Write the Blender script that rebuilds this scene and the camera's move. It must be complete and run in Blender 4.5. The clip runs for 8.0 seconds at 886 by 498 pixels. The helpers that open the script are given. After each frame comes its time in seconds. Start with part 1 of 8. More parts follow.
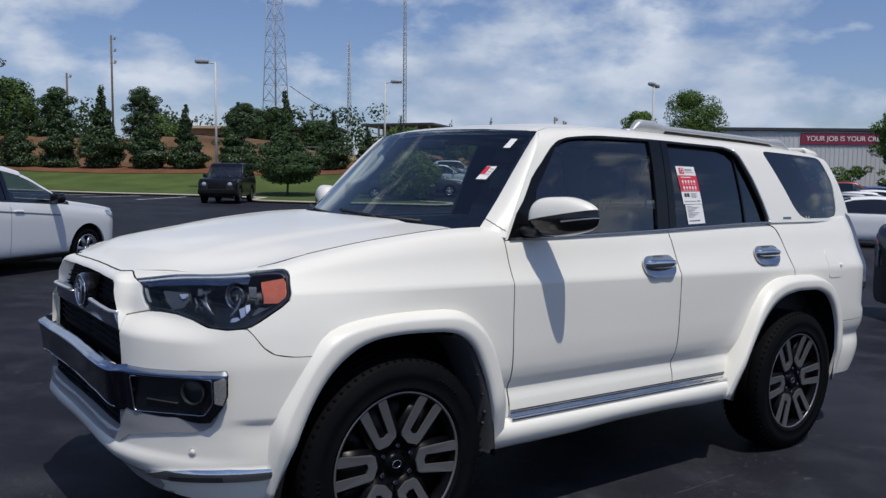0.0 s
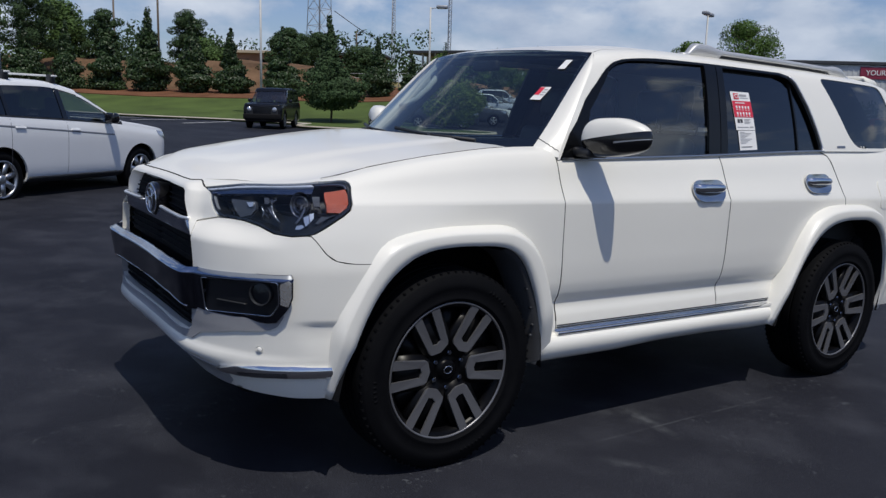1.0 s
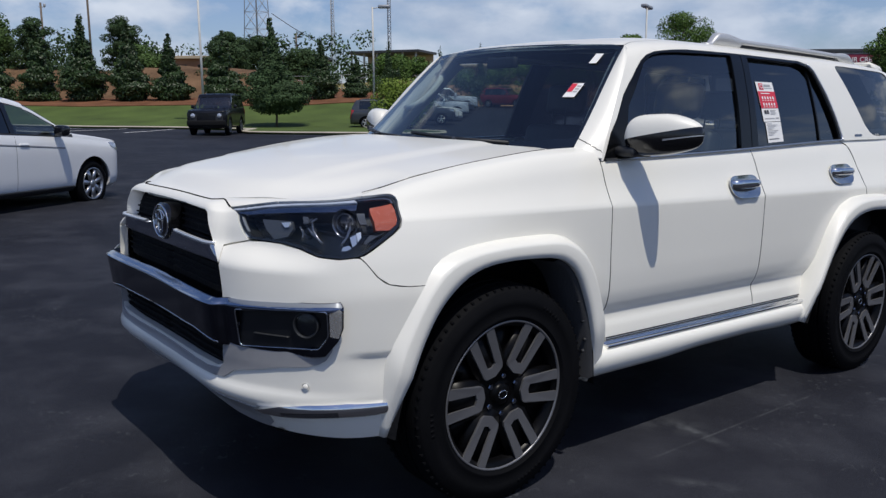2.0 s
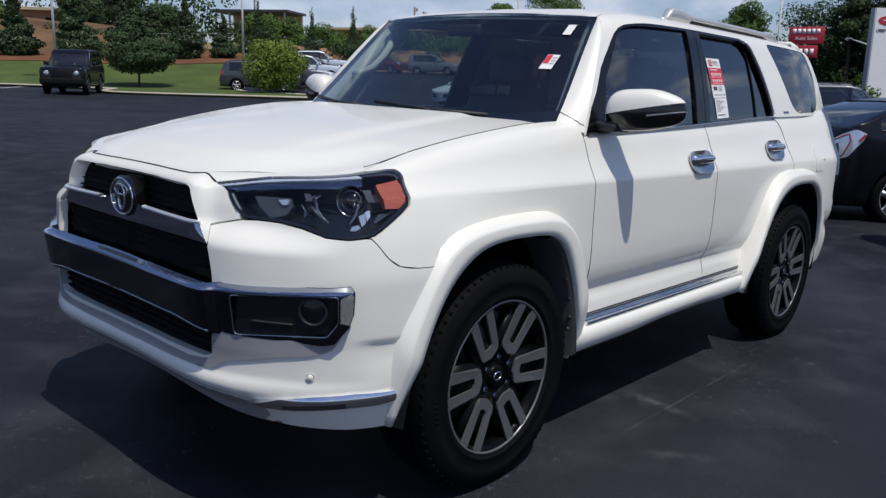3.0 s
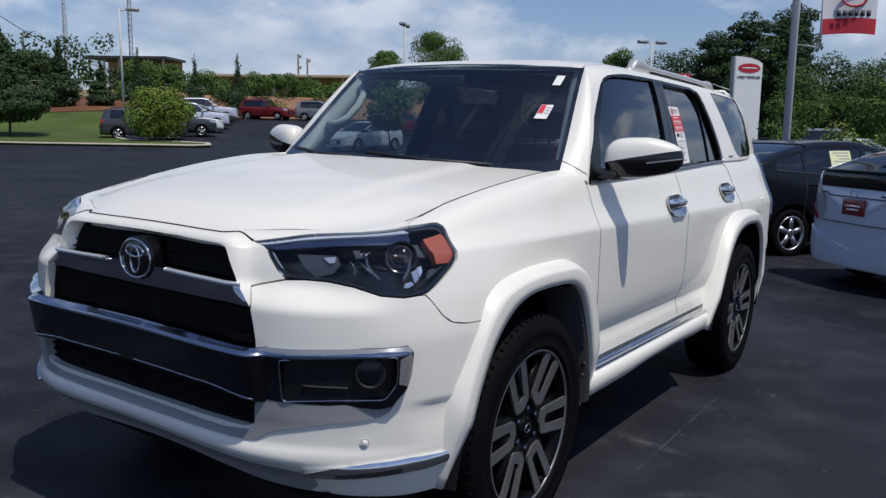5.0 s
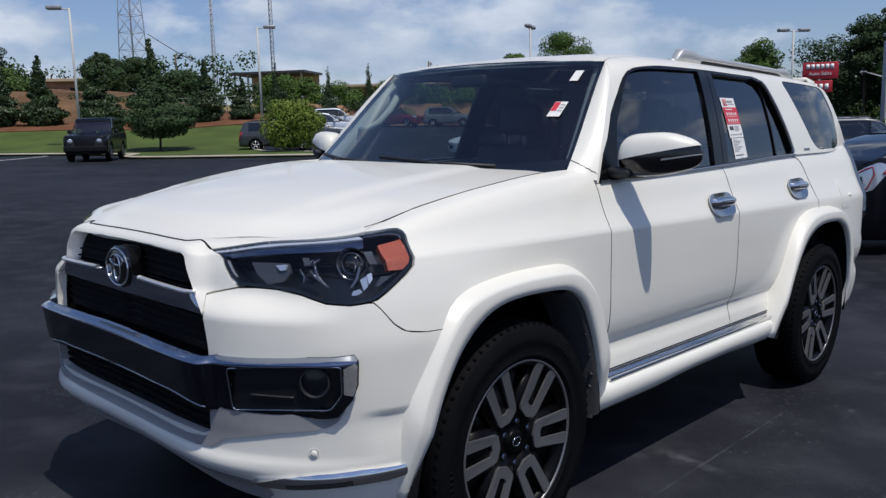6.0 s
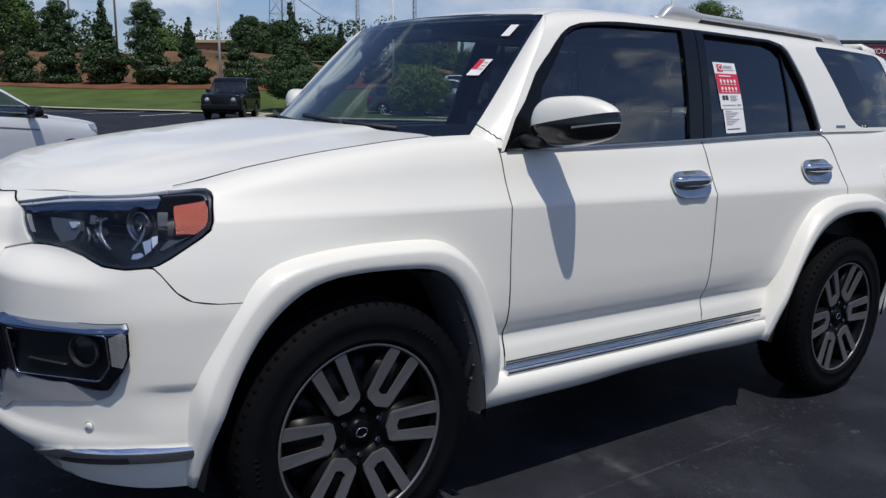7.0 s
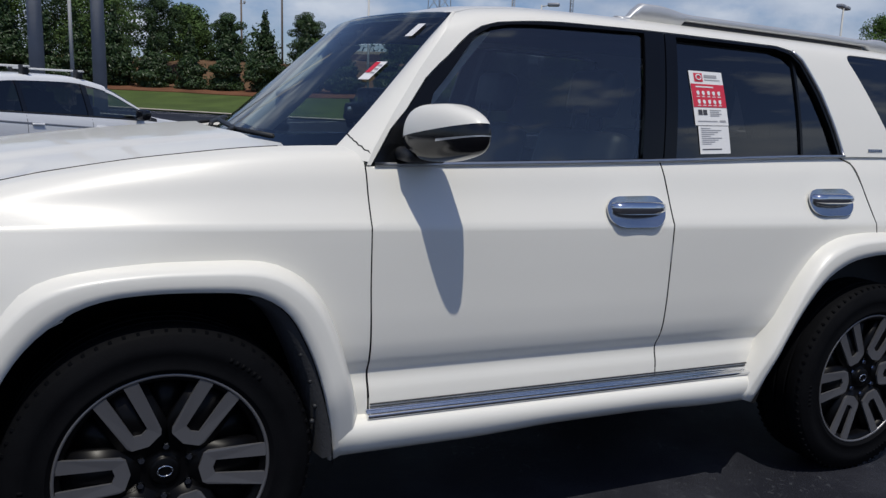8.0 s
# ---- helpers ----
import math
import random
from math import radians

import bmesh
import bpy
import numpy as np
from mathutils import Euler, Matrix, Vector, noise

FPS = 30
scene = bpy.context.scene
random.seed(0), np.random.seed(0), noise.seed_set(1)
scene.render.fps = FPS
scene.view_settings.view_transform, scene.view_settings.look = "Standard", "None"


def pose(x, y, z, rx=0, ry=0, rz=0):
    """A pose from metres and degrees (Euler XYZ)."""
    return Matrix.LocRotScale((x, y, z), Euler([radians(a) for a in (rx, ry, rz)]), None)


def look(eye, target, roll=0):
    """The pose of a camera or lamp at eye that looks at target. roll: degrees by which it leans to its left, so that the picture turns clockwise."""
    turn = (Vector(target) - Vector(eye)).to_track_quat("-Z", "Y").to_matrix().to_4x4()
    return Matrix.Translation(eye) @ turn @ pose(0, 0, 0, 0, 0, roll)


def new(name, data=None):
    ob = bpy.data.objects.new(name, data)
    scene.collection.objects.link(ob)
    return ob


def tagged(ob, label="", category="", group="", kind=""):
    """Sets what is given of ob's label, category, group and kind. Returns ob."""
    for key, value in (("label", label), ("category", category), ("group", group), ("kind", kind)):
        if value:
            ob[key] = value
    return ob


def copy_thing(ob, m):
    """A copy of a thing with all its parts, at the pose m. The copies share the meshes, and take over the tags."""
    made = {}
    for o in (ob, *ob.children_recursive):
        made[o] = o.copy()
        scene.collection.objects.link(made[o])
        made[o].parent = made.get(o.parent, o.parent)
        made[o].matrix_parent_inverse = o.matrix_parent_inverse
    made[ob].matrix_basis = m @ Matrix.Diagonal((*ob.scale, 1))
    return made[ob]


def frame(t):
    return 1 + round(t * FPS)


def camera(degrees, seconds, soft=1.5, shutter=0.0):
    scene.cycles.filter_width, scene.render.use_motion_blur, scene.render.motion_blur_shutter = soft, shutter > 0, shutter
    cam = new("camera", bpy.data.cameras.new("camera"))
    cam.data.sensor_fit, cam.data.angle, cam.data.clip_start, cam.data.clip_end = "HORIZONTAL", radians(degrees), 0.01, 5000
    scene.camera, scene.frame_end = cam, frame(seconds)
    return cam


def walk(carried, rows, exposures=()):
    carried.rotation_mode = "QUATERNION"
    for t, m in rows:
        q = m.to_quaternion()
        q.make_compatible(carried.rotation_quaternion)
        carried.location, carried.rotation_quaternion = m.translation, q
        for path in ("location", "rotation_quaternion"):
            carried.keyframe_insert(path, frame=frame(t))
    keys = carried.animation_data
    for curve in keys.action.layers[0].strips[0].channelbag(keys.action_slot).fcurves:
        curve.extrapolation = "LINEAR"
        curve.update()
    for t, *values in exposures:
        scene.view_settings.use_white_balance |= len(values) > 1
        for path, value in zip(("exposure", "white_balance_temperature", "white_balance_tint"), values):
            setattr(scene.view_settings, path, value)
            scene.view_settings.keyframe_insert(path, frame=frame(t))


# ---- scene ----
# The car stands on a gently sloping lot: LEVEL turns the car's own axes upright.
# Car axes: x towards its tail from the front axle, y towards its right side, z up.
cam = camera(57.7, 8.0, soft=1.4, shutter=0.0)
LEVEL = pose(0, 0, 0, 0.93, 1.75, 0)
PATH = [
    (0, (-1.674, -3.291, 1.431), (-0.455, -1.713, 1.277), 2.5),
    (0.5, (-1.722, -3.358, 1.421), (-0.587, -1.729, 1.174), 2.1),
    (1, (-1.779, -3.351, 1.382), (-0.646, -1.736, 1.052), 3.6),
    (1.5, (-1.825, -3.152, 1.379), (-0.678, -1.544, 1.061), 2.2),
    (3, (-2.138, -2.516, 1.378), (-0.673, -1.213, 0.983), 3.1),
    (3.5, (-2.201, -2.309, 1.353), (-0.688, -1.071, 0.931), 3.0),
    (4, (-2.266, -2.129, 1.374), (-0.667, -0.962, 1.088), 1.8),
    (4.5, (-2.422, -2.04, 1.375), (-0.738, -1.0, 1.087), 3.3),
    (6, (-2.01, -2.46, 1.386), (-0.57, -1.099, 1.111), 0.5),
    (6.5, (-1.601, -2.609, 1.378), (-0.278, -1.146, 1.043), 1.4),
    (7, (-1.186, -2.831, 1.372), (0.003, -1.26, 1.014), 2.4),
    (7.5, (-0.759, -2.947, 1.360), (0.308, -1.287, 1.017), 2.8),
    (8, (-0.265, -3.009, 1.400), (0.614, -1.244, 1.054), 3.7),
]
walk(cam, [(t, LEVEL @ look(eye, target, roll)) for t, eye, target, roll in PATH],
     exposures=[(0.0, 0.0), (0.5, -0.06), (1.5, 0.02), (3.0, 0.12), (3.5, 0.18), (4.5, 0.08), (6.0, 0.06), (7.0, 0.02), (8.0, -0.17)])

# ---- daylight ----
SUN_TO = Vector((-0.085, -0.445, 1.0)).normalized()
world = bpy.data.worlds.new("sky")
scene.world = world
world.use_nodes = True
wn, wl = world.node_tree.nodes, world.node_tree.links
wn.clear()
w_out = wn.new("ShaderNodeOutputWorld")
w_bg = wn.new("ShaderNodeBackground")
sky = wn.new("ShaderNodeTexSky")
sky.sky_type = "NISHITA"
sky.sun_disc = False
sky.sun_elevation = math.asin(SUN_TO.z)
sky.sun_rotation = math.atan2(SUN_TO.x, SUN_TO.y)
sky.air_density, sky.dust_density, sky.ozone_density = 1.0, 0.9, 3.0
# broken white cloud, denser towards the horizon
w_tc = wn.new("ShaderNodeTexCoord")
w_sep = wn.new("ShaderNodeSeparateXYZ")
wl.new(w_tc.outputs["Generated"], w_sep.inputs[0])
w_map = wn.new("ShaderNodeMapping")
w_map.inputs["Scale"].default_value = (1.0, 1.0, 2.1)
wl.new(w_tc.outputs["Generated"], w_map.inputs["Vector"])
w_noise = wn.new("ShaderNodeTexNoise")
w_noise.inputs["Scale"].default_value = 4.6
w_noise.inputs["Detail"].default_value = 9.0
w_noise.inputs["Roughness"].default_value = 0.56
w_noise.inputs["Distortion"].default_value = 0.05
wl.new(w_map.outputs[0], w_noise.inputs["Vector"])
w_ramp = wn.new("ShaderNodeValToRGB")
w_ramp.color_ramp.elements[0].position = 0.525
w_ramp.color_ramp.elements[1].position = 0.64
w_low = wn.new("ShaderNodeMapRange")
w_low.inputs["From Min"].default_value, w_low.inputs["From Max"].default_value = 0.0, 0.70
w_low.inputs["To Min"].default_value, w_low.inputs["To Max"].default_value = 0.085, -0.10
wl.new(w_sep.outputs["Z"], w_low.inputs["Value"])
w_sum = wn.new("ShaderNodeMath")
wl.new(w_noise.outputs["Fac"], w_sum.inputs[0])
wl.new(w_low.outputs[0], w_sum.inputs[1])
wl.new(w_sum.outputs[0], w_ramp.inputs["Fac"])
w_shade = wn.new("ShaderNodeTexNoise")
w_shade.inputs["Scale"].default_value = 9.0
w_shade.inputs["Detail"].default_value = 6.0
wl.new(w_map.outputs[0], w_shade.inputs["Vector"])
w_cr = wn.new("ShaderNodeValToRGB")
w_cr.color_ramp.elements[0].position, w_cr.color_ramp.elements[0].color = 0.30, (3.4, 4.4, 6.2, 1)
w_cr.color_ramp.elements[1].position, w_cr.color_ramp.elements[1].color = 0.72, (7.0, 7.7, 8.9, 1)
wl.new(w_shade.outputs["Fac"], w_cr.inputs["Fac"])
w_mix = wn.new("ShaderNodeMix")
w_mix.data_type = "RGBA"
wl.new(w_ramp.outputs["Color"], w_mix.inputs["Factor"])
w_cool = wn.new("ShaderNodeMix")
w_cool.data_type, w_cool.blend_type = "RGBA", "MULTIPLY"
w_cool.inputs["Factor"].default_value = 1.0
w_cool.inputs["B"].default_value = (0.90, 0.92, 1.10, 1)
wl.new(sky.outputs["Color"], w_cool.inputs["A"])
wl.new(w_cool.outputs["Result"], w_mix.inputs["A"])
wl.new(w_cr.outputs["Color"], w_mix.inputs["B"])
wl.new(w_mix.outputs["Result"], w_bg.inputs["Color"])
w_bg.inputs["Strength"].default_value = 0.090
wl.new(w_bg.outputs[0], w_out.inputs["Surface"])

sun_data = bpy.data.lights.new("sun", "SUN")
sun_data.energy, sun_data.angle, sun_data.color = 3.05, radians(0.53), (1.0, 0.955, 0.86)
sun = new("sun", sun_data)
sun.matrix_world = look(SUN_TO * 60, (0, 0, 0))

# ---- materials ----
def mat(name, color, rough=0.5, metal=0.0, coat=0.0, var=0.08, scale=3.0, fine=40.0, bump=0.0, bump_scale=80.0, rough_var=0.08,
        spec=0.5, sheen_tint=None, piece=0.0):
    """A plain node material with colour and roughness varied at two scales, and fine relief. piece: how far each piece differs."""
    m = bpy.data.materials.new(name)
    m.use_nodes = True
    n, l = m.node_tree.nodes, m.node_tree.links
    b = n["Principled BSDF"]
    tc = n.new("ShaderNodeTexCoord")
    big, small = n.new("ShaderNodeTexNoise"), n.new("ShaderNodeTexNoise")
    for t, s, d in ((big, scale, 5.0), (small, fine, 4.0)):
        t.inputs["Scale"].default_value, t.inputs["Detail"].default_value = s, d
        l.new(tc.outputs["Object"], t.inputs["Vector"])
    add = n.new("ShaderNodeMath")
    add.operation = "MULTIPLY_ADD"
    l.new(small.outputs["Fac"], add.inputs[0])
    add.inputs[1].default_value = 0.5
    l.new(big.outputs["Fac"], add.inputs[2])
    last = add
    if piece:
        info, mul = n.new("ShaderNodeObjectInfo"), n.new("ShaderNodeMath")
        mul.operation = "MULTIPLY_ADD"
        l.new(info.outputs["Random"], mul.inputs[0])
        mul.inputs[1].default_value = piece
        l.new(add.outputs[0], mul.inputs[2])
        last = mul
    ramp = n.new("ShaderNodeMapRange")
    ramp.inputs["From Min"].default_value, ramp.inputs["From Max"].default_value = 0.45, 1.05 + piece
    ramp.inputs["To Min"].default_value, ramp.inputs["To Max"].default_value = 1 - var, 1 + var
    l.new(last.outputs[0], ramp.inputs["Value"])
    tint = n.new("ShaderNodeMix")
    tint.data_type, tint.blend_type = "RGBA", "MULTIPLY"
    tint.inputs["Factor"].default_value = 1.0
    tint.inputs["A"].default_value = (*color, 1)
    l.new(ramp.outputs[0], tint.inputs["B"])
    l.new(tint.outputs["Result"], b.inputs["Base Color"])
    rr = n.new("ShaderNodeMapRange")
    rr.inputs["From Min"].default_value, rr.inputs["From Max"].default_value = 0.45, 1.05
    rr.inputs["To Min"].default_value, rr.inputs["To Max"].default_value = max(0.0, rough - rough_var * rough), min(1.0, rough + rough_var)
    l.new(add.outputs[0], rr.inputs["Value"])
    l.new(rr.outputs[0], b.inputs["Roughness"])
    b.inputs["Metallic"].default_value = metal
    b.inputs["Coat Weight"].default_value = coat
    b.inputs["Coat Roughness"].default_value = 0.03
    b.inputs["Specular IOR Level"].default_value = spec
    if bump:
        bt, bn = n.new("ShaderNodeTexNoise"), n.new("ShaderNodeBump")
        bt.inputs["Scale"].default_value, bt.inputs["Detail"].default_value = bump_scale, 6.0
        l.new(tc.outputs["Object"], bt.inputs["Vector"])
        l.new(bt.outputs["Fac"], bn.inputs["Height"])
        bn.inputs["Strength"].default_value, bn.inputs["Distance"].default_value = bump, 0.01
        l.new(bn.outputs[0], b.inputs["Normal"])
    return m


def glass(name, tint, rough=0.0, ior=1.5, gain=1.8):
    """Thin tinted glass: the light goes straight through, the gloss grows towards grazing view."""
    m = bpy.data.materials.new(name)
    m.use_nodes = True
    n, l = m.node_tree.nodes, m.node_tree.links
    n.clear()
    out, mix = n.new("ShaderNodeOutputMaterial"), n.new("ShaderNodeMixShader")
    tr, gl, lw = n.new("ShaderNodeBsdfTransparent"), n.new("ShaderNodeBsdfGlossy"), n.new("ShaderNodeLayerWeight")
    pw, fr = n.new("ShaderNodeMath"), n.new("ShaderNodeMath")
    tr.inputs["Color"].default_value = (*tint, 1)
    gl.inputs["Roughness"].default_value = rough
    lw.inputs["Blend"].default_value = 0.5
    f0 = ((ior - 1) / (ior + 1)) ** 2 * gain
    pw.operation, fr.operation = "POWER", "MULTIPLY_ADD"
    pw.inputs[1].default_value = 4.0
    l.new(lw.outputs["Facing"], pw.inputs[0])
    l.new(pw.outputs[0], fr.inputs[0])
    fr.inputs[1].default_value, fr.inputs[2].default_value = 1 - f0, f0
    l.new(fr.outputs[0], mix.inputs[0])
    l.new(tr.outputs[0], mix.inputs[1])
    l.new(gl.outputs[0], mix.inputs[2])
    l.new(mix.outputs[0], out.inputs["Surface"])
    return m


def paint(name, color, rough=0.32, metal=0.0, coat=0.8):
    return mat(name, color, rough, metal, coat, var=0.025, scale=1.2, fine=900.0, rough_var=0.06)


M_PEARL = paint("pearl_white_paint", (0.81, 0.791, 0.722), 0.36, 0.0, 0.5)
M_WHITE_CAR = paint("white_car_paint", (0.78, 0.79, 0.80), 0.35)
M_BLACK_CAR = mat("black_car_paint", (0.005, 0.0055, 0.008), 0.22, 0.0, 0.12, var=0.025, scale=1.2, fine=900.0, rough_var=0.06, spec=0.3)
M_SILVER_CAR = paint("silver_blue_paint", (0.56, 0.61, 0.70), 0.34, 0.12)
M_GREY_CAR = paint("grey_car_paint", (0.24, 0.25, 0.27), 0.32, 0.3)
M_DARK_CAR = paint("dark_grey_paint", (0.05, 0.055, 0.065), 0.3, 0.4)
M_RED_CAR = paint("dark_red_paint", (0.22, 0.012, 0.016), 0.3, 0.2)
M_BLUE_CAR = paint("blue_car_paint", (0.03, 0.07, 0.25), 0.3, 0.3)
M_CHROME = mat("chrome", (0.72, 0.73, 0.75), 0.06, 1.0, var=0.02, rough_var=0.03)
M_DARK_CHROME = mat("smoked_chrome", (0.26, 0.28, 0.32), 0.10, 1.0, var=0.03)
# lighter chrome for edges: their sky gleam is set in this colour
M_SATIN_BLUE = mat("chrome_edge_gleam", (0.50, 0.53, 0.58), 0.07, 1.0, var=0.02)
# dulled and bluish: the wing bar's reflections are put into its colour
M_WING = mat("wing_chrome", (0.42, 0.45, 0.54), 0.06, 1.0, var=0.02)
# dark because the bar's reflection of the ground is put into its colour
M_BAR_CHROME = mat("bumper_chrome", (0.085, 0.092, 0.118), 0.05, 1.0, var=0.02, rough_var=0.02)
M_BRIGHT = mat("bright_chrome_edge", (0.84, 0.85, 0.86), 0.28, 0.7, var=0.02)
M_SKIRT = mat("satin_grey_finish", (0.30, 0.30, 0.31), 0.42, var=0.08, bump=0.05, bump_scale=400)
M_SATIN = mat("satin_silver", (0.50, 0.51, 0.53), 0.32, 1.0, var=0.04)
M_RAIL = mat("silver_rail_paint", (0.55, 0.56, 0.57), 0.38, 0.45, var=0.04)
M_CUP = mat("bright_satin_chrome", (0.72, 0.71, 0.68), 0.26, 0.75, var=0.03)
M_HANDLE_CUP = mat("chrome_handle_cup", (0.50, 0.51, 0.52), 0.16, 1.0, var=0.03)
M_MACHINED = mat("machined_alloy", (0.19, 0.19, 0.20), 0.36, 0.6, var=0.06, fine=200)
M_GLOSS_BLACK = mat("gloss_black", (0.004, 0.004, 0.005), 0.12, 0.0, 0.3, var=0.05)
M_WHEEL_BLACK = mat("wheel_black_paint", (0.0025, 0.0025, 0.003), 0.30, var=0.05, spec=0.12)
M_SMOKE = mat("smoked_lamp_chrome", (0.20, 0.205, 0.225), 0.14, 0.8, var=0.03)
M_LAMP_GREY = mat("lamp_inner_grey", (0.075, 0.08, 0.09), 0.3, 0.2, var=0.08)
# pale and barely metallic, so the brow's gleam sits in the colour
M_BROW = mat("lamp_brow_gleam", (0.74, 0.76, 0.80), 0.28, 0.35, var=0.03)
M_POST = mat("gloss_black_post", (0.0035, 0.0038, 0.0045), 0.16, var=0.05, spec=0.28)
M_TRIM = mat("black_plastic_trim", (0.018, 0.019, 0.021), 0.5, bump=0.15, bump_scale=400, var=0.12)
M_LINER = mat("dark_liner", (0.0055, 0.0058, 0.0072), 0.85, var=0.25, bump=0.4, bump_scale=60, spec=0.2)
M_LINER_GREY = mat("grey_wheel_liner", (0.030, 0.031, 0.034), 0.7, var=0.15, bump=0.2, bump_scale=120)
M_RUBBER = mat("tyre_rubber", (0.0050, 0.0052, 0.0062), 0.65, spec=0.05, var=0.2, scale=9, bump=0.1, bump_scale=180)
M_SEAT = mat("graphite_leather", (0.014, 0.0145, 0.016), 0.45, var=0.12, bump=0.25, bump_scale=160)
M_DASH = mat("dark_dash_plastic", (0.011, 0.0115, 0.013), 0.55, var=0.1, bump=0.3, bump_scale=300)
M_HEADLINER = mat("light_grey_pillar_trim", (0.58, 0.59, 0.58), 0.75, var=0.06, bump=0.2, bump_scale=300)
M_AMBER = mat("amber_reflector", (0.48, 0.085, 0.028), 0.18, 0.0, 0.8, var=0.12, fine=300, bump=0.5, bump_scale=220)
M_RED_LENS = mat("red_lamp_lens", (0.35, 0.015, 0.02), 0.15, 0.0, 0.8, var=0.1)
M_REFLECTOR = mat("lamp_reflector", (0.62, 0.64, 0.67), 0.14, 0.7, var=0.05)
M_LAMP_BLACK = mat("lamp_bezel_black", (0.006, 0.007, 0.010), 0.30, 0.0, 0.1, var=0.1)
M_PAPER = mat("white_paper", (0.78, 0.78, 0.77), 0.6, var=0.03)
M_STICKER_RED = mat("red_print", (0.62, 0.03, 0.06), 0.5, var=0.04)
M_INK = mat("dark_print", (0.05, 0.05, 0.06), 0.6, var=0.1)
M_INK_GREY = mat("grey_print", (0.35, 0.35, 0.36), 0.6, var=0.1)
M_GLASS = glass("windscreen_glass", (0.70, 0.78, 0.77), gain=2.8)
M_GLASS_MID = glass("tinted_side_glass", (0.66, 0.72, 0.70), gain=3.4)
M_GLASS_DARK = glass("privacy_glass", (0.06, 0.065, 0.075), gain=2.6)
M_LENS = glass("clear_lamp_lens", (0.86, 0.89, 0.93), 0.0, 1.30)
M_MIRROR = mat("mirror_silvering", (0.9, 0.9, 0.9), 0.01, 1.0, var=0.0, rough_var=0.0)

def soft_clamp(a, lo, hi, w):
    if a > hi:
        return hi + w * math.tanh((a - hi) / w)
    if a < lo:
        return lo + w * math.tanh((a - lo) / w)
    return a


def lot_uv(x, y):
    """Lot axes: u along the far kerb, v away from the car's front quarter."""
    return 0.79 * x - 0.61 * y, 0.61 * x + 0.79 * y


def lot_xy(u, v):
    k = 0.79 * 0.79 + 0.61 * 0.61
    return (0.79 * u + 0.61 * v) / k, (-0.61 * u + 0.79 * v) / k


def smooth(a, b, t):
    t = min(1.0, max(0.0, (t - a) / (b - a)))
    return t * t * (3 - 2 * t)


def ground_z(x, y):
    """Height of the land: a gently tilted lot that rises to a grass bank and a wooded rise beyond."""
    z = -0.03055 * soft_clamp(x, -9, 9, 4) + 0.01625 * soft_clamp(y, -8, 30, 15)
    u, v = lot_uv(x, y)
    z += 0.14 * smooth(20, 36, v) * (1 - smooth(-18, -6, u))
    if v > 30:
        z += 0.0007 * (min(v, 62) - 30) ** 2 * smooth(-14, 4, u)
        bank = smooth(46, 66, v) * (1 - 0.75 * smooth(-6, 2, u)) * (1 - smooth(20, 40, u))
        z += 1.9 * bank + 2.0 * smooth(64, 90, v) * (1 - smooth(20, 60, u))
    return z

# ---- the body's surfaces, in the car's own axes (left half mirrored to the right) ----
def spline(*knots):
    """A smooth curve through (t, value) knots, flat outside them."""
    ts = [k[0] for k in knots]
    vs = [k[1] for k in knots]
    n = len(ts)
    d = [(vs[i + 1] - vs[i]) / (ts[i + 1] - ts[i]) for i in range(n - 1)]
    m = [d[0]] + [0.0 if d[i - 1] * d[i] <= 0 else 2 * d[i - 1] * d[i] / (d[i - 1] + d[i]) for i in range(1, n - 1)] + [d[-1]]

    def f(t):
        if t <= ts[0]:
            return vs[0]
        if t >= ts[-1]:
            return vs[-1]
        i = 0
        while t > ts[i + 1]:
            i += 1
        h = ts[i + 1] - ts[i]
        a = (t - ts[i]) / h
        return ((1 + 2 * a) * (1 - a) ** 2 * vs[i] + a * (1 - a) ** 2 * h * m[i]
                + a * a * (3 - 2 * a) * vs[i + 1] + a * a * (a - 1) * h * m[i + 1])
    return f


NOSE_X, NOSE_N, TAIL_X, TAIL_N = -0.30, 2.8, 3.35, 4.5
V_TOP = 1.25
hood_edge = spline((-0.90, 1.07), (-0.70, 1.095), (-0.51, 1.12), (-0.27, 1.175), (0.0, 1.225), (0.34, 1.265), (0.6, 1.275), (1.6, 1.315), (2.6, 1.36), (3.4, 1.38))
side_w = spline((0.30, 0.84), (0.42, 0.862), (0.50, 0.868), (0.55, 0.863), (0.588, 0.852), (0.606, 0.850), (0.618, 0.854), (0.650, 0.870), (0.71, 0.882),
                (0.80, 0.886), (0.90, 0.886), (1.0, 0.8850), (1.05, 0.8835))
nose_w = spline((0.25, 0.82), (0.36, 0.90), (0.46, 0.92), (0.60, 0.93), (0.80, 0.93), (0.90, 0.912), (1.0, 0.878), (1.05, 0.855))
nose_x = spline((0.25, -0.78), (0.32, -0.83), (0.40, -0.880), (0.44, -0.903), (0.468, -0.917), (0.49, -0.914), (0.515, -0.902), (0.56, -0.900), (0.60, -0.903), (0.80, -0.905), (0.90, -0.905), (1.0, -0.895), (1.05, -0.88))
top_w = spline((0, 0.0), (0.06, 0.011), (0.25, 0.040), (0.5, 0.068), (0.75, 0.100), (1, 0.150))
top_z = spline((0, 0.0), (0.25, 0.36), (0.5, 0.70), (0.75, 0.91), (1, 1.0))
tail_x = spline((0.30, 3.70), (0.45, 3.82), (0.60, 3.87), (0.75, 3.86), (0.80, 3.81), (1.0, 3.80), (1.2, 3.77), (1.4, 3.62), (1.6, 3.46), (1.76, 3.32))


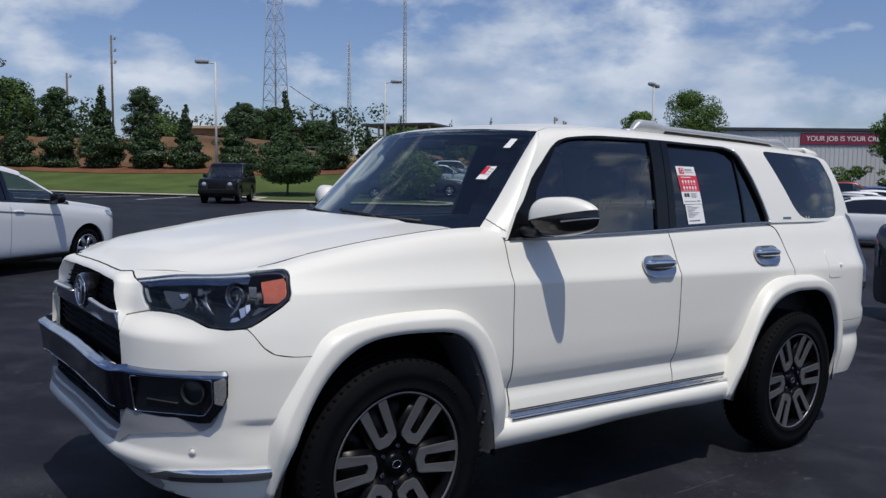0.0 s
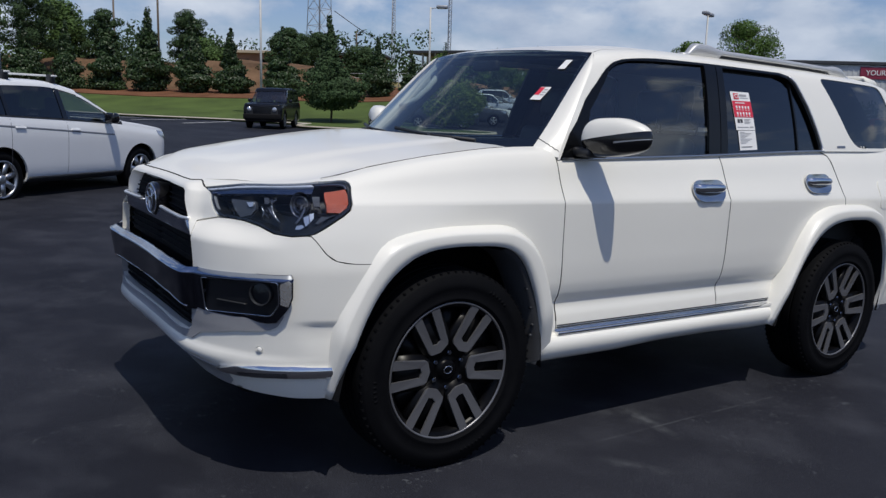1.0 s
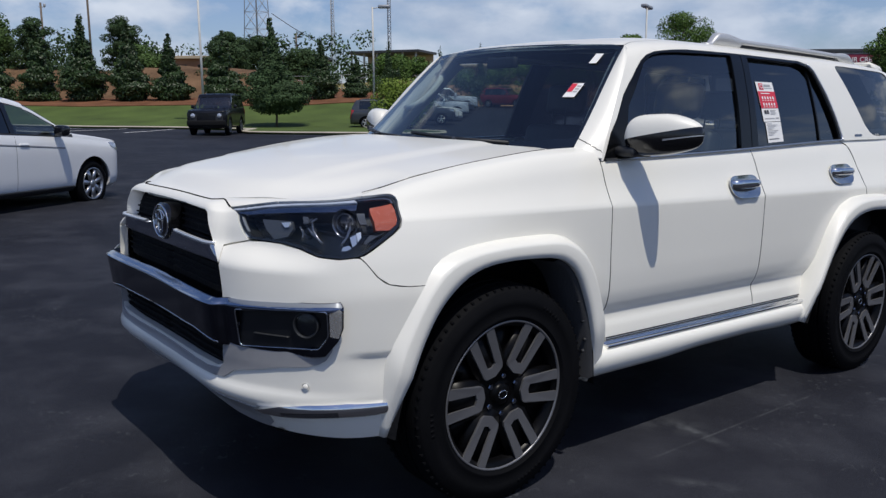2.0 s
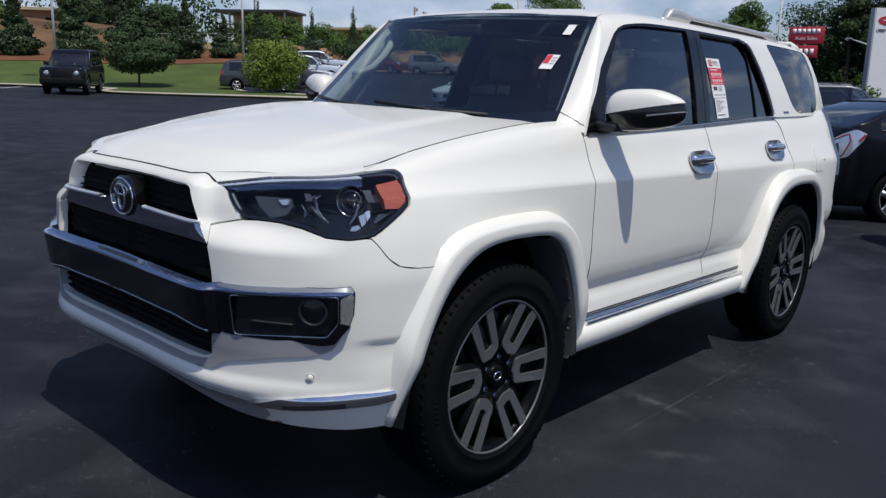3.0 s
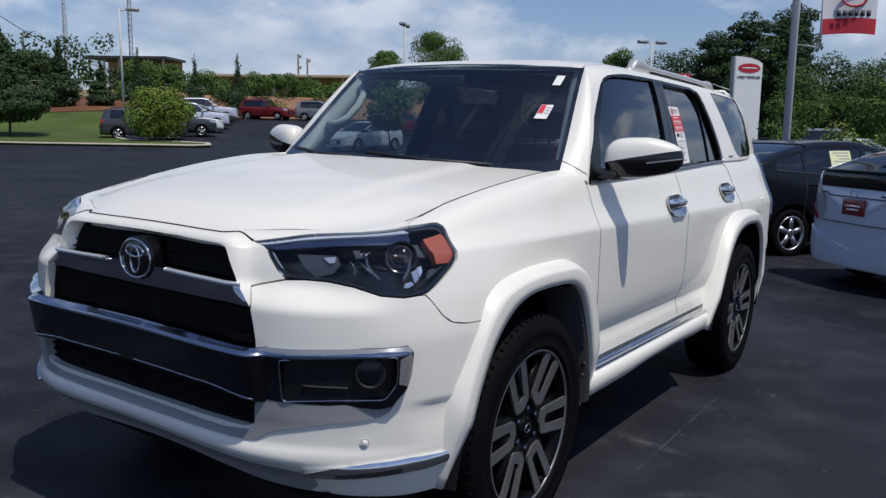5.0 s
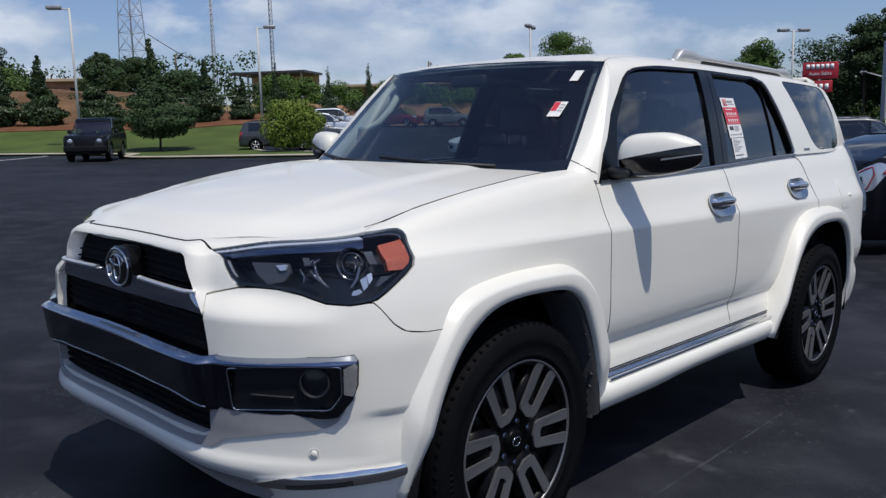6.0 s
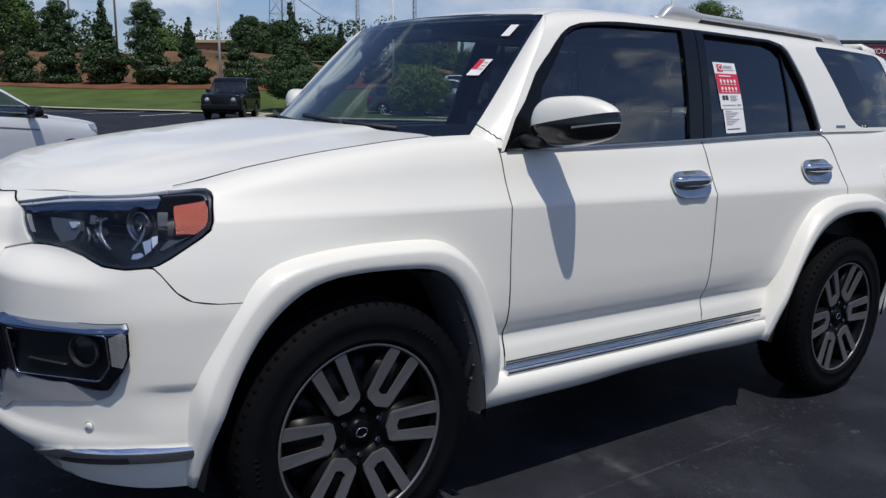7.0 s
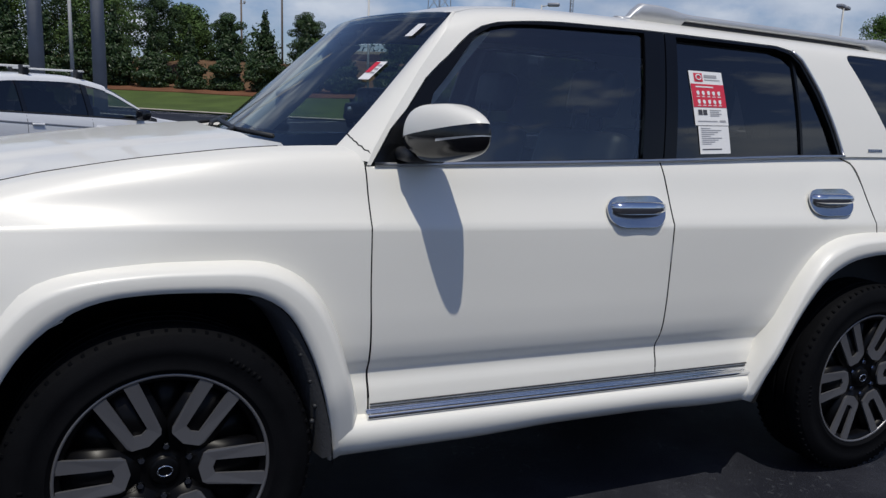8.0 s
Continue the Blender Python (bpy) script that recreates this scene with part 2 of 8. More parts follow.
def body(s, v):
    """A point of the lower body. s: 0 at the nose's middle, 1 where the flank begins, then metres; v: height up to 1.05, then over the shoulder."""
    f = max(0.0, (v - 1.05) / 0.2)
    vz = min(v, 1.05)
    x_lin = NOSE_X + s - 1
    k = smooth(-0.48, 0.20, x_lin) if s > 1 else smooth(-0.48, 0.20, NOSE_X)
    w = nose_w(vz) * (1 - k) + side_w(vz) * k - top_w(f)
    if s < 1:
        th = max(0.0, s) * math.pi / 2
        xf = nose_x(vz) + 0.04 * f * f
        x = NOSE_X + (xf - NOSE_X) * math.cos(th) ** (2 / NOSE_N) if th < math.pi / 2 else NOSE_X
        y = w * math.sin(th) ** (2 / NOSE_N)
        # step in the bumper's corner, below the fog lamps
        dent = 0.007 * smooth(0.640, 0.625, vz) * smooth(0.49, 0.60, vz) * smooth(0.70, 0.80, s) * smooth(0.97, 0.88, s)
        x, y = x + dent * math.cos(th), y - dent * math.sin(th)
    elif x_lin < TAIL_X:
        x, y = x_lin, w
    else:
        th = min(1.0, (x_lin - TAIL_X) / 0.75) * math.pi / 2
        x = TAIL_X + (tail_x(v) - TAIL_X) * math.sin(th) ** (2 / TAIL_N)
        y = w * max(0.0, math.cos(th)) ** (2 / TAIL_N)
    if s < 1:
        # the headlamps sit back behind the proud grille surround
        back = smooth(0.19, 0.31, s) * (1 - smooth(0.40, 0.74, s)) * smooth(0.885, 0.962, v)
        x, y = x + 0.034 * back, y - 0.062 * back
        # the bumper's lower lip is tucked under
        x += 0.042 * smooth(0.480, 0.385, vz) * (1 - smooth(0.26, 0.52, s))
        # a flat front: the grille's middle lies a little behind its corners
        x += (0.022 * (1 - smooth(0.0, 0.20, s)) - 0.013 * smooth(0.15, 0.27, s) * (1 - smooth(0.31, 0.50, s)))
    else:
        y -= 0.034 * smooth(1.0, 2.7, x_lin) * min(1.0, f / 0.6)
    z = vz if f == 0 else 1.05 + (hood_edge(x) - 1.05) * top_z(f)
    return Vector((x, -y, z))


hood_mid = spline((-0.90, 1.06), (-0.80, 1.108), (-0.65, 1.15), (-0.4, 1.195), (0.0, 1.245), (0.34, 1.278), (0.6, 1.285))


def hood_z(x, y):
    a = min(1.0, abs(y) / 0.72)
    dome = 0.010 * smooth(0.48, 0.40, abs(y)) * smooth(-0.85, -0.3, x)
    return hood_mid(x) + (hood_edge(x) - hood_mid(x)) * a ** 2.4 + dome


belt = spline((0.3, 1.215), (0.58, 1.222), (1.58, 1.26), (2.57, 1.305), (3.4, 1.325))
roof_z = spline((0.85, 1.715), (1.0, 1.755), (1.25, 1.778), (1.8, 1.788), (2.6, 1.79), (3.3, 1.78), (3.6, 1.765))
cab_w = spline((0.0, 0.812), (0.04, 0.803), (0.15, 0.775), (0.30, 0.728), (0.44, 0.678), (0.49, 0.655), (0.53, 0.625), (0.57, 0.585), (0.62, 0.545), (0.80, 0.36), (1.16, 0.0))
cab_z = spline((0.0, 0.0), (0.44, 0.44), (0.49, 0.483), (0.53, 0.508), (0.57, 0.522), (0.62, 0.532), (0.80, 0.548), (1.16, 0.555))


def cabin(x, c):
    """A point of the cabin's side and roof. c: 0 at the belt line, climbing to the roof's middle at 1.16."""
    z0 = belt(x)
    rise = (roof_z(x) - z0) / 0.555
    w = cab_w(c) * (1 - 0.042 * smooth(1.0, 2.7, x))
    if x > 3.0:
        w *= 1 - 0.10 * ((x - 3.0) / 0.8) ** 2
    return Vector((x, -w, z0 + cab_z(c) * rise))


def screen_x(y, z):
    """The windscreen's place along the car."""
    return 0.305 + (z - 1.26) * 1.13 + 0.105 * (y / 0.545) ** 2 * (1 - 0.25 * smooth(1.3, 1.75, z))


def screen(y, z):
    return Vector((screen_x(y, z), y, z))


# ---- mesh tools ----
def finish(name, bm, material, parent=None, label="", smooth_faces=True, keep=False):
    if not keep:
        bmesh.ops.recalc_face_normals(bm, faces=bm.faces)
    for f in bm.faces:
        if smooth_faces:
            f.smooth = True
    me = bpy.data.meshes.new(name)
    bm.to_mesh(me)
    bm.free()
    me.materials.append(material)
    ob = new(name, me)
    if parent is not None:
        ob.parent = parent
    if label:
        ob["label"] = label
    return ob


def part(name, bm, material, parent, label="", smooth_faces=True, keep=False):
    """One bmesh as one mesh object under a thing or a part."""
    return finish(name, bm, material, parent, label, smooth_faces, keep)


def anchor(name, m, label, category, group=""):
    ob = new(name)
    ob.matrix_world = m
    return tagged(ob, label, category, group)


def box(bm, lo, hi, bevel=0.0, m=None, segments=2):
    """A box from corner to corner with rounded edges."""
    g = bmesh.ops.create_cube(bm, size=1.0)
    c = [(lo[i] + hi[i]) / 2 for i in range(3)]
    s = [abs(hi[i] - lo[i]) for i in range(3)]
    for v in g["verts"]:
        v.co = Vector((c[i] + v.co[i] * s[i] for i in range(3)))
    vs = g["verts"]
    if bevel:
        es = list({e for v in vs for e in v.link_edges})
        r = bmesh.ops.bevel(bm, geom=es, offset=bevel, segments=segments, affect="EDGES", profile=0.5)
        vs = list({v for f in r["faces"] for v in f.verts} | {v for v in vs if v.is_valid})
    if m is not None:
        bmesh.ops.transform(bm, matrix=m, verts=vs)
    return vs


def sharp(bm, degrees=35):
    for e in bm.edges:
        if len(e.link_faces) == 2 and e.calc_face_angle(0) > radians(degrees):
            e.smooth = False
    return bm


def revolve(bm, profile, steps=48, axis="y", closed=False):
    """Turn (radius, along) pairs about an axis."""
    rings = []
    for k in range(steps):
        a = 2 * math.pi * k / steps
        ring = []
        for r, h in profile:
            c, s = r * math.cos(a), r * math.sin(a)
            ring.append(bm.verts.new({"y": (c, h, s), "z": (c, s, h), "x": (h, c, s)}[axis]))
        rings.append(ring)
    n = len(profile)
    for k in range(steps):
        a, b = rings[k], rings[(k + 1) % steps]
        for i in range(n if closed else n - 1):
            j = (i + 1) % n
            try:
                bm.faces.new((a[i], a[j], b[j], b[i]))
            except ValueError:
                pass
    return bm


def tube(bm, pts, r, sides=8, caps=True, r_end=None):
    """A round bar along points."""
    pts = [Vector(p) for p in pts]
    rings = []
    n = len(pts)
    for i, p in enumerate(pts):
        d = (pts[min(i + 1, n - 1)] - pts[max(i - 1, 0)]).normalized()
        ref = Vector((0, 0, 1)) if abs(d.z) < 0.9 else Vector((1, 0, 0))
        a = d.cross(ref).normalized()
        b = d.cross(a)
        rr = r if r_end is None else r + (r_end - r) * i / (n - 1)
        rings.append([bm.verts.new(p + (a * math.cos(2 * math.pi * k / sides) + b * math.sin(2 * math.pi * k / sides)) * rr) for k in range(sides)])
    for i in range(n - 1):
        for k in range(sides):
            bm.faces.new((rings[i][k], rings[i][(k + 1) % sides], rings[i + 1][(k + 1) % sides], rings[i + 1][k]))
    if caps:
        bm.faces.new(rings[0])
        bm.faces.new(rings[-1])
    return bm


def extrude_poly(bm, pts, depth):
    """A flat outline of 3D points given thickness along the vector depth."""
    a = [bm.verts.new(p) for p in pts]
    b = [bm.verts.new(Vector(p) + Vector(depth)) for p in pts]
    n = len(a)
    bm.faces.new(a)
    bm.faces.new(list(reversed(b)))
    for i in range(n):
        bm.faces.new((a[i], b[i], b[(i + 1) % n], a[(i + 1) % n]))
    return bm


def rounded(poly, r, steps=4):
    """Round the corners of an outline in its own units."""
    out = []
    n = len(poly)
    for i in range(n):
        p, a, b = Vector(poly[i]), Vector(poly[i - 1]), Vector(poly[(i + 1) % n])
        da, db = min(r, (a - p).length * 0.45), min(r, (b - p).length * 0.45)
        q, s = p + (a - p).normalized() * da, p + (b - p).normalized() * db
        for k in range(steps + 1):
            t = k / steps
            out.append(tuple(q * (1 - t) ** 2 + p * 2 * t * (1 - t) + s * t * t))
    return out


def clip_cell(poly, x0, x1, y0, y1):
    for ax, lim, sg in ((0, x0, 1), (0, x1, -1), (1, y0, 1), (1, y1, -1)):
        res = []
        n = len(poly)
        for i in range(n):
            p, q = poly[i - 1], poly[i]
            dp, dq = (p[ax] - lim) * sg, (q[ax] - lim) * sg
            if (dp < 0) != (dq < 0):
                t = dp / (dp - dq)
                c = [p[0] + (q[0] - p[0]) * t, p[1] + (q[1] - p[1]) * t]
                c[ax] = lim
                res.append(tuple(c))
            if dq >= 0:
                res.append(q)
        poly = res
        if len(poly) < 3:
            return []
    # drop the spikes that a hollow outline leaves along the cell's border
    i, kept = 0, 0
    while len(poly) > 2 and kept < len(poly):
        n = len(poly)
        (ax, ay), (bx, by), (cx, cy) = poly[i - 1], poly[i % n], poly[(i + 1) % n]
        ux, uy, wx, wy = bx - ax, by - ay, cx - bx, cy - by
        if abs(ux) + abs(uy) < 1e-9 or (abs(ux * wy - uy * wx) < 1e-10 and ux * wx + uy * wy < 0):
            poly = poly[:i] + poly[i + 1:]
            i, kept = max(0, i - 1) % max(1, len(poly)), 0
        else:
            i, kept = (i + 1) % n, kept + 1
    return poly if len(poly) > 2 else []


def inside(poly, x, y):
    r = False
    n = len(poly)
    for i in range(n):
        (ax, ay), (bx, by) = poly[i - 1], poly[i]
        if (ay > y) != (by > y) and x < (bx - ax) * (y - ay) / (by - ay) + ax:
            r = not r
    return r


def patch(fn, poly, du, dv, lip=0.012, off=0.0, out=1, whole=False, mirrored=False):
    """The part of the surface fn(u, v) inside an outline, with its edges turned in by lip.
    whole: both halves in one mesh; mirrored: the right half."""
    poly = [tuple(p) for p in poly]
    area = sum(poly[i - 1][0] * poly[i][1] - poly[i][0] * poly[i - 1][1] for i in range(len(poly)))
    if area < 0:
        poly.reverse()
    us, vs = [p[0] for p in poly], [p[1] for p in poly]
    u0, v0 = min(us), min(vs)
    nu, nv = max(1, math.ceil((max(us) - u0) / du)), max(1, math.ceil((max(vs) - v0) / dv))
    su, sv = (max(us) - u0) / nu, (max(vs) - v0) / nv
    touched = set()
    for i in range(len(poly)):
        a, b = poly[i - 1], poly[i]
        k = int(max(abs(b[0] - a[0]) / su, abs(b[1] - a[1]) / sv) * 6) + 2
        for j in range(k + 1):
            t = j / k
            ci, cj = (a[0] + (b[0] - a[0]) * t - u0) / su, (a[1] + (b[1] - a[1]) * t - v0) / sv
            for di in (-0.02, 0.02):
                for dj in (-0.02, 0.02):
                    touched.add((int(math.floor(ci + di)), int(math.floor(cj + dj))))
    bm = bmesh.new()
    known, normals, where = {}, {}, {}

    def vert(u, v):
        key = (round(u, 5), round(v, 5))
        if key not in known:
            e = 0.004
            p = fn(u, v)
            d = (fn(u + e, v) - fn(u - e, v)).cross(fn(u, v + e) - fn(u, v - e))
            nrm = d.normalized() * out if d.length > 1e-12 else Vector((0, 0, 1))
            w = bm.verts.new(p + nrm * off)
            known[key] = w
            where[w] = (u, v)
            normals[w] = nrm
        return known[key]

    for i in range(nu):
        for j in range(nv):
            x0, x1, y0, y1 = u0 + i * su, u0 + (i + 1) * su, v0 + j * sv, v0 + (j + 1) * sv
            if (i, j) in touched:
                c = clip_cell(poly, x0, x1, y0, y1)
            elif inside(poly, (x0 + x1) / 2, (y0 + y1) / 2):
                c = [(x0, y0), (x1, y0), (x1, y1), (x0, y1)]
            else:
                continue
            ring = []
            for p in c:
                w = vert(*p)
                if w not in ring:
                    ring.append(w)
            if len(ring) > 2:
                if out < 0:
                    ring.reverse()
                try:
                    bm.faces.new(ring)
                except ValueError:
                    pass
    def on_outline(a, b):
        x, y = (where[a][0] + where[b][0]) / 2, (where[a][1] + where[b][1]) / 2
        for i in range(len(poly)):
            (ax, ay), (bx, by) = poly[i - 1], poly[i]
            dx, dy = bx - ax, by - ay
            q = dx * dx + dy * dy
            t = min(1.0, max(0.0, ((x - ax) * dx + (y - ay) * dy) / q)) if q > 0 else 0.0
            if abs(ax + dx * t - x) + abs(ay + dy * t - y) < 1.5e-4:
                return True
        return False
    edge = [e for e in bm.edges if len(e.link_faces) == 1 and on_outline(*e.verts)]
    if lip:
        low = {}
        for e in edge:
            if whole and all(abs(v.co.y) < 1e-3 for v in e.verts):
                continue
            for v in e.verts:
                if v not in low:
                    low[v] = bm.verts.new(v.co - normals[v] * lip)
            lp = e.link_loops[0]
            a, b = lp.vert, lp.link_loop_next.vert
            e.smooth = False
            try:
                bm.faces.new((b, a, low[a], low[b]))
            except ValueError:
                pass
    if mirrored or whole:
        if whole:
            ext = bmesh.ops.duplicate(bm, geom=list(bm.verts) + list(bm.edges) + list(bm.faces))["geom"]
            vv, ff = [g for g in ext if isinstance(g, bmesh.types.BMVert)], [g for g in ext if isinstance(g, bmesh.types.BMFace)]
        else:
            vv, ff = list(bm.verts), list(bm.faces)
        for v in vv:
            v.co.y = -v.co.y
        bmesh.ops.reverse_faces(bm, faces=ff)
        if whole:
            bmesh.ops.remove_doubles(bm, verts=bm.verts, dist=0.0004)
    return bm


def pair(name, fn, poly, du, dv, material, parent, label="", **kw):
    """A panel on the left and its twin on the right."""
    return [part(name, patch(fn, poly, du, dv, mirrored=k, **kw), material, parent, label, keep=True) for k in (False, True)]


def strip_along(fn, pts, width, height, closed=False, base=0.0):
    """A raised moulding with a rounded crown along (u, v) points of a surface."""
    bm = bmesh.new()
    rows = []
    n = len(pts)
    ps, ns = [], []
    for u, v in pts:
        e = 0.004
        ps.append(fn(u, v))
        ns.append((fn(u + e, v) - fn(u - e, v)).cross(fn(u, v + e) - fn(u, v - e)).normalized())
    for i in range(n):
        d = (ps[(i + 1) % n] - ps[i - 1]) if closed else (ps[min(i + 1, n - 1)] - ps[max(i - 1, 0)])
        a = d.normalized().cross(ns[i]).normalized()
        rows.append([bm.verts.new(ps[i] + a * (width / 2 * k) + ns[i] * (base + height * h)) for k, h in ((-1, -1.0), (-1, 0.55), (-0.6, 1.0), (0.6, 1.0), (1, 0.55), (1, -1.0))])
    for i in range(n if closed else n - 1):
        a, b = rows[i], rows[(i + 1) % n]
        for k in range(5):
            bm.faces.new((a[k], a[k + 1], b[k + 1], b[k]))
    if not closed:
        bm.faces.new(rows[0])
        bm.faces.new(rows[-1])
    return bm


def mirror_bm(bm):
    for v in bm.verts:
        v.co.y = -v.co.y
    bmesh.ops.reverse_faces(bm, faces=bm.faces)
    return bm


def dense(pts, step=0.03):
    out = []
    for i in range(len(pts) - 1):
        a, b = Vector(pts[i]), Vector(pts[i + 1])
        k = max(1, int((b - a).length / step))
        out += [tuple(a + (b - a) * (j / k)) for j in range(k)]
    return out + [tuple(pts[-1])]


# ---- the land ----
M_ASPHALT = bpy.data.materials.new("sealed_asphalt")
M_ASPHALT.use_nodes = True
n_, l_ = M_ASPHALT.node_tree.nodes, M_ASPHALT.node_tree.links
b_ = n_["Principled BSDF"]
tc_ = n_.new("ShaderNodeTexCoord")
cols_ = []
for sc, det, lo, hi in ((0.35, 6, 0.42, 0.68), (2.6, 9, 0.47, 0.74), (260.0, 3, 0.30, 0.75)):
    t_, r_ = n_.new("ShaderNodeTexNoise"), n_.new("ShaderNodeMapRange")
    t_.inputs["Scale"].default_value, t_.inputs["Detail"].default_value = sc, det
    l_.new(tc_.outputs["Object"], t_.inputs["Vector"])
    r_.inputs["From Min"].default_value, r_.inputs["From Max"].default_value = lo, hi
    l_.new(t_.outputs["Fac"], r_.inputs["Value"])
    cols_.append(r_)
mixa, mixb, mixc = (n_.new("ShaderNodeMix") for _ in range(3))
for mx in (mixa, mixb, mixc):
    mx.data_type = "RGBA"
mixa.inputs["A"].default_value, mixa.inputs["B"].default_value = (0.0172, 0.0184, 0.0260, 1), (0.0375, 0.0395, 0.0515, 1)
l_.new(cols_[0].outputs[0], mixa.inputs["Factor"])
half_ = n_.new("ShaderNodeMath")
half_.operation = "MULTIPLY"
half_.inputs[1].default_value = 0.8
l_.new(cols_[1].outputs[0], half_.inputs[0])
l_.new(mixa.outputs["Result"], mixb.inputs["A"])
mixb.inputs["B"].default_value = (0.057, 0.060, 0.074, 1)
l_.new(half_.outputs[0], mixb.inputs["Factor"])
mixc.blend_type = "MULTIPLY"
mixc.inputs["Factor"].default_value = 0.55
l_.new(mixb.outputs["Result"], mixc.inputs["A"])
l_.new(cols_[2].outputs[0], mixc.inputs["B"])
# pale scuffs and grit: thin broken flecks in loose clusters
fleck_, area_, fr_, ar_, both_, mixd = (n_.new(k) for k in ("ShaderNodeTexNoise", "ShaderNodeTexNoise", "ShaderNodeMapRange", "ShaderNodeMapRange", "ShaderNodeMath", "ShaderNodeMix"))
for t_, r_, sc, lo, hi in ((fleck_, fr_, 34.0, 0.60, 0.68), (area_, ar_, 1.1, 0.50, 0.66)):
    t_.inputs["Scale"].default_value, t_.inputs["Detail"].default_value = sc, 5
    t_.inputs["Distortion"].default_value = 1.2
    l_.new(tc_.outputs["Object"], t_.inputs["Vector"])
    r_.inputs["From Min"].default_value, r_.inputs["From Max"].default_value = lo, hi
    l_.new(t_.outputs["Fac"], r_.inputs["Value"])
both_.operation = "MULTIPLY"
l_.new(fr_.outputs[0], both_.inputs[0])
l_.new(ar_.outputs[0], both_.inputs[1])
mixd.data_type = "RGBA"
l_.new(both_.outputs[0], mixd.inputs["Factor"])
l_.new(mixc.outputs["Result"], mixd.inputs["A"])
mixd.inputs["B"].default_value = (0.068, 0.073, 0.082, 1)


def asphalt_math(op, a, b=None, clamp=False):
    k = n_.new("ShaderNodeMath")
    k.operation, k.use_clamp = op, clamp
    for i, v in enumerate((a, b)):
        if isinstance(v, (int, float)):
            k.inputs[i].default_value = v
        elif v is not None:
            l_.new(v, k.inputs[i])
    return k.outputs[0]


def scratch(last, x0, y0, x1, y1, half, strength, seed):
    """A pale broken scratch in the seal from one spot of the lot to another."""
    mp, sep, nz = n_.new("ShaderNodeMapping"), n_.new("ShaderNodeSeparateXYZ"), n_.new("ShaderNodeTexNoise")
    mp.vector_type = "TEXTURE"
    mp.inputs["Location"].default_value = (x0, y0, 0)
    mp.inputs["Rotation"].default_value = (0, 0, math.atan2(y1 - y0, x1 - x0))
    l_.new(tc_.outputs["Object"], mp.inputs["Vector"])
    l_.new(mp.outputs[0], sep.inputs[0])
    nz.inputs["Scale"].default_value, nz.inputs["Detail"].default_value = 11.0, 8
    l_.new(mp.outputs[0], nz.inputs["Vector"])
    length = math.hypot(x1 - x0, y1 - y0)
    wave = asphalt_math("MULTIPLY", asphalt_math("SUBTRACT", nz.outputs["Fac"], 0.5), half * 1.2 + 0.01 * seed)
    across = asphalt_math("ABSOLUTE", asphalt_math("ADD", sep.outputs["Y"], wave))
    core = asphalt_math("SUBTRACT", 1.0, asphalt_math("DIVIDE", across, half), clamp=True)
    middle = asphalt_math("ABSOLUTE", asphalt_math("SUBTRACT", sep.outputs["X"], length / 2))
    ends = asphalt_math("DIVIDE", asphalt_math("SUBTRACT", length / 2, middle), 0.15, clamp=True)
    broken = asphalt_math("MULTIPLY", asphalt_math("SUBTRACT", nz.outputs["Fac"], 0.36), 4.0, clamp=True)
    fac = asphalt_math("MULTIPLY", asphalt_math("MULTIPLY", core, ends), asphalt_math("MULTIPLY", broken, strength), clamp=True)
    mx = n_.new("ShaderNodeMix")
    mx.data_type = "RGBA"
    l_.new(fac, mx.inputs["Factor"])
    l_.new(last, mx.inputs["A"])
    mx.inputs["B"].default_value = (0.115, 0.122, 0.130, 1)
    return mx.outputs["Result"]


seal_ = mixd.outputs["Result"]
for row in ((0.72, -1.01, 2.18, -1.00, 0.009, 0.36, 0), (1.20, -0.76, 1.12, -1.18, 0.045, 0.7, 1), (0.62, -1.12, 0.84, -1.44, 0.05, 0.4, 2), (1.00, -0.55, 1.30, -0.98, 0.16, 0.25, 3), (3.05, -1.05, 3.35, -1.30, 0.10, 0.3, 2)):
    seal_ = scratch(seal_, *row)
l_.new(seal_, b_.inputs["Base Color"])
b_.inputs["Roughness"].default_value = 0.62
b_.inputs["Specular IOR Level"].default_value = 0.11
bt_, bn_ = n_.new("ShaderNodeTexNoise"), n_.new("ShaderNodeBump")
bt_.inputs["Scale"].default_value, bt_.inputs["Detail"].default_value = 190.0, 5
l_.new(tc_.outputs["Object"], bt_.inputs["Vector"])
l_.new(bt_.outputs["Fac"], bn_.inputs["Height"])
bn_.inputs["Strength"].default_value, bn_.inputs["Distance"].default_value = 0.55, 0.006
l_.new(bn_.outputs[0], b_.inputs["Normal"])


def axis_steps(near, far, step, grow):
    a, s = [0.0], step
    while a[-1] < far:
        a.append(a[-1] + s)
        if a[-1] > near:
            s *= grow
    return [-v for v in reversed(a[1:])] + a


gx = [v + 20 for v in axis_steps(60, 1500, 2.0, 1.25)]
gy = [v + 25 for v in axis_steps(60, 1500, 2.0, 1.25)]
verts = [(x, y, ground_z(x, y)) for y in gy for x in gx]
faces = [(j * len(gx) + i, j * len(gx) + i + 1, (j + 1) * len(gx) + i + 1, (j + 1) * len(gx) + i) for j in range(len(gy) - 1) for i in range(len(gx) - 1)]
me = bpy.data.meshes.new("ground")
me.from_pydata(verts, [], faces)
for f in me.polygons:
    f.use_smooth = True
me.materials.append(M_ASPHALT)
tagged(new("ground", me), "dark sealed asphalt car park with pale scuffs", "ground", kind="structure")

# ---- the white sport utility vehicle ----
def sx(x):
    return x + 1.3


suv = anchor("suv", LEVEL, "pearl white sport utility vehicle with chrome trim parked on dark asphalt", "car")

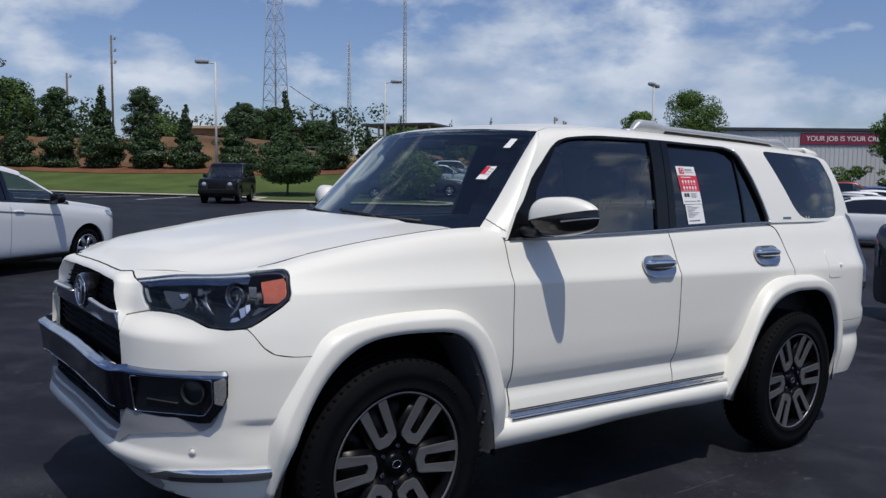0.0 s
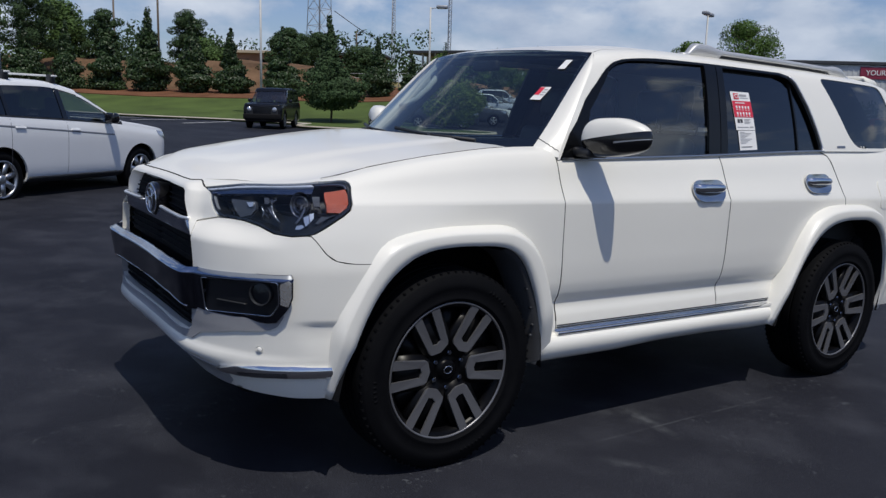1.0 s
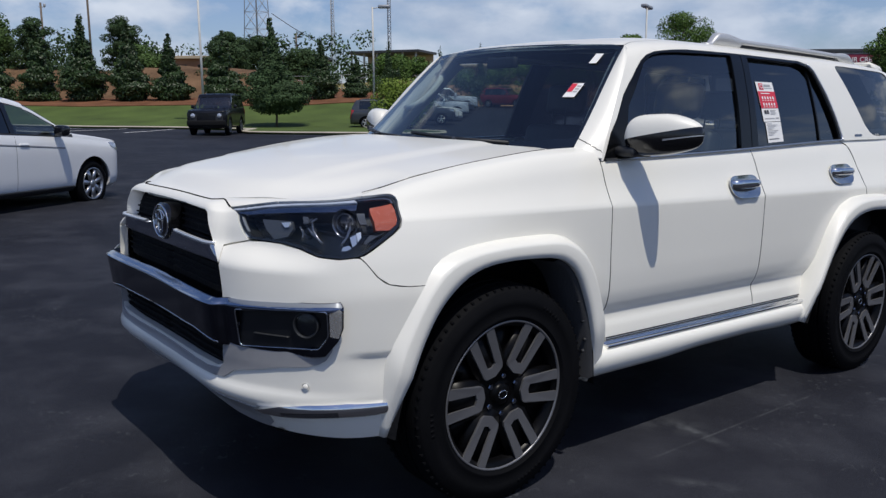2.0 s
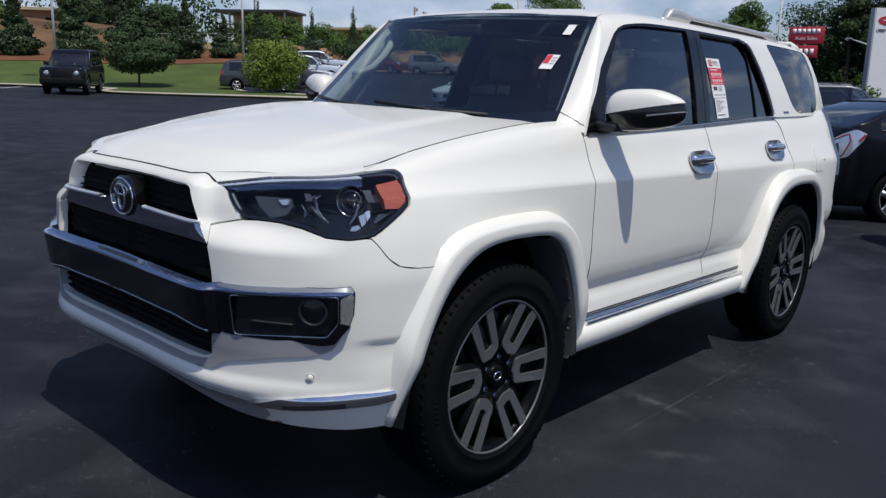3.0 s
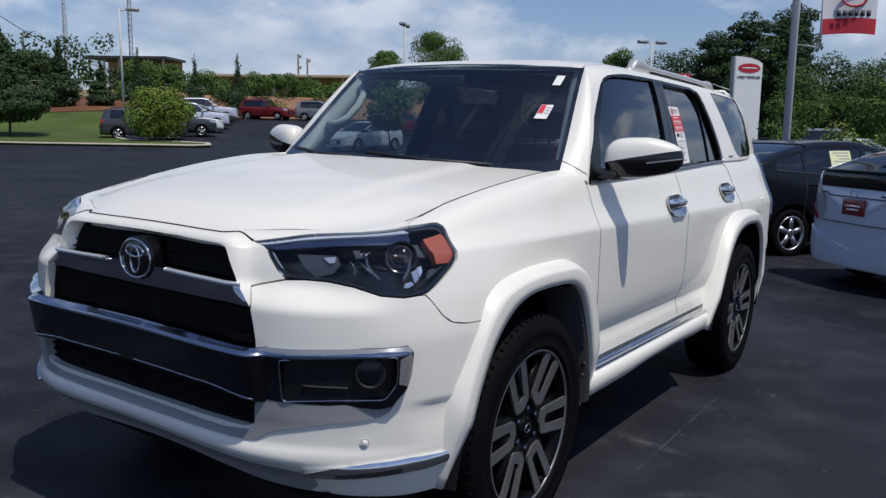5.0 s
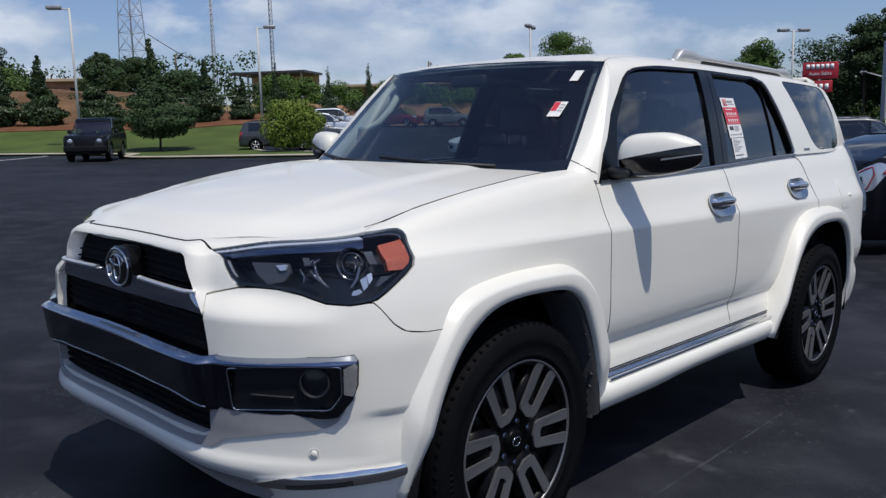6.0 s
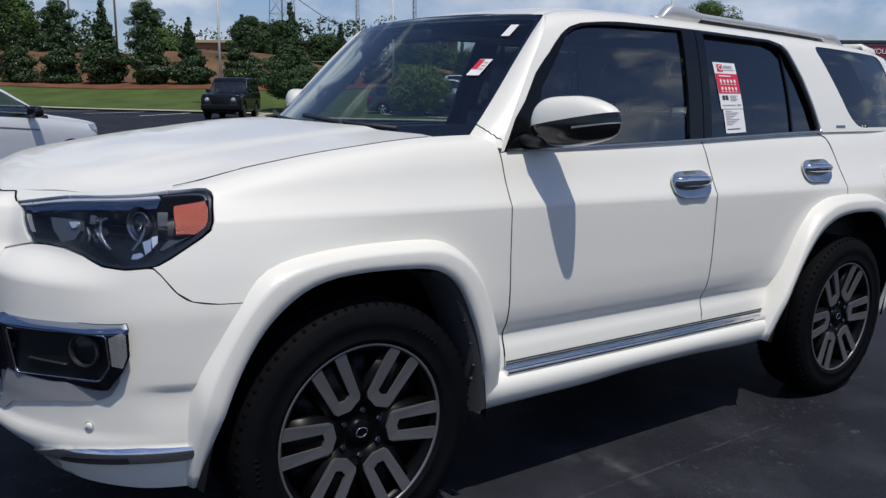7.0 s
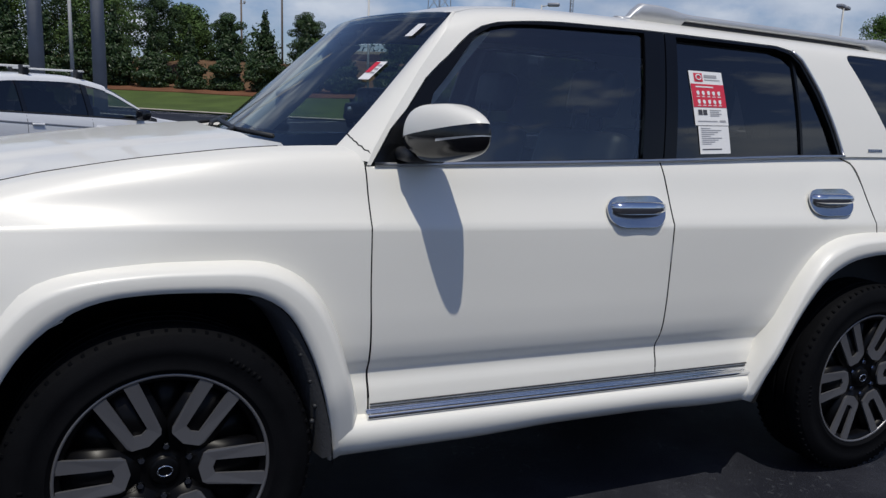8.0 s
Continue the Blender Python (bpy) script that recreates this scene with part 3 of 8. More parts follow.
BUMPER = [(0, 0.380), (0.11, 0.373), (0.3, 0.358), (0.47, 0.36), (0.7, 0.35), (0.830, 0.35), (0.850, 0.44), (0.880, 0.58), (0.928, 0.70), (0.968, 0.785), (1.06, 0.829),
          (0.968, 0.841), (0.919, 0.844), (0.86, 0.855), (0.825, 0.878), (0.79, 0.922), (0.772, 0.938), (0.755, 0.939), (0.70, 0.934), (0.63, 0.938), (0.56, 0.957),
          (0.49, 0.966), (0.43, 0.967), (0.381, 0.964), (0.283, 0.940), (0.266, 0.885), (0.276, 0.80), (0.278, 0.755), (0, 0.755), (0, 0.68), (0.282, 0.670), (0.292, 0.61), (0.284, 0.565), (0.25, 0.548), (0, 0.54)]
part("front_bumper", patch(body, BUMPER, 0.016, 0.010, lip=0.03, whole=True), M_PEARL, suv, "pearl white front bumper", keep=True)
SURROUND = [(0, 1.243), (0.12, 1.243), (0.2, 1.243), (0.245, 1.240), (0.270, 1.230), (0.284, 1.19), (0.296, 1.14), (0.306, 1.108), (0.335, 1.03), (0.357, 0.990), (0.378, 0.968), (0.283, 0.945), (0.264, 0.893), (0.232, 0.967), (0.195, 1.04), (0.178, 1.058), (0.15, 1.068), (0, 1.085)]
part("grille_surround", patch(body, SURROUND, 0.02, 0.012, lip=0.05, whole=True), M_PEARL, suv, keep=True)

ARCH_F = [(1.06, 0.8315), (1.10, 0.878), (1.2, 0.916), (1.44, 0.922), (1.58, 0.890), (1.70, 0.74), (1.75, 0.56), (1.77, 0.43)]
FENDER = [(0.792, 0.9245), (0.8275, 0.8805), (0.8615, 0.8575), (0.9195, 0.8465), (0.968, 0.8435)] + ARCH_F + [(1.88, 0.42), (1.881, 0.51), (1.874, 0.72), (1.866, 0.886), (1.862, 1.05), (1.859, 1.165), (1.855, 1.25),
          (1.64, 1.247), (1.3, 1.247), (1.0, 1.247), (0.90, 1.241), (0.852, 1.228), (0.842, 1.216), (0.875, 1.2035), (0.909, 1.1925), (0.929, 1.180), (0.938, 1.157), (0.939, 1.132), (0.934, 1.10), (0.927, 1.063), (0.917, 1.028), (0.893, 1.008), (0.857, 0.985), (0.819, 0.962), (0.788, 0.946), (0.771, 0.9425)]
pair("front_fender", body, FENDER, 0.025, 0.010001, M_PEARL, suv)

FRONT_DOOR = [(1.889, 0.490), (1.880, 0.72), (1.870, 0.886), (1.866, 1.05), (1.864, 1.160), (2.962, 1.166), (2.978, 1.10), (2.981, 1.05), (2.982, 0.72), (2.981, 0.495)]
doors = pair("front_door", body, FRONT_DOOR, 0.04, 0.012, M_PEARL, suv)
REAR_DOOR = [(2.987, 0.495), (2.988, 0.72), (2.987, 1.05), (2.984, 1.10), (2.968, 1.166), (3.90, 1.172), (3.965, 1.155), (4.010, 1.11), (4.040, 1.05), (4.052, 1.0), (3.93, 0.98), (3.80, 0.90), (3.69, 0.78), (3.60, 0.64), (3.51, 0.495)]
rear_doors = pair("rear_door", body, REAR_DOOR, 0.04, 0.012, M_PEARL, suv)
QUARTER = [(3.905, 1.176), (3.97, 1.160), (4.016, 1.113), (4.046, 1.05), (4.060, 0.99), (4.10, 0.965), (4.27, 0.965), (4.40, 0.915), (4.51, 0.78), (4.535, 0.70), (4.75, 0.715), (5.399, 0.73), (5.399, 1.25), (4.8, 1.25), (3.9, 1.25)]
pair("quarter_panel", body, QUARTER, 0.03, 0.015, M_PEARL, suv)
REAR_BUMPER = [(4.51, 0.36), (4.535, 0.55), (4.535, 0.695), (4.75, 0.71), (5.399, 0.725), (5.399, 0.38)]
part("rear_bumper", patch(body, REAR_BUMPER, 0.03, 0.02, lip=0.03, whole=True), M_PEARL, suv, keep=True)


# bonnet
def hood_point(x, y):
    z = hood_z(x, y)
    if x < NOSE_X:
        f = ((NOSE_X - x) / 0.54) ** NOSE_N + (abs(y) / 0.711) ** NOSE_N
        z += (hood_edge(x) - z) * smooth(0.40, 0.90, f)
    return Vector((x, y, z))


front_edge = []
for k in range(41):
    s = 0.0 + k * 0.9 / 40
    q = body(s, 1.25)
    front_edge.append((q.x, q.y))
side_edge = [(body(s, 1.25).x, body(s, 1.25).y + 0.004) for s in (0.95, 1.0, 1.1, 1.3, 1.5, 1.64)]
cowl = [(0.345, -0.70), (0.35, -0.66), (0.32, -0.55), (0.285, -0.4), (0.262, -0.2), (0.255, 0.0)]
HOOD = front_edge + side_edge + cowl
part("hood", patch(hood_point, [(a, b) for a, b in HOOD], 0.03, 0.03, lip=0.014, whole=True), M_PEARL, suv, "pearl white bonnet", keep=True)
LEDGE = [(0.25, 1.2505), (0.276, 1.239), (0.290, 1.194), (0.302, 1.143), (0.311, 1.112), (0.335, 1.124), (0.40, 1.156), (0.50, 1.202), (0.574, 1.219), (0.687, 1.2255), (0.80, 1.217), (0.846, 1.2185), (0.856, 1.233), (0.905, 1.2455), (0.95, 1.2505)]
SEAM = [(0.0, 1.2455), (0.05, 1.2455), (0.1, 1.2455), (0.15, 1.2455), (0.2, 1.2455), (0.245, 1.243), (0.262, 1.238), (0.273, 1.2335), (0.280, 1.215), (0.287, 1.192), (0.299, 1.1415), (0.3085, 1.110)]
for flag in (False, True):
    part("hood_lip", patch(body, LEDGE, 0.02, 0.008, lip=0.012, mirrored=flag), M_PEARL, suv, keep=True)
    b = strip_along(body, SEAM, 0.0055, 0.0025)
    part("hood_seam", mirror_bm(b) if flag else b, M_LINER, suv, keep=True)
    b = strip_along(body, [(0.862 + 0.02 * k, 1.2485) for k in range(39)], 0.0026, 0.0014)
    part("hood_seam", mirror_bm(b) if flag else b, M_LINER, suv, keep=True)

# cabin shell: pillars and roof
A_FRONT = [(0.565, 0.0), (0.590, 0.055), (0.655, 0.165), (0.755, 0.318), (0.845, 0.445), (0.925, 0.556)]
Q_WIN = rounded([(2.715, 0.484), (3.43, 0.494), (3.515, 0.28), (3.47, 0.06), (3.40, 0.022), (3.00, 0.022), (2.92, 0.09)], 0.06, 5)
GLASS_EDGE = [(2.625, 0.0), (2.585, 0.13), (2.53, 0.28), (2.455, 0.425), (2.41, 0.468), (2.33, 0.487), (1.8, 0.490), (1.3, 0.489), (1.108, 0.480), (1.048, 0.477), (0.987, 0.463), (0.939, 0.440), (0.90, 0.411), (0.83, 0.349), (0.773, 0.290), (0.70, 0.182), (0.645, 0.118), (0.578, 0.0)]
slit = [(3.15, 0.0)]
k0 = max(range(len(Q_WIN)), key=lambda i: (-abs(Q_WIN[i][0] - 3.15) - Q_WIN[i][1] * 5))
hole = Q_WIN[k0:] + Q_WIN[:k0 + 1]
area = sum(hole[i][0] * hole[i + 1][1] - hole[i + 1][0] * hole[i][1] for i in range(len(hole) - 1))
if area < 0:
    hole.reverse()
SIDE_TOP = A_FRONT + [(0.99, 0.572), (3.30, 0.572), (3.53, 0.50), (3.62, 0.30), (3.69, 0.0)] + slit + hole + slit + GLASS_EDGE
pair("body_side_upper", cabin, SIDE_TOP, 0.03, 0.02, M_PEARL, suv, lip=0.02)
ROOF = [(0.91, 0.560), (0.992, 0.576), (3.30, 0.576), (3.42, 0.60), (3.44, 1.16), (0.815, 1.16), (0.825, 1.0), (0.862, 0.75)]
part("roof", patch(cabin, ROOF, 0.04, 0.02, lip=0.02, whole=True), M_PEARL, suv, keep=True)


# front face of the A pillar, from the side shell to the windscreen
def pillar(u, v):
    z = 1.232 + 0.47 * v
    a = Vector((screen_x(0.730 - 0.118 * v, z) + 0.002, -(0.730 - 0.118 * v), z))
    # the shell's front edge at this height
    best = min(((abs(cabin(x, c).z - z), x, c) for x, c in dense(A_FRONT, 0.012)), key=lambda t: t[0])
    b = cabin(best[1], best[2])
    p = a + (b - a) * u
    nrm = Vector((-0.6, -0.5, 0.5)).normalized()
    return p + nrm * (0.008 * math.sin(math.pi * u))


for flag in (False, True):
    part("a_pillar", patch(pillar, [(0, 0), (1, 0), (1, 1), (0, 1)], 0.1, 0.04, lip=0.0, mirrored=flag), M_PEARL, suv, keep=True)
    b = strip_along(pillar, [(0.1 * k, 0.155 - 0.011 * k) for k in range(11)], 0.004, 0.001)
    part("pillar_seam", mirror_bm(b) if flag else b, M_LINER, suv, keep=True)

# glass
WS = rounded([(-0.726, 1.258), (-0.5, 1.252), (0.0, 1.245), (0.5, 1.252), (0.726, 1.258), (0.612, 1.705), (0.3, 1.72), (0, 1.724), (-0.3, 1.72), (-0.612, 1.705)], 0.05, 4)
windscreen = part("windscreen", patch(screen, WS, 0.06, 0.04, lip=0.0, out=-1, off=-0.002), M_GLASS, suv, "clear raked windscreen", keep=True)
band = [(-0.724, 1.262), (-0.5, 1.252), (0.0, 1.245), (0.5, 1.252), (0.724, 1.262), (0.708, 1.315), (0.66, 1.308), (0.5, 1.290), (0.0, 1.280), (-0.5, 1.290), (-0.66, 1.308), (-0.708, 1.315)]
part("screen_frit", patch(screen, band, 0.05, 0.02, lip=0.0, out=-1, off=-0.006), M_GLOSS_BLACK, windscreen, keep=True)
top_band = [(-0.612, 1.69), (-0.608, 1.708), (-0.3, 1.722), (0, 1.726), (0.3, 1.722), (0.608, 1.708), (0.612, 1.69), (0.3, 1.702), (0, 1.706), (-0.3, 1.702)]
part("screen_frit", patch(screen, top_band, 0.05, 0.02, lip=0.0, out=-1, off=-0.006), M_GLOSS_BLACK, windscreen, keep=True)
for sg in (-1, 1):
    edge = [(sg * 0.724, 1.262), (sg * 0.611, 1.706), (sg * 0.594, 1.704), (sg * 0.700, 1.30)]
    part("screen_frit", patch(screen, edge, 0.05, 0.02, lip=0.0, out=-1, off=-0.006), M_GLOSS_BLACK, windscreen, keep=True)

F_WIN = rounded([(0.715, 0.012), (0.80, 0.24), (0.962, 0.425), (1.02, 0.452), (1.09, 0.462), (1.648, 0.472), (1.580, 0.012)], 0.02, 3)
pair("front_window", cabin, F_WIN, 0.06, 0.04, M_GLASS_MID, suv, "lightly tinted front side glass", lip=0.0, off=-0.016)
R_WIN = rounded([(1.735, 0.012), (1.800, 0.472), (2.418, 0.466), (2.406, 0.20), (2.398, 0.012)], 0.015, 3)
rear_win = pair("rear_window", cabin, R_WIN, 0.06, 0.04, M_GLASS_DARK, suv, "dark privacy glass", lip=0.0, off=-0.026)
V_WIN = rounded([(2.414, 0.012), (2.422, 0.20), (2.432, 0.42), (2.452, 0.40), (2.512, 0.27), (2.570, 0.12), (2.604, 0.012)], 0.01, 3)
pair("vent_window", cabin, V_WIN, 0.05, 0.04, M_GLASS_DARK, suv, lip=0.0, off=-0.020)
pair("quarter_window", cabin, Q_WIN, 0.06, 0.04, M_GLASS_DARK, suv, "dark privacy glass", lip=0.0, off=-0.004)
# black frames round the door glass
SAIL = [(0.585, 0.004), (0.712, 0.004), (0.795, 0.238), (0.96, 0.430), (1.02, 0.458), (1.09, 0.468), (1.652, 0.476), (1.654, 0.487), (1.30, 0.486), (1.11, 0.477), (1.05, 0.474), (0.99, 0.460), (0.943, 0.437), (0.904, 0.408), (0.834, 0.346), (0.777, 0.287), (0.704, 0.179), (0.649, 0.115)]
pair("window_frame", cabin, SAIL, 0.05, 0.03, M_POST, suv, lip=0.014, off=-0.002)
B_POST = [(1.584, 0.004), (1.656, 0.486), (1.746, 0.486), (1.676, 0.004)]
pair("b_pillar", cabin, B_POST, 0.05, 0.03, M_POST, suv, lip=0.014, off=-0.003)
C_POST = [(1.682, 0.004), (1.752, 0.486), (2.325, 0.484), (2.405, 0.464), (2.450, 0.421), (2.525, 0.276), (2.580, 0.128), (2.618, 0.004), (2.600, 0.004), (2.565, 0.120), (2.508, 0.268), (2.440, 0.408), (2.398, 0.450), (2.320, 0.472), (1.802, 0.474), (1.738, 0.004)]
pair("rear_window_frame", cabin, C_POST, 0.05, 0.03, M_POST, suv, lip=0.026, off=-0.003)
DIV = [(2.400, 0.006), (2.408, 0.20), (2.419, 0.462), (2.432, 0.458), (2.421, 0.20), (2.413, 0.006)]
pair("window_divider", cabin, DIV, 0.05, 0.03, M_POST, suv, lip=0.012, off=-0.018)
belt_pts = [(0.59 + 0.04 * k, 0.002) for k in range(52)]
for flag in (False, True):
    b = strip_along(cabin, belt_pts, 0.012, 0.006)
    part("belt_moulding", mirror_bm(b) if flag else b, M_SATIN, suv, "thin satin belt moulding", keep=True)
    b = strip_along(cabin, dense([(2.622, 0.01), (2.583, 0.13), (2.528, 0.28), (2.453, 0.425), (2.408, 0.466)], 0.03), 0.010, 0.006)
    part("window_moulding", mirror_bm(b) if flag else b, M_SATIN, suv, keep=True)

# wheel arch flares: a swept lip round each arch
def flare(inner, outer, x0, fn, first=0.0):
    bm = bmesh.new()
    rows = []
    n = len(inner)
    for i in range(n):
        (ix, iz), (ox, oz) = inner[i], outer[i]
        row = []
        q = fn(ox, oz)
        lip_y = -0.948 + first * max(0.0, 0.55 - iz) * 0.3
        for k, (a, dy) in enumerate(((0.0, 0.024), (0.0, 0.010), (0.03, 0.0), (0.30, -0.001), (0.60, 0.0), (0.68, 0.002), (0.76, 0.010), (0.88, 0.029), (0.95, 0.60), (0.985, 1.0))):
            x, z = ix + (ox - ix) * a, iz + (oz - iz) * a
            # a flat face, then a tight roll back to the panel
            y = min(lip_y + dy, q - 0.004) if a < 0.94 else (lip_y + 0.029) + (q + 0.003 - lip_y - 0.029) * dy
            row.append(bm.verts.new((x0 + x, y, z)))
        rows.append(row)
    for i in range(n - 1):
        for k in range(9):
            bm.faces.new((rows[i][k], rows[i][k + 1], rows[i + 1][k + 1], rows[i + 1][k]))
    bm.faces.new(rows[0])
    bm.faces.new(rows[-1])
    for e in bm.edges:
        if len(e.link_faces) == 2 and e.calc_face_angle(0) > radians(32):
            e.smooth = False
    return bm


def fine_pts(pts, m=48):
    """Evenly spaced points of a smooth curve through an outline's points."""
    d = [0.0]
    for i in range(1, len(pts)):
        d.append(d[-1] + math.hypot(pts[i][0] - pts[i - 1][0], pts[i][1] - pts[i - 1][1]))
    fx, fz = spline(*[(a, p[0]) for a, p in zip(d, pts)]), spline(*[(a, p[1]) for a, p in zip(d, pts)])
    return [(fx(d[-1] * k / (m - 1)), fz(d[-1] * k / (m - 1))) for k in range(m)]


# dark gaps between the panels
for gap in ([(0.772, 0.942), (0.792, 0.9225), (0.826, 0.879), (0.860, 0.8563), (0.919, 0.8453), (0.968, 0.8425), (1.06, 0.832)], [(1.8855, 0.53), (1.877, 0.72), (1.868, 0.886), (1.864, 1.05), (1.8615, 1.16)],
            [(2.9840, 0.53), (2.985, 0.72), (2.984, 1.05), (2.981, 1.10), (2.965, 1.166)], [(4.055, 0.995), (4.043, 1.05), (4.013, 1.1115), (3.9675, 1.1575), (3.904, 1.174)]):
    for flag in (False, True):
        b = strip_along(body, fine_pts(gap, 40), 0.0042 if gap[0][0] > 1 else 0.0022, 0.0008, base=-0.0004)
        part("panel_gap", mirror_bm(b) if flag else b, M_LINER, suv, keep=True)


def flank_y(x, z, dx):
    xx = x + dx
    if xx < NOSE_X:
        lo, hi = 0.3, 1.0
        for _ in range(30):
            mid = (lo + hi) / 2
            if body(mid, z).x < xx:
                lo = mid
            else:
                hi = mid
        return body(lo, z).y
    return body(xx + 1.3, z).y


IN_F = fine_pts([(-0.490, 0.35), (-0.475, 0.43), (-0.455, 0.50), (-0.425, 0.585), (-0.385, 0.675), (-0.33, 0.762), (-0.26, 0.828), (-0.185, 0.870), (-0.10, 0.889), (0.0, 0.894), (0.14, 0.890), (0.215, 0.880), (0.28, 0.850), (0.325, 0.808), (0.365, 0.740), (0.40, 0.660), (0.43, 0.56), (0.452, 0.46), (0.462, 0.355)])
OUT_F = fine_pts([(-0.515, 0.35), (-0.525, 0.45), (-0.512, 0.60), (-0.450, 0.742), (-0.372, 0.862), (-0.312, 0.918), (-0.235, 0.943), (-0.12, 0.958), (0.01, 0.966), (0.15, 0.967), (0.225, 0.965), (0.29, 0.952), (0.34, 0.928), (0.390, 0.890), (0.430, 0.840), (0.470, 0.755), (0.505, 0.66), (0.535, 0.57), (0.556, 0.48), (0.565, 0.40)])
IN_R = fine_pts([(-0.650, 0.365), (-0.625, 0.43), (-0.600, 0.50), (-0.545, 0.61), (-0.445, 0.762), (-0.33, 0.868), (-0.2, 0.917), (-0.06, 0.932), (0.10, 0.930), (0.24, 0.896), (0.34, 0.805), (0.40, 0.65), (0.415, 0.48), (0.405, 0.36)])
OUT_R = fine_pts([(-0.715, 0.385), (-0.685, 0.46), (-0.650, 0.53), (-0.560, 0.69), (-0.455, 0.865), (-0.345, 0.968), (-0.2, 1.009), (-0.06, 1.016), (0.14, 1.012), (0.30, 0.97), (0.42, 0.85), (0.48, 0.69), (0.495, 0.5), (0.485, 0.36)])
for flag in (False, True):
    b = flare(IN_F, OUT_F, 0.0, lambda x, z: flank_y(x, z, 0.0), 1.0)
    part("front_wheel_flare", mirror_bm(b) if flag else b, M_PEARL, suv)
    b = flare(IN_R, OUT_R, 2.79, lambda x, z: flank_y(x, z, 2.79), 0.62)
    part("rear_wheel_flare", mirror_bm(b) if flag else b, M_PEARL, suv)
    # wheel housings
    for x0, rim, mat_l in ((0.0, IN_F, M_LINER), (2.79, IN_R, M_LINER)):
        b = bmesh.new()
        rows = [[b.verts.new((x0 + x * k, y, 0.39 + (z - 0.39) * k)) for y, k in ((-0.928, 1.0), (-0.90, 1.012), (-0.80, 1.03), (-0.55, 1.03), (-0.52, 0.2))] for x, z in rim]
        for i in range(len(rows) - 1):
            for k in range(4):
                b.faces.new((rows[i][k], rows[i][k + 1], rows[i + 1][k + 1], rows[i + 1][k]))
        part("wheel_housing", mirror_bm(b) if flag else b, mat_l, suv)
    # grey liner edge with clips behind the front wheel
    b = bmesh.new()
    ed = [p for p in IN_F if p[0] > 0.22 and p[1] > 0.36]
    rows = [[b.verts.new((x - 0.004, -0.938 + 0.010, z)), b.verts.new((x - 0.03, -0.925, z - 0.006)), b.verts.new((x - 0.05, -0.80, z - 0.01))] for x, z in ed]
    for i in range(len(rows) - 1):
        for k in range(2):
            b.faces.new((rows[i][k], rows[i][k + 1], rows[i + 1][k + 1], rows[i + 1][k]))
    liner = part("liner_edge", mirror_bm(b) if flag else b, M_LINER_GREY, suv, "grey plastic liner edge with clips")
    for px, pz in ((0.355, 0.70), (0.385, 0.62), (0.402, 0.545), (0.395, 0.50)):
        b = bmesh.new()
        g = bmesh.ops.create_uvsphere(b, u_segments=10, v_segments=6, radius=0.008)
        sgn = 1 if flag else -1
        bmesh.ops.translate(b, verts=g["verts"], vec=(px, sgn * 0.92, pz))
        part("clip", b, M_TRIM, liner)

# sills with bright strips
for flag in (False, True):
    prof = [(-0.840, 0.484), (-0.872, 0.480), (-0.900, 0.468), (-0.914, 0.448), (-0.916, 0.420), (-0.905, 0.388), (-0.880, 0.364), (-0.84, 0.350), (-0.76, 0.345)]
    b = bmesh.new()
    rows = []
    for k in range(41):
        x = 0.462 + (2.150 - 0.462) * k / 40
        lift = 0.012 * smooth(0.9, 1.3, x) * (1 - smooth(1.6, 2.0, x))
        end = smooth(0.462, 0.56, x) * (1 - 0.4 * smooth(2.02, 2.150, x))
        rows.append([b.verts.new((x, y + (1 - end) * 0.012 * (1 if y < -0.88 else 0), z + (lift if z < 0.42 else 0))) for y, z in prof])
    for i in range(40):
        for k in range(len(prof) - 1):
            b.faces.new((rows[i][k], rows[i][k + 1], rows[i + 1][k + 1], rows[i + 1][k]))
    b.faces.new(rows[0])
    b.faces.new(rows[-1])
    sill = part("sill", mirror_bm(b) if flag else b, M_PEARL, suv, "pearl white side sill")
    b = bmesh.new()
    box(b, (0.575, -0.900, 0.474), (2.15, -0.868, 0.487), 0.003)
    box(b, (0.575, -0.874, 0.484), (2.15, -0.862, 0.496), 0.003)
    part("sill_strip", mirror_bm(b) if flag else b, M_CHROME, sill, "chrome sill strip")
    for k in range(2):
        b = bmesh.new()
        box(b, (0.59, -0.871, 0.498 + 0.009 * k), (2.18, -0.855, 0.503 + 0.009 * k), 0.002)
        part("sill_rib", mirror_bm(b) if flag else b, M_TRIM, sill)

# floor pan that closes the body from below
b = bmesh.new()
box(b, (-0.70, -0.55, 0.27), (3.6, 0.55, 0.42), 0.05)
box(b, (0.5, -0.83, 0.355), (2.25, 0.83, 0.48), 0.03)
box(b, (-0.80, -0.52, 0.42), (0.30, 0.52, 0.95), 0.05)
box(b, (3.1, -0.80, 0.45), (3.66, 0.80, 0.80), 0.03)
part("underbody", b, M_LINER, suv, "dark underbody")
b = bmesh.new()
tube(b, [(0.0, -0.75, 0.36), (0.0, 0.75, 0.36)], 0.05, 10)
part("axle", b, M_LINER, suv)
b = bmesh.new()
tube(b, [(2.79, -0.75, 0.36), (2.79, 0.75, 0.36)], 0.06, 10)
part("axle", b, M_LINER, suv)

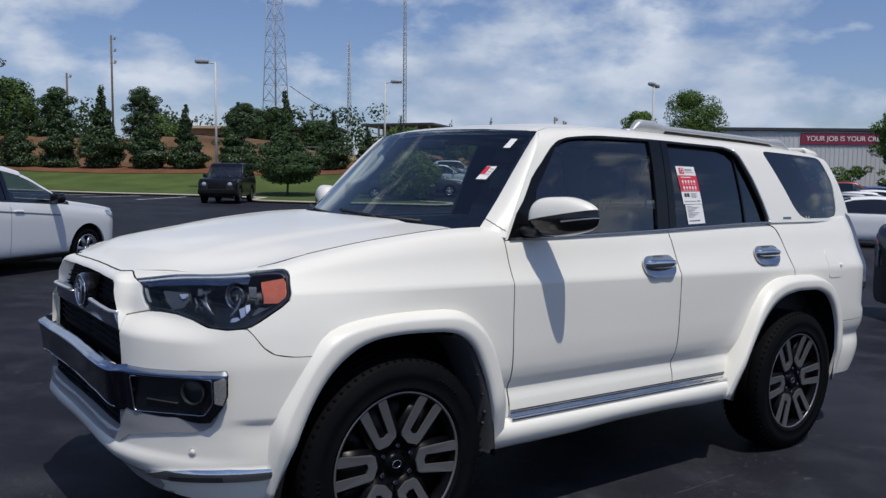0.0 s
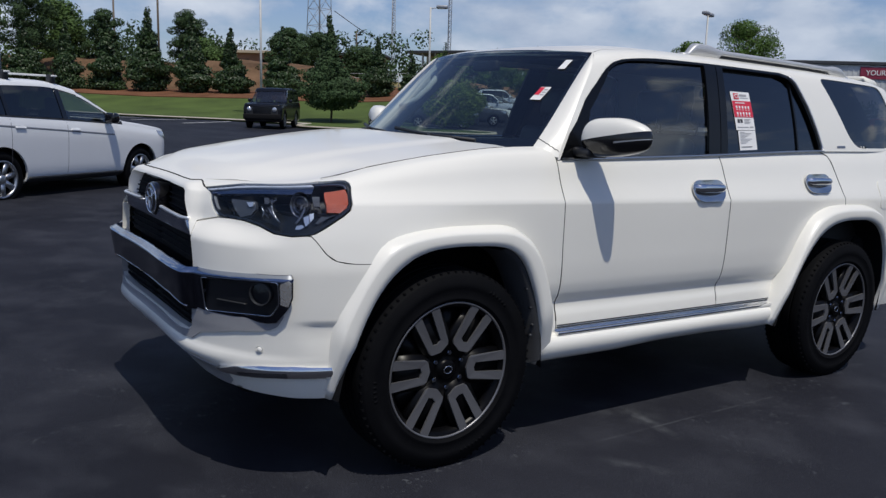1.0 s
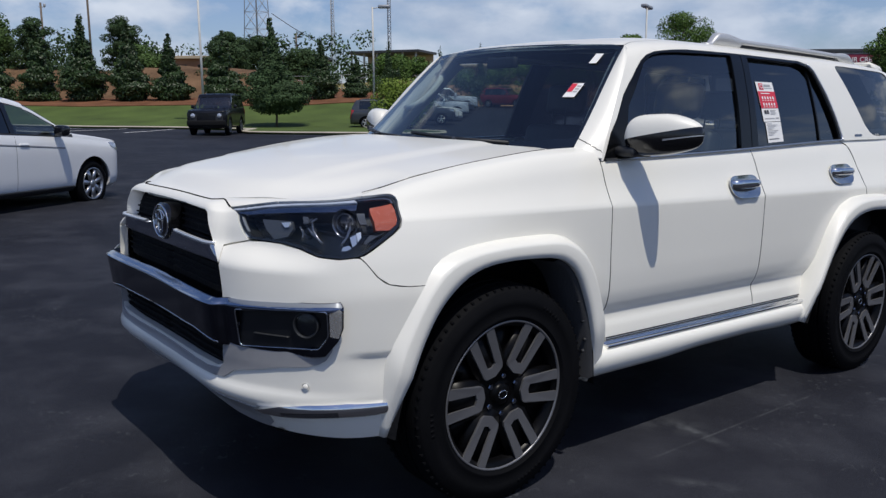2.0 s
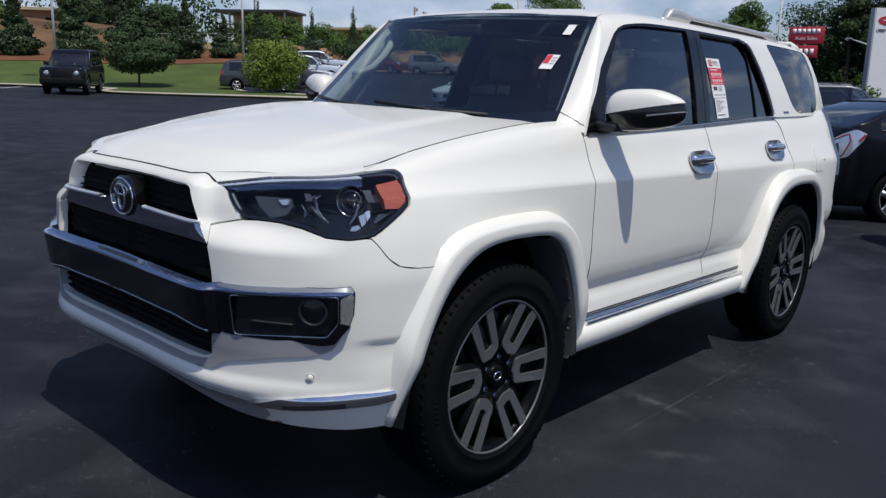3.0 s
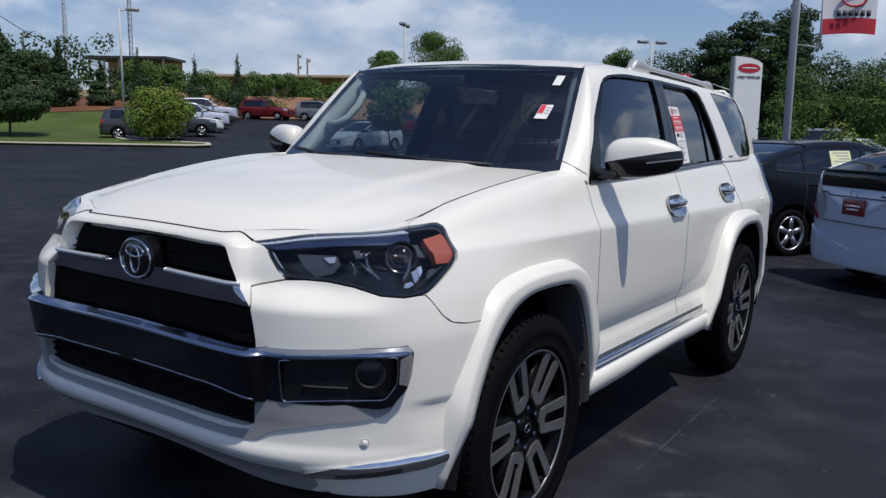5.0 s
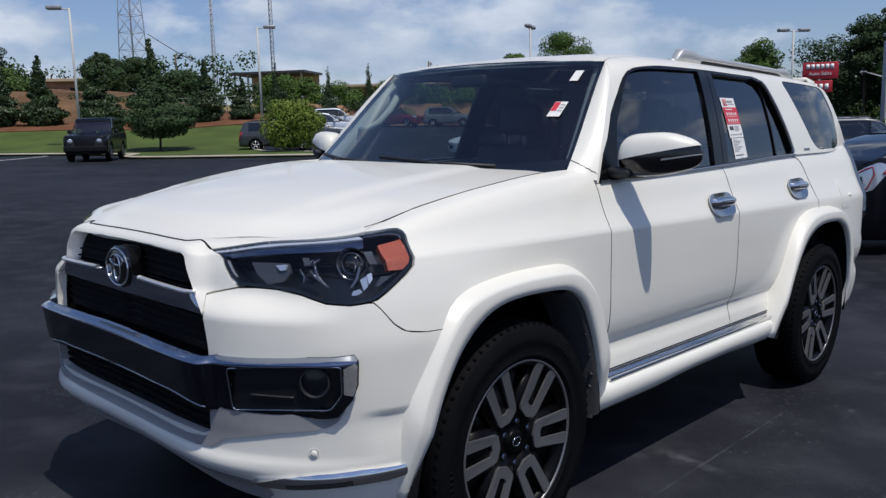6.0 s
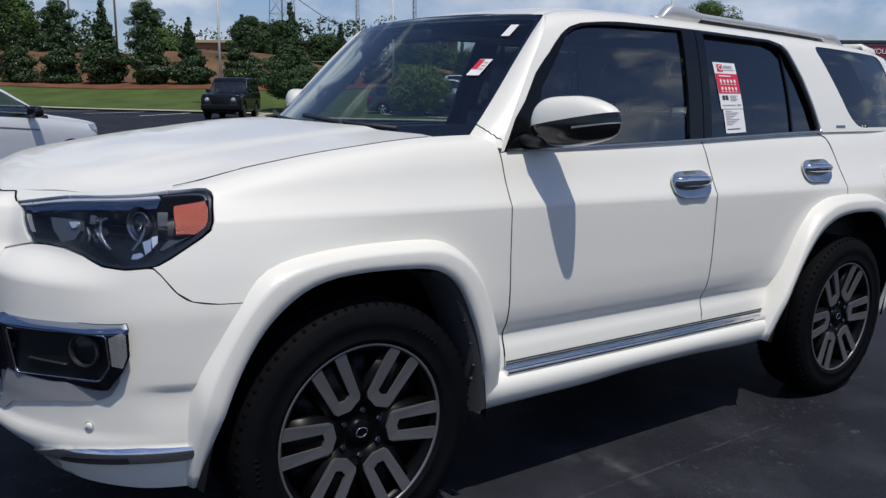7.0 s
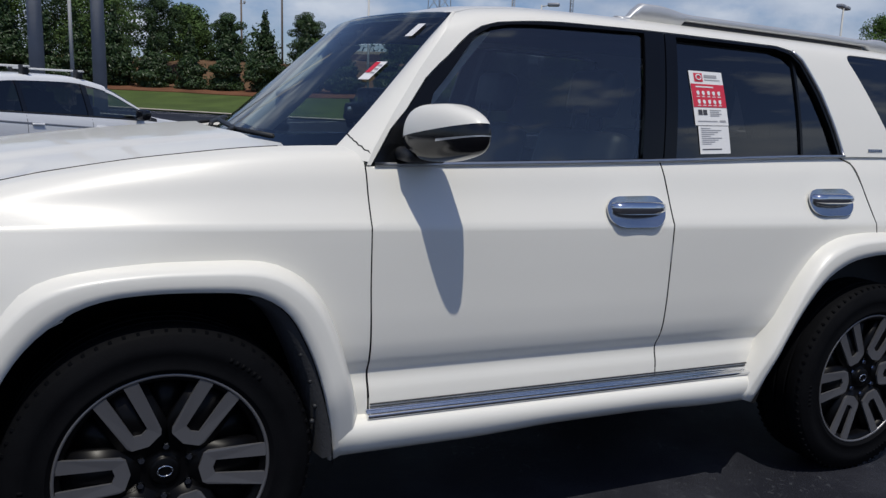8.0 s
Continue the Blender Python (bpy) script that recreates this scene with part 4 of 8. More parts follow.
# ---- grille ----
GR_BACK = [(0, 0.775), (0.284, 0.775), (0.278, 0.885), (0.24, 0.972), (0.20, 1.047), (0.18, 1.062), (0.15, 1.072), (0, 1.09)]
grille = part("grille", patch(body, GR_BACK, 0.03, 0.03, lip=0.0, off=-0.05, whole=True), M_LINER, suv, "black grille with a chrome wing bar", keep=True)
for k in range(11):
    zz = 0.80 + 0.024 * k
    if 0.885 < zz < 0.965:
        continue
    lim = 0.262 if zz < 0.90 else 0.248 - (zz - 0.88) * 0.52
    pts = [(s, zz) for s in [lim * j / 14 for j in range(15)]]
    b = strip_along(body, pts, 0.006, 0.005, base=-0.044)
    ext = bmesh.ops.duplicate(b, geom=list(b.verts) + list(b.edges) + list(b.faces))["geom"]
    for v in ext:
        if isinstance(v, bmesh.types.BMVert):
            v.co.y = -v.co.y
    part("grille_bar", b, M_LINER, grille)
# wing-shaped chrome bar; a pale strip draws the highlight along its higher edge
WING = [(0, 0.886), (0.10, 0.889), (0.185, 0.891), (0.264, 0.889), (0.249, 0.946), (0.156, 0.951), (0.085, 0.952), (0, 0.954)]


def wing_surface(s, v):
    """The wing bar leans forward at its upper edge."""
    e = 0.004
    n = (body(s + e, v) - body(s - e, v)).cross(body(s, v + e) - body(s, v - e)).normalized()
    return body(s, v) + n * (0.010 * (v - 0.945) / 0.05 + 0.004)


wing = part("wing_bar", patch(wing_surface, WING, 0.02, 0.012, lip=0.05, off=-0.006, whole=True), M_WING, grille, "chrome wing bar", keep=True)
for flag in (False, True):
    b = strip_along(wing_surface, [(0.045 + 0.0097 * k, 0.9525 - 0.00025 * k) for k in range(22)], 0.011, 0.006)
    part("wing_edge", mirror_bm(b) if flag else b, M_BRIGHT, wing, "pale strip for the highlight on the upper edge", keep=True)
b = bmesh.new()
revolve(b, [(0.0, -0.045), (0.066, -0.045), (0.079, -0.038), (0.081, -0.01), (0.074, 0.03)], 40, "x")
bmesh.ops.scale(b, vec=(1, 0.98, 0.86), verts=b.verts)
bmesh.ops.translate(b, verts=b.verts, vec=(-0.842, 0, 0.969))
emblem = part("emblem", sharp(b, 40), M_GLOSS_BLACK, grille, "dark oval emblem with chrome rings")
def oval(w, h, r, x, cz):
    b = bmesh.new()
    pts = [(x, w * math.cos(a), cz + h * math.sin(a)) for a in [2 * math.pi * k / 40 for k in range(41)]]
    return tube(b, pts, r, 6, caps=False)
part("emblem_ring", oval(0.069, 0.059, 0.0036, -0.887, 0.969), M_CHROME, emblem)
part("emblem_ring", oval(0.020, 0.040, 0.0035, -0.888, 0.966), M_CHROME, emblem)
part("emblem_ring", oval(0.040, 0.017, 0.0035, -0.888, 0.992), M_CHROME, emblem)

# ---- bumper trim ----
BAR = [(0, 0.655), (0.15, 0.652), (0.29, 0.634), (0.352, 0.618), (0.60, 0.630), (0.648, 0.640), (0.690, 0.690), (0.706, 0.728), (0.706, 0.795), (0.695, 0.808), (0.36, 0.791), (0.28, 0.787), (0.15, 0.789), (0, 0.791)]
FOG_HOLE = rounded([(0.350, 0.640), (0.345, 0.762), (0.655, 0.786), (0.658, 0.705), (0.628, 0.662)], 0.012, 3)
fh = FOG_HOLE + FOG_HOLE[:1]
ar = sum(fh[i][0] * fh[i + 1][1] - fh[i + 1][0] * fh[i][1] for i in range(len(fh) - 1))
if ar > 0:
    fh.reverse()
k0 = min(range(len(fh) - 1), key=lambda i: fh[i][1])
loop = fh[k0:-1] + fh[:k0 + 1]
i0 = 3
gate = (loop[0][0], 0.6185)
BAR_CUT = BAR[:i0 + 1] + [gate] + loop + [gate] + BAR[i0 + 1:]


def bar_surface(s, v):
    """The bumper bar stands proud of the bumper and rolls in at its upper and lower edge."""
    p = body(s, v)
    e = 0.004
    n = (body(s + e, v) - body(s - e, v)).cross(body(s, v + e) - body(s, v - e)).normalized()
    lower = 0.650 - 0.03 * smooth(0.15, 0.35, s)
    t = (v - lower) / 0.15
    top = 0.790 + 0.018 * smooth(0.30, 0.70, s)
    lift = 0.030 + 0.022 * t - 0.036 * smooth(top - 0.020, top + 0.002, v) - 0.008 * smooth(0.15, 0.0, t) - 0.014 * smooth(0.45, 0.7, s) - 0.016 * smooth(0.685, 0.712, s)
    lift += 0.004 * (1 - smooth(0.275, 0.290, s)) - 0.026 * smooth(0.285, 0.310, s) * (1 - smooth(0.50, 0.66, s))
    return p + n * lift


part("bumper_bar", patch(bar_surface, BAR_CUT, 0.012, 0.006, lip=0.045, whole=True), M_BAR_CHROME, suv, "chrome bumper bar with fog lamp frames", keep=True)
# sky gleam on the bar's upper edge, laid on as a lighter strip
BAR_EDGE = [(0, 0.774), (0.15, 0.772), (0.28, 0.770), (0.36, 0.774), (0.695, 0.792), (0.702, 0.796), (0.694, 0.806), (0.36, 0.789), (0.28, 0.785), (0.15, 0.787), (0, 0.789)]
part("bar_edge", patch(bar_surface, BAR_EDGE, 0.012, 0.005, lip=0.0, off=0.0012, whole=True), M_SATIN_BLUE, suv, "pale strip for the sky gleam along the top of the bumper bar", keep=True)
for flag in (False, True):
    # gleam on the bar's lower edge, drawn as a thin pale strip
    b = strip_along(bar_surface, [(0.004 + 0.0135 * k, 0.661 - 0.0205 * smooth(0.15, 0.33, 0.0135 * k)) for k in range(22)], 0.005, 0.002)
    part("bar_lower_edge", mirror_bm(b) if flag else b, M_SATIN_BLUE, suv, "thin pale strip for the gleam along the foot of the bumper bar", keep=True)
    # reflection on the fog frame's side, laid on as a paler patch
    b = patch(bar_surface, [(0.664, 0.706), (0.690, 0.700), (0.700, 0.730), (0.700, 0.785), (0.692, 0.792), (0.662, 0.780)], 0.01, 0.01, lip=0.0, off=0.0015, mirrored=flag)
    part("fog_frame_side", b, M_CUP, suv, keep=True)
    b = strip_along(bar_surface, FOG_HOLE, 0.0045, 0.0025, closed=True)
    part("fog_frame", mirror_bm(b) if flag else b, M_SATIN_BLUE, suv, "thin bright frame round the fog lamp", keep=True)
    fogbox = part("fog_lamp", patch(body, rounded([(0.345, 0.632), (0.34, 0.768), (0.662, 0.792), (0.664, 0.70), (0.632, 0.655)], 0.01), 0.02, 0.02, lip=0.0, off=0.004, mirrored=flag), M_LAMP_BLACK, suv, "round fog lamp in a black bezel", keep=True)
    q = body(0.585, 0.735)
    sg = 1 if flag else -1
    for nm, prof, mt in (("lamp_ring", [(0.042, 0.0), (0.042, -0.020), (0.038, -0.022), (0.036, -0.01)], M_TRIM), ("lamp_bowl", [(0.036, -0.002), (0.026, 0.006), (0.0, 0.010)], M_LAMP_GREY), ("lamp_glass", [(0.040, -0.018), (0.022, -0.024), (0.0, -0.026)], M_LENS)):
        b = bmesh.new()
        revolve(b, prof, 28, "x")
        bmesh.ops.transform(b, matrix=Matrix.Translation((q.x - 0.002, sg * abs(q.y), q.z)) @ Matrix.Rotation(sg * -radians(38), 4, "Z"), verts=b.verts)
        part(nm, b, mt, fogbox)
    for zz in (0.690,):
        b = strip_along(body, [(0.40 + 0.01 * k, zz) for k in range(13)], 0.004, 0.006, base=0.006)
        part("bezel_rib", mirror_bm(b) if flag else b, M_TRIM, fogbox)
LOW = [(0, 0.53), (0.26, 0.54), (0.295, 0.56), (0.302, 0.61), (0.292, 0.658), (0, 0.662)]
low_grille = part("lower_grille", patch(body, LOW, 0.03, 0.03, lip=0.0, off=-0.035, whole=True), M_LINER, suv, "black lower air intake", keep=True)
for k in range(4):
    zz = 0.56 + 0.023 * k
    b = strip_along(body, [(0.284 * j / 14, zz) for j in range(15)], 0.006, 0.006, base=-0.024)
    ext = bmesh.ops.duplicate(b, geom=list(b.verts) + list(b.edges) + list(b.faces))["geom"]
    for v in ext:
        if isinstance(v, bmesh.types.BMVert):
            v.co.y = -v.co.y
    part("intake_bar", b, M_LINER, low_grille)
FRAME = [(0, 0.530), (0.19, 0.530), (0.262, 0.543), (0.277, 0.563), (0.280, 0.63), (0.285, 0.650), (0.352, 0.640), (0.60, 0.650), (0.648, 0.662), (0.678, 0.695), (0.668, 0.650), (0.648, 0.620), (0.62, 0.606), (0.588, 0.598), (0.48, 0.586),
         (0.33, 0.552), (0.316, 0.546), (0.278, 0.516), (0.226, 0.508), (0.064, 0.502), (0, 0.500)]
part("bumper_skirt", patch(body, FRAME, 0.015, 0.010, lip=0.03, off=0.005, whole=True), M_SKIRT, suv, "satin grey skirt under the bumper bar", keep=True)
LIP = [(0, 0.378), (0.11, 0.371), (0.3, 0.357), (0.40, 0.361), (0.43, 0.385), (0.425, 0.415), (0.40, 0.432), (0.33, 0.440), (0.2, 0.446), (0, 0.452)]
part("lower_lip", patch(body, LIP, 0.02, 0.010, lip=0.02, off=0.003, whole=True), M_SKIRT, suv, "satin grey lip under the bumper", keep=True)


def strip_surface(s, v):
    """The lower bumper strip: proud of the bumper, with a rounded face."""
    e = 0.004
    n = (body(s + e, v) - body(s - e, v)).cross(body(s, v + e) - body(s, v - e)).normalized()
    mid = 0.439 + 0.020 * smooth(0.40, 0.75, s)
    return body(s, v) + n * (0.008 + 0.010 * max(-0.6, 1 - ((v - mid) / 0.024) ** 2))


for flag in (False, True):
    b = patch(strip_surface, [(0.40, 0.445), (0.489, 0.462), (0.60, 0.475), (0.727, 0.482), (0.877, 0.477), (0.866, 0.452), (0.858, 0.439), (0.646, 0.436), (0.503, 0.430), (0.43, 0.433)], 0.02, 0.005, lip=0.03, mirrored=flag)
    strip = part("bumper_strip", b, M_CHROME, suv, "chrome lower bumper strip", keep=True)
    # dark reflection in the strip's middle, laid on as a darker chrome patch
    b = patch(strip_surface, [(0.50, 0.4365), (0.646, 0.442), (0.70, 0.443), (0.70, 0.459), (0.60, 0.455), (0.50, 0.447)], 0.02, 0.005, lip=0.0, off=0.0012, mirrored=flag)
    part("strip_inset", b, M_DARK_CHROME, strip, keep=True)
    q = body(0.575, 0.530)
    b = bmesh.new()
    revolve(b, [(0.0, -0.006), (0.008, -0.006), (0.0095, -0.004), (0.0095, 0.0), (0.0125, 0.0), (0.0135, -0.003), (0.014, 0.01)], 20, "x")
    sg = 1 if flag else -1
    bmesh.ops.transform(b, matrix=Matrix.Translation((q.x, sg * abs(q.y), q.z)) @ Matrix.Rotation(sg * -radians(42), 4, "Z"), verts=b.verts)
    part("parking_sensor", b, M_PEARL, suv, "small round parking sensor")
# front number plate holder is bare: only the bumper shows

# ---- headlamps ----
LAMP = [(0.311, 1.105), (0.40, 1.147), (0.432, 1.164), (0.50, 1.196), (0.595, 1.217), (0.687, 1.221), (0.812, 1.213), (0.87, 1.200), (0.905, 1.189), (0.924, 1.177), (0.933, 1.155), (0.934, 1.132), (0.929, 1.10), (0.922, 1.065), (0.912, 1.032),
        (0.889, 1.012), (0.853, 0.989), (0.815, 0.966), (0.784, 0.950), (0.768, 0.946), (0.747, 0.943), (0.70, 0.939), (0.63, 0.943), (0.56, 0.962), (0.494, 0.970), (0.43, 0.971), (0.384, 0.973), (0.362, 0.992), (0.34, 1.026)]
mid_s, mid_v = 0.62, 1.06
inner_ring = [(p[0] + (0.006 if p[0] < mid_s else -0.006), p[1] + (0.008 if p[1] < mid_v else -0.008)) for p in LAMP]
cut = inner_ring + inner_ring[:1]
LAMP_RING = LAMP + LAMP[:1] + cut[::-1]
for flag in (False, True):
    sg = 1 if flag else -1
    lamp = part("headlamp", patch(body, LAMP, 0.025, 0.02, lip=0.0, off=-0.075, mirrored=flag), M_LAMP_BLACK, suv, "dark headlamp with an amber side reflector", keep=True)
    part("lamp_wall", patch(body, LAMP_RING, 0.02, 0.012, lip=0.072, off=-0.006, mirrored=flag), M_LAMP_BLACK, lamp, keep=True)
    lens = part("lens", patch(body, LAMP, 0.03, 0.02, lip=0.010, off=-0.001, mirrored=flag), M_LENS, lamp, "clear headlamp lens", keep=True)

    def shape(name, pts, m, depth, lip=0.012, label=""):
        return part(name, patch(body, pts, 0.012, 0.012, lip=lip, off=-depth, mirrored=flag), m, lamp, label, keep=True)
    # white and blue reflections in one curved chrome lip, drawn as two strips
    shape("chrome_brow", [(0.316, 1.100), (0.40, 1.142), (0.50, 1.188), (0.595, 1.209), (0.70, 1.213), (0.81, 1.203), (0.815, 1.176), (0.735, 1.190), (0.64, 1.190), (0.55, 1.174), (0.45, 1.142), (0.32, 1.084)], M_BROW, 0.006, 0.006, "upper brow, pale for its reflection")
    shape("brow_lower", [(0.321, 1.080), (0.45, 1.139), (0.55, 1.171), (0.64, 1.187), (0.735, 1.187), (0.813, 1.172), (0.800, 1.128), (0.70, 1.126), (0.62, 1.122), (0.53, 1.108), (0.433, 1.085), (0.328, 1.046)], M_DARK_CHROME, 0.012)
    shape("chrome_blade", [(0.335, 1.038), (0.345, 1.040), (0.380, 0.985), (0.396, 0.978), (0.368, 0.978)], M_BRIGHT, 0.008)
    shape("amber_reflector", [(0.844, 1.122), (0.919, 1.127), (0.922, 1.10), (0.914, 1.064), (0.903, 1.037), (0.880, 1.021), (0.834, 1.022), (0.832, 1.05)], M_AMBER, 0.004, 0.02, "amber side reflector")
    shape("chrome_line", [(0.82, 1.196), (0.868, 1.188), (0.902, 1.176), (0.917, 1.164), (0.925, 1.150), (0.926, 1.130), (0.921, 1.130), (0.919, 1.147), (0.911, 1.158), (0.896, 1.166), (0.862, 1.178), (0.82, 1.186)], M_SMOKE, 0.006, 0.006)
    shape("side_shield", [(0.800, 1.118), (0.828, 1.114), (0.812, 1.050), (0.788, 1.046)], M_LAMP_GREY, 0.020)
    shape("side_shield", [(0.815, 1.010), (0.840, 1.008), (0.875, 1.020), (0.838, 1.004), (0.80, 0.984), (0.79, 0.985)], M_LAMP_GREY, 0.010)
    shape("facet", [(0.745, 1.005), (0.770, 1.015), (0.768, 0.985), (0.752, 0.975)], M_REFLECTOR, 0.016)
    shape("facet", [(0.770, 1.018), (0.786, 1.022), (0.786, 1.004), (0.772, 0.990)], M_BRIGHT, 0.016)
    shape("facet", [(0.709, 0.963), (0.730, 0.964), (0.748, 0.972), (0.740, 0.980), (0.716, 0.975)], M_REFLECTOR, 0.016)
    shape("marker_block", [(0.585, 1.090), (0.605, 1.090), (0.590, 1.040), (0.568, 1.038)], M_LAMP_GREY, 0.014)
    shape("beam_cone", [(0.406, 1.042), (0.512, 1.044), (0.520, 1.020), (0.500, 0.992), (0.452, 0.978), (0.426, 1.005)], M_LAMP_GREY, 0.030)
    shape("beam_facet", [(0.478, 1.036), (0.510, 1.040), (0.508, 1.025), (0.492, 1.022)], M_BRIGHT, 0.024)
    for path, wd in (([(0.640, 1.094), (0.612, 1.072), (0.598, 1.045), (0.604, 1.018), (0.629, 0.984)], 0.007), ([(0.622, 1.090), (0.602, 1.075), (0.588, 1.050)], 0.005), ([(0.766, 1.100), (0.764, 1.07), (0.754, 1.045), (0.736, 1.008), (0.708, 0.980)], 0.008),
                     ([(0.745, 1.095), (0.744, 1.06), (0.732, 1.03)], 0.006), ([(0.583, 1.026), (0.60, 1.010), (0.638, 0.981)], 0.008), ([(0.552, 1.030), (0.566, 1.010), (0.560, 0.985)], 0.005)):
        b = strip_along(body, dense(path, 0.012), wd, 0.003, base=-0.022)
        part("reflector_rib", mirror_bm(b) if flag else b, M_SMOKE, lamp, keep=True)
    for s, v, r, deep in ((0.70, 1.038, 0.035, 0.062), (0.565, 1.005, 0.018, 0.052)):
        q, e = body(s, v), 0.004
        n = (body(s + e, v) - body(s - e, v)).cross(body(s, v + e) - body(s, v - e)).normalized()
        n = (n + Vector((-0.7, 0, 0))).normalized()
        c = Vector((q.x, sg * abs(q.y), q.z)) - Vector((n.x, sg * abs(n.y), 0)) * deep
        turn = Matrix.Translation(c) @ Matrix.Rotation(sg * -math.atan2(abs(n.y), abs(n.x)), 4, "Z")
        for nm, prof, mt in (("lamp_bowl", [(r * 1.32, -0.012), (r * 1.25, -0.010), (r * 1.0, 0.004), (r * 0.86, 0.012)], M_SMOKE),
                             ("lamp_ring", [(r * 0.90, 0.008), (r * 0.90, -0.012), (r * 0.84, -0.014), (r * 0.80, -0.004)], M_SMOKE),
                             ("projector_lens", [(r * 0.80, -0.004), (r * 0.6, -0.014), (r * 0.3, -0.020), (0.0, -0.021)], M_GLOSS_BLACK)):
            b = bmesh.new()
            revolve(b, prof, 28, "x")
            bmesh.ops.transform(b, matrix=turn, verts=b.verts)
            part(nm, b, mt, lamp)

# ---- door handles, fuel flap, mouldings ----
def v_of(s, z):
    """The body's v at a height on its flank."""
    lo, hi = 0.3, 1.249
    for _ in range(26):
        m = (lo + hi) / 2
        if body(s, m).z < z:
            lo = m
        else:
            hi = m
    return lo


def on_flank(pts):
    return [(s, v_of(s, z)) for s, z in pts]


def handle(x0, zc, door, flag):
    sg = 1 if flag else -1
    s, e = sx(x0), 0.004
    cup = on_flank(rounded([(s - 0.125, zc - 0.038), (s - 0.135, zc + 0.01), (s - 0.10, zc + 0.042), (s + 0.08, zc + 0.046), (s + 0.118, zc + 0.02), (s + 0.112, zc - 0.03), (s + 0.07, zc - 0.058), (s - 0.08, zc - 0.058)], 0.03, 4))

    def bowl(u, v):
        p = body(u, v)
        t = min(1.0, ((u - s) / 0.125) ** 2 + ((p.z - zc + 0.008) / 0.055) ** 2)
        return p - Vector((0, 0.0015 + 0.011 * t ** 0.8, 0))
    cup_ob = part("handle_cup", patch(bowl, cup, 0.012, 0.008, lip=0.006, off=0.002, mirrored=flag), M_HANDLE_CUP, door, "dark chrome handle cup", keep=True)
    b = bmesh.new()
    rows = []
    for k in range(17):
        t = -1 + 2 * k / 16
        q = body(s + t * 0.118, v_of(s, zc + 0.004))
        h, d = 0.023 * (1 - 0.35 * t ** 4), 0.038 * (1 - t ** 6) ** 0.5 + 0.004
        ring = [b.verts.new((q.x, q.y - d + 0.018 * (1 - math.cos(a)), zc + 0.006 + h * math.sin(a))) for a in [2 * math.pi * j / 10 for j in range(10)]]
        rows.append(ring)
    for i in range(16):
        for j in range(10):
            b.faces.new((rows[i][j], rows[i][(j + 1) % 10], rows[i + 1][(j + 1) % 10], rows[i + 1][j]))
    b.faces.new(rows[0]), b.faces.new(rows[-1])
    part("door_handle", mirror_bm(b) if flag else b, M_CHROME, door, "chrome pull handle")


for i, flag in enumerate((False, True)):
    handle(1.530, 1.102, doors[i], flag)
    handle(2.505, 1.138, rear_doors[i], flag)
b = patch(body, on_flank(rounded([(4.44, 0.985), (4.44, 1.145), (4.60, 1.15), (4.60, 0.985)], 0.035, 5)), 0.02, 0.02, lip=0.008, off=0.003)
part("fuel_flap", b, M_PEARL, suv, "round-cornered fuel flap", keep=True)
b = bmesh.new()
g = bmesh.ops.create_uvsphere(b, u_segments=10, v_segments=6, radius=0.011)
bmesh.ops.translate(b, verts=g["verts"], vec=(3.285, body(4.585, v_of(4.585, 1.06)).y - 0.004, 1.06))
part("flap_button", b, M_PEARL, suv)
# unreadable trim badge as small bars
for k in range(7):
    b = patch(cabin, [(2.775 + 0.0125 * k, 0.022), (2.775 + 0.0125 * k, 0.036), (2.784 + 0.0125 * k, 0.036), (2.784 + 0.0125 * k, 0.022)], 0.02, 0.02, lip=0.004, off=0.003)
    part("badge_bar", b, M_DARK_CHROME, suv, keep=True)
# scratch in the door edge
b = patch(body, [(2.978, 0.92), (2.984, 0.92), (2.983, 0.985), (2.979, 0.985)], 0.02, 0.02, lip=0.0, off=0.0012)
part("edge_scratch", b, M_INK_GREY, suv, keep=True)

